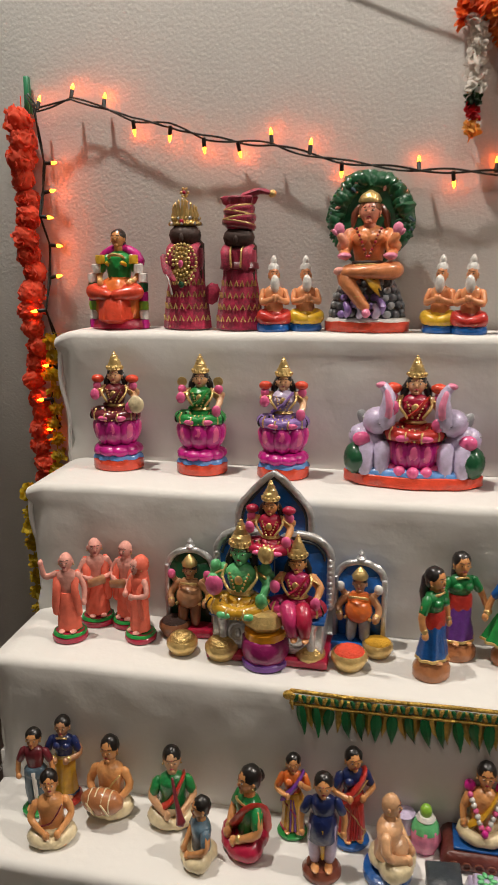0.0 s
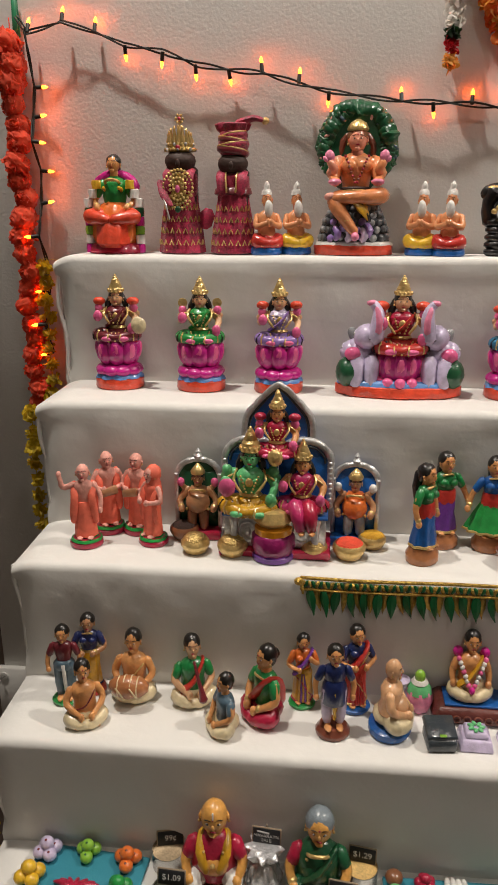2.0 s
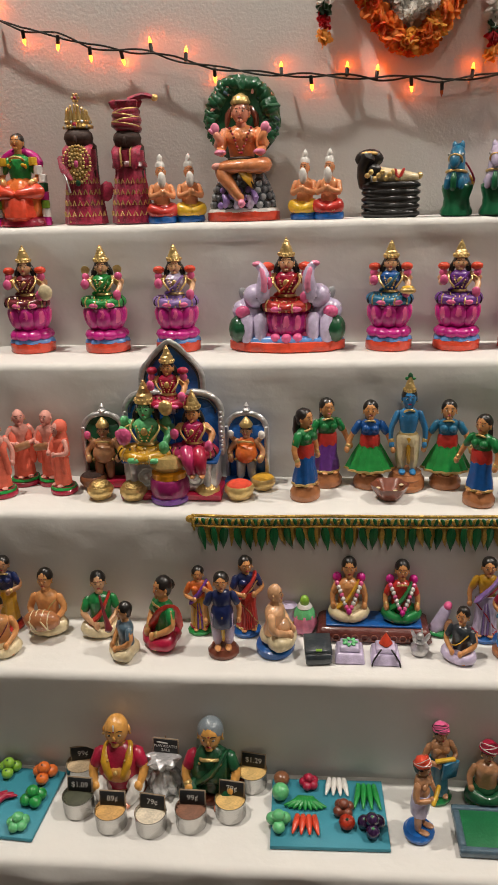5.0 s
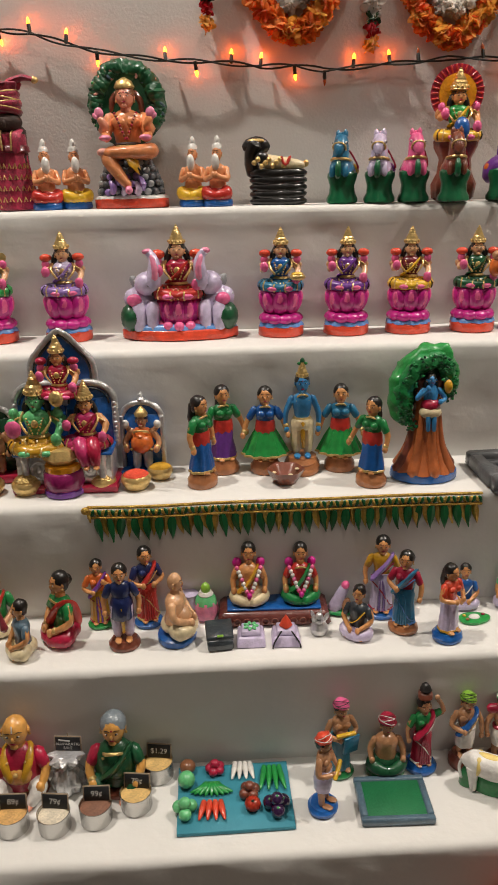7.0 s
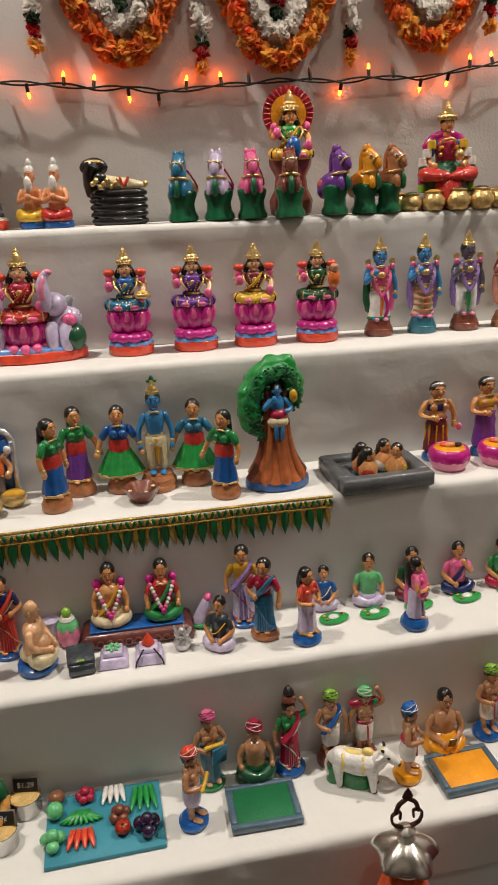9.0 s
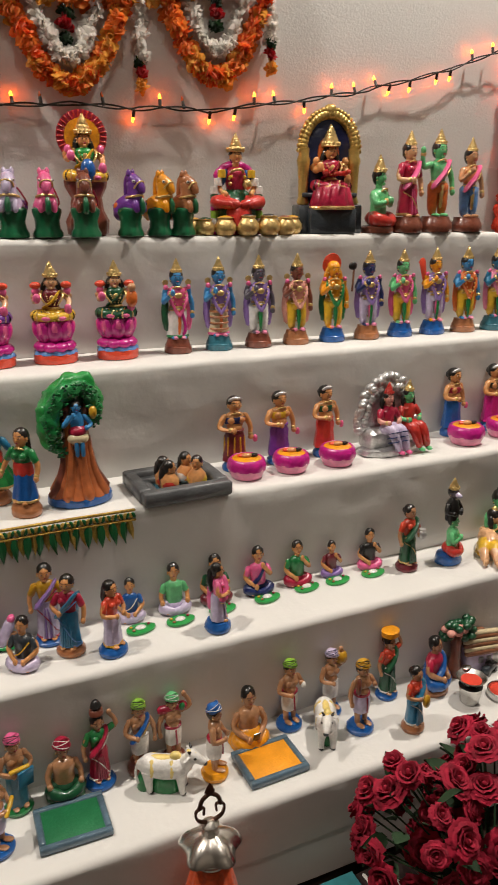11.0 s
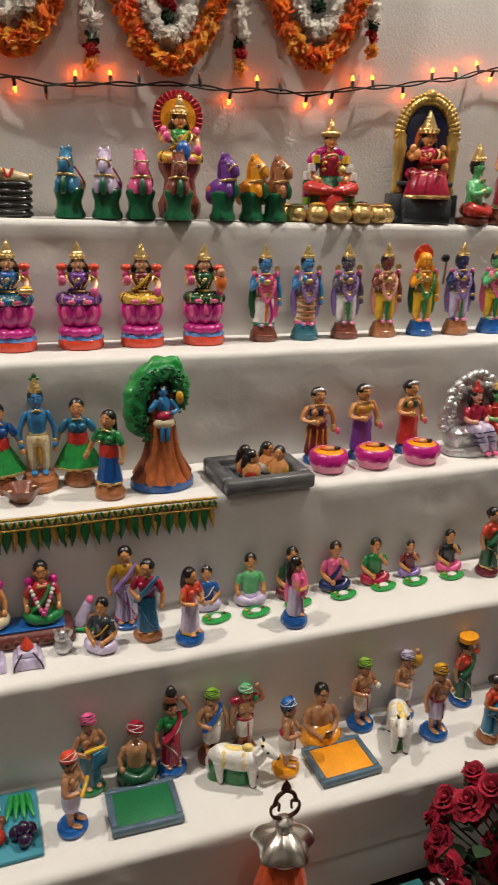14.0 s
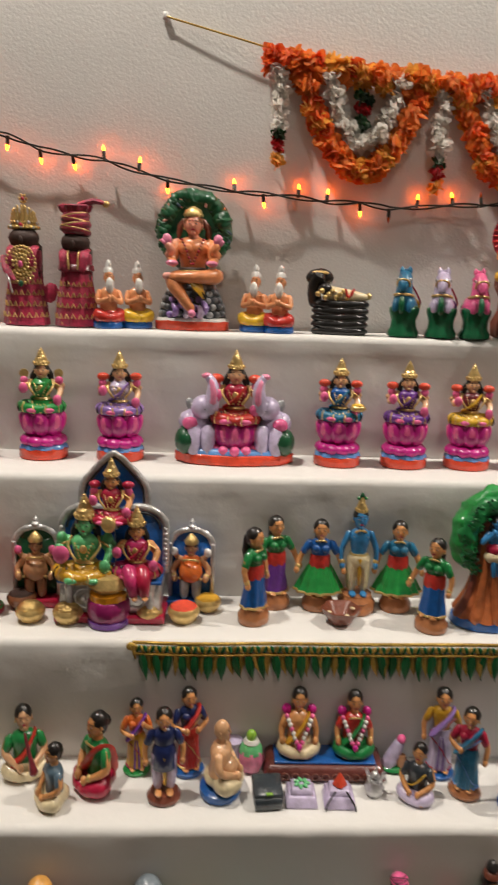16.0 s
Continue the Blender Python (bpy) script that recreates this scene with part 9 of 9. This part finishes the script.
for (lx, ly, lz), (rx, ry, rz), count in LOBES:
    done = tries = 0
    while done < count and tries < 6000:
        tries += 1
        a, b = rnd3.uniform(0, 2 * math.pi), math.asin(rnd3.uniform(-0.6, 1.0))
        d = Vector((math.cos(a) * math.cos(b), math.sin(a) * math.cos(b), math.sin(b)))
        q = (1 + 0.13 * noise.noise(d * 2.4 + Vector((lx, 0, 3)))) * (1.0 if done < count * 0.72 else 0.8)
        c = Vector((lx + rx * d.x * q, ly + ry * d.y * q, lz + rz * d.z * q))
        if c.y > 0.9 or c.z < 0.05 or any((c - o).length < 0.044 for o in placed):
            continue
        done += 1
        placed.append(c)
        up = (d + Vector((-0.1, -0.15, 0.35)) + Vector((rnd3.uniform(-0.45, 0.45), rnd3.uniform(-0.45, 0.45), rnd3.uniform(-0.2, 0.2)))).normalized()
        size = rnd3.choice((0.62, 0.72, 0.78, 0.82, 0.86, 0.9))
        m = Matrix.Translation(c) @ up.to_track_quat("Z", "Y").to_matrix().to_4x4() @ pose(0, 0, 0, 0, 0, rnd3.uniform(0, 360)) @ Matrix.Diagonal((size, size * rnd3.uniform(0.85, 1.0), size * rnd3.uniform(0.9, 1.25), 1))
        piece("rose", rnd3.choice(ROSES), bq, m)
        part("stem", Fig().tube([tuple(c - up * 0.004), tuple(c * 0.5 + Vector((CX, CY, 0.08)) * 0.5), (CX + 0.03 * d.x, CY + 0.03 * d.y, 0.1)], 0.0019, RLEAF, seg=5), bq, "green stem")
    for k in range(int(count * 0.9)):
        a, b = rnd3.uniform(0, 2 * math.pi), math.asin(rnd3.uniform(-0.9, 0.9))
        d = Vector((math.cos(a) * math.cos(b), math.sin(a) * math.cos(b), math.sin(b)))
        c = Vector((lx + 0.72 * rx * d.x, ly + 0.72 * ry * d.y, max(0.06, lz + 0.72 * rz * d.z)))
        m = Matrix.Translation(c) @ (d + Vector((0, 0, 0.1))).normalized().to_track_quat("Y", "Z").to_matrix().to_4x4() @ pose(0, 0, 0, 0, rnd3.uniform(-60, 60), 0) @ Matrix.Scale(rnd3.uniform(0.8, 1.35), 4)
        piece("leaf", BLADE, bq, m)
TEAL = mat("teal_print", (0.03, 0.17, 0.19), 0.5, vary=0.3, scale=40)
DARKB = mat("dark_brown_print", (0.022, 0.012, 0.011), 0.5, vary=0.25, scale=30)
bk = holder("book", pose(1.037, 0.823, FLOOR, 0, 0, 2), "teal printed book lying on the floor", "book")
part("pages", Fig().box((0, 0, 0.03), (0.17, 0.23, 0.05), mat("paper", (0.6, 0.56, 0.48), 0.8, vary=0.05), 0.002), bk)
part("cover", Fig().box((0, 0, 0.058), (0.176, 0.236, 0.004), TEAL, 0.001), bk, "teal cover")
part("title_bar", Fig().box((0.02, 0.06, 0.0608), (0.08, 0.012, 0.001), mat("yellow_print", (0.6, 0.5, 0.15), 0.6), 0.0003), bk, "unreadable yellow title bar")
part("picture_panel", Fig().box((0.02, -0.03, 0.0608), (0.11, 0.08, 0.001), mat("tan_print", (0.4, 0.22, 0.08), 0.6, vary=0.4, scale=30), 0.0003), bk, "tan printed panel")
bx = holder("striped_box", pose(1.192, 0.84, FLOOR, 0, 0, 5), "dark brown flat box with white wavy stripes", "box")
part("body", Fig().box((0, 0, 0.03), (0.12, 0.2, 0.06), DARKB, 0.003), bx)
for k in range(4):
    part("wavy_stripe", Fig().tube([(-0.05 + 0.02 * k + 0.005 * math.sin(j * 1.05), -0.09 + 0.0225 * j, 0.0605) for j in range(9)], 0.004, SNOW, seg=6, smooth=4, flat=0.25), bx, "white wavy stripe")
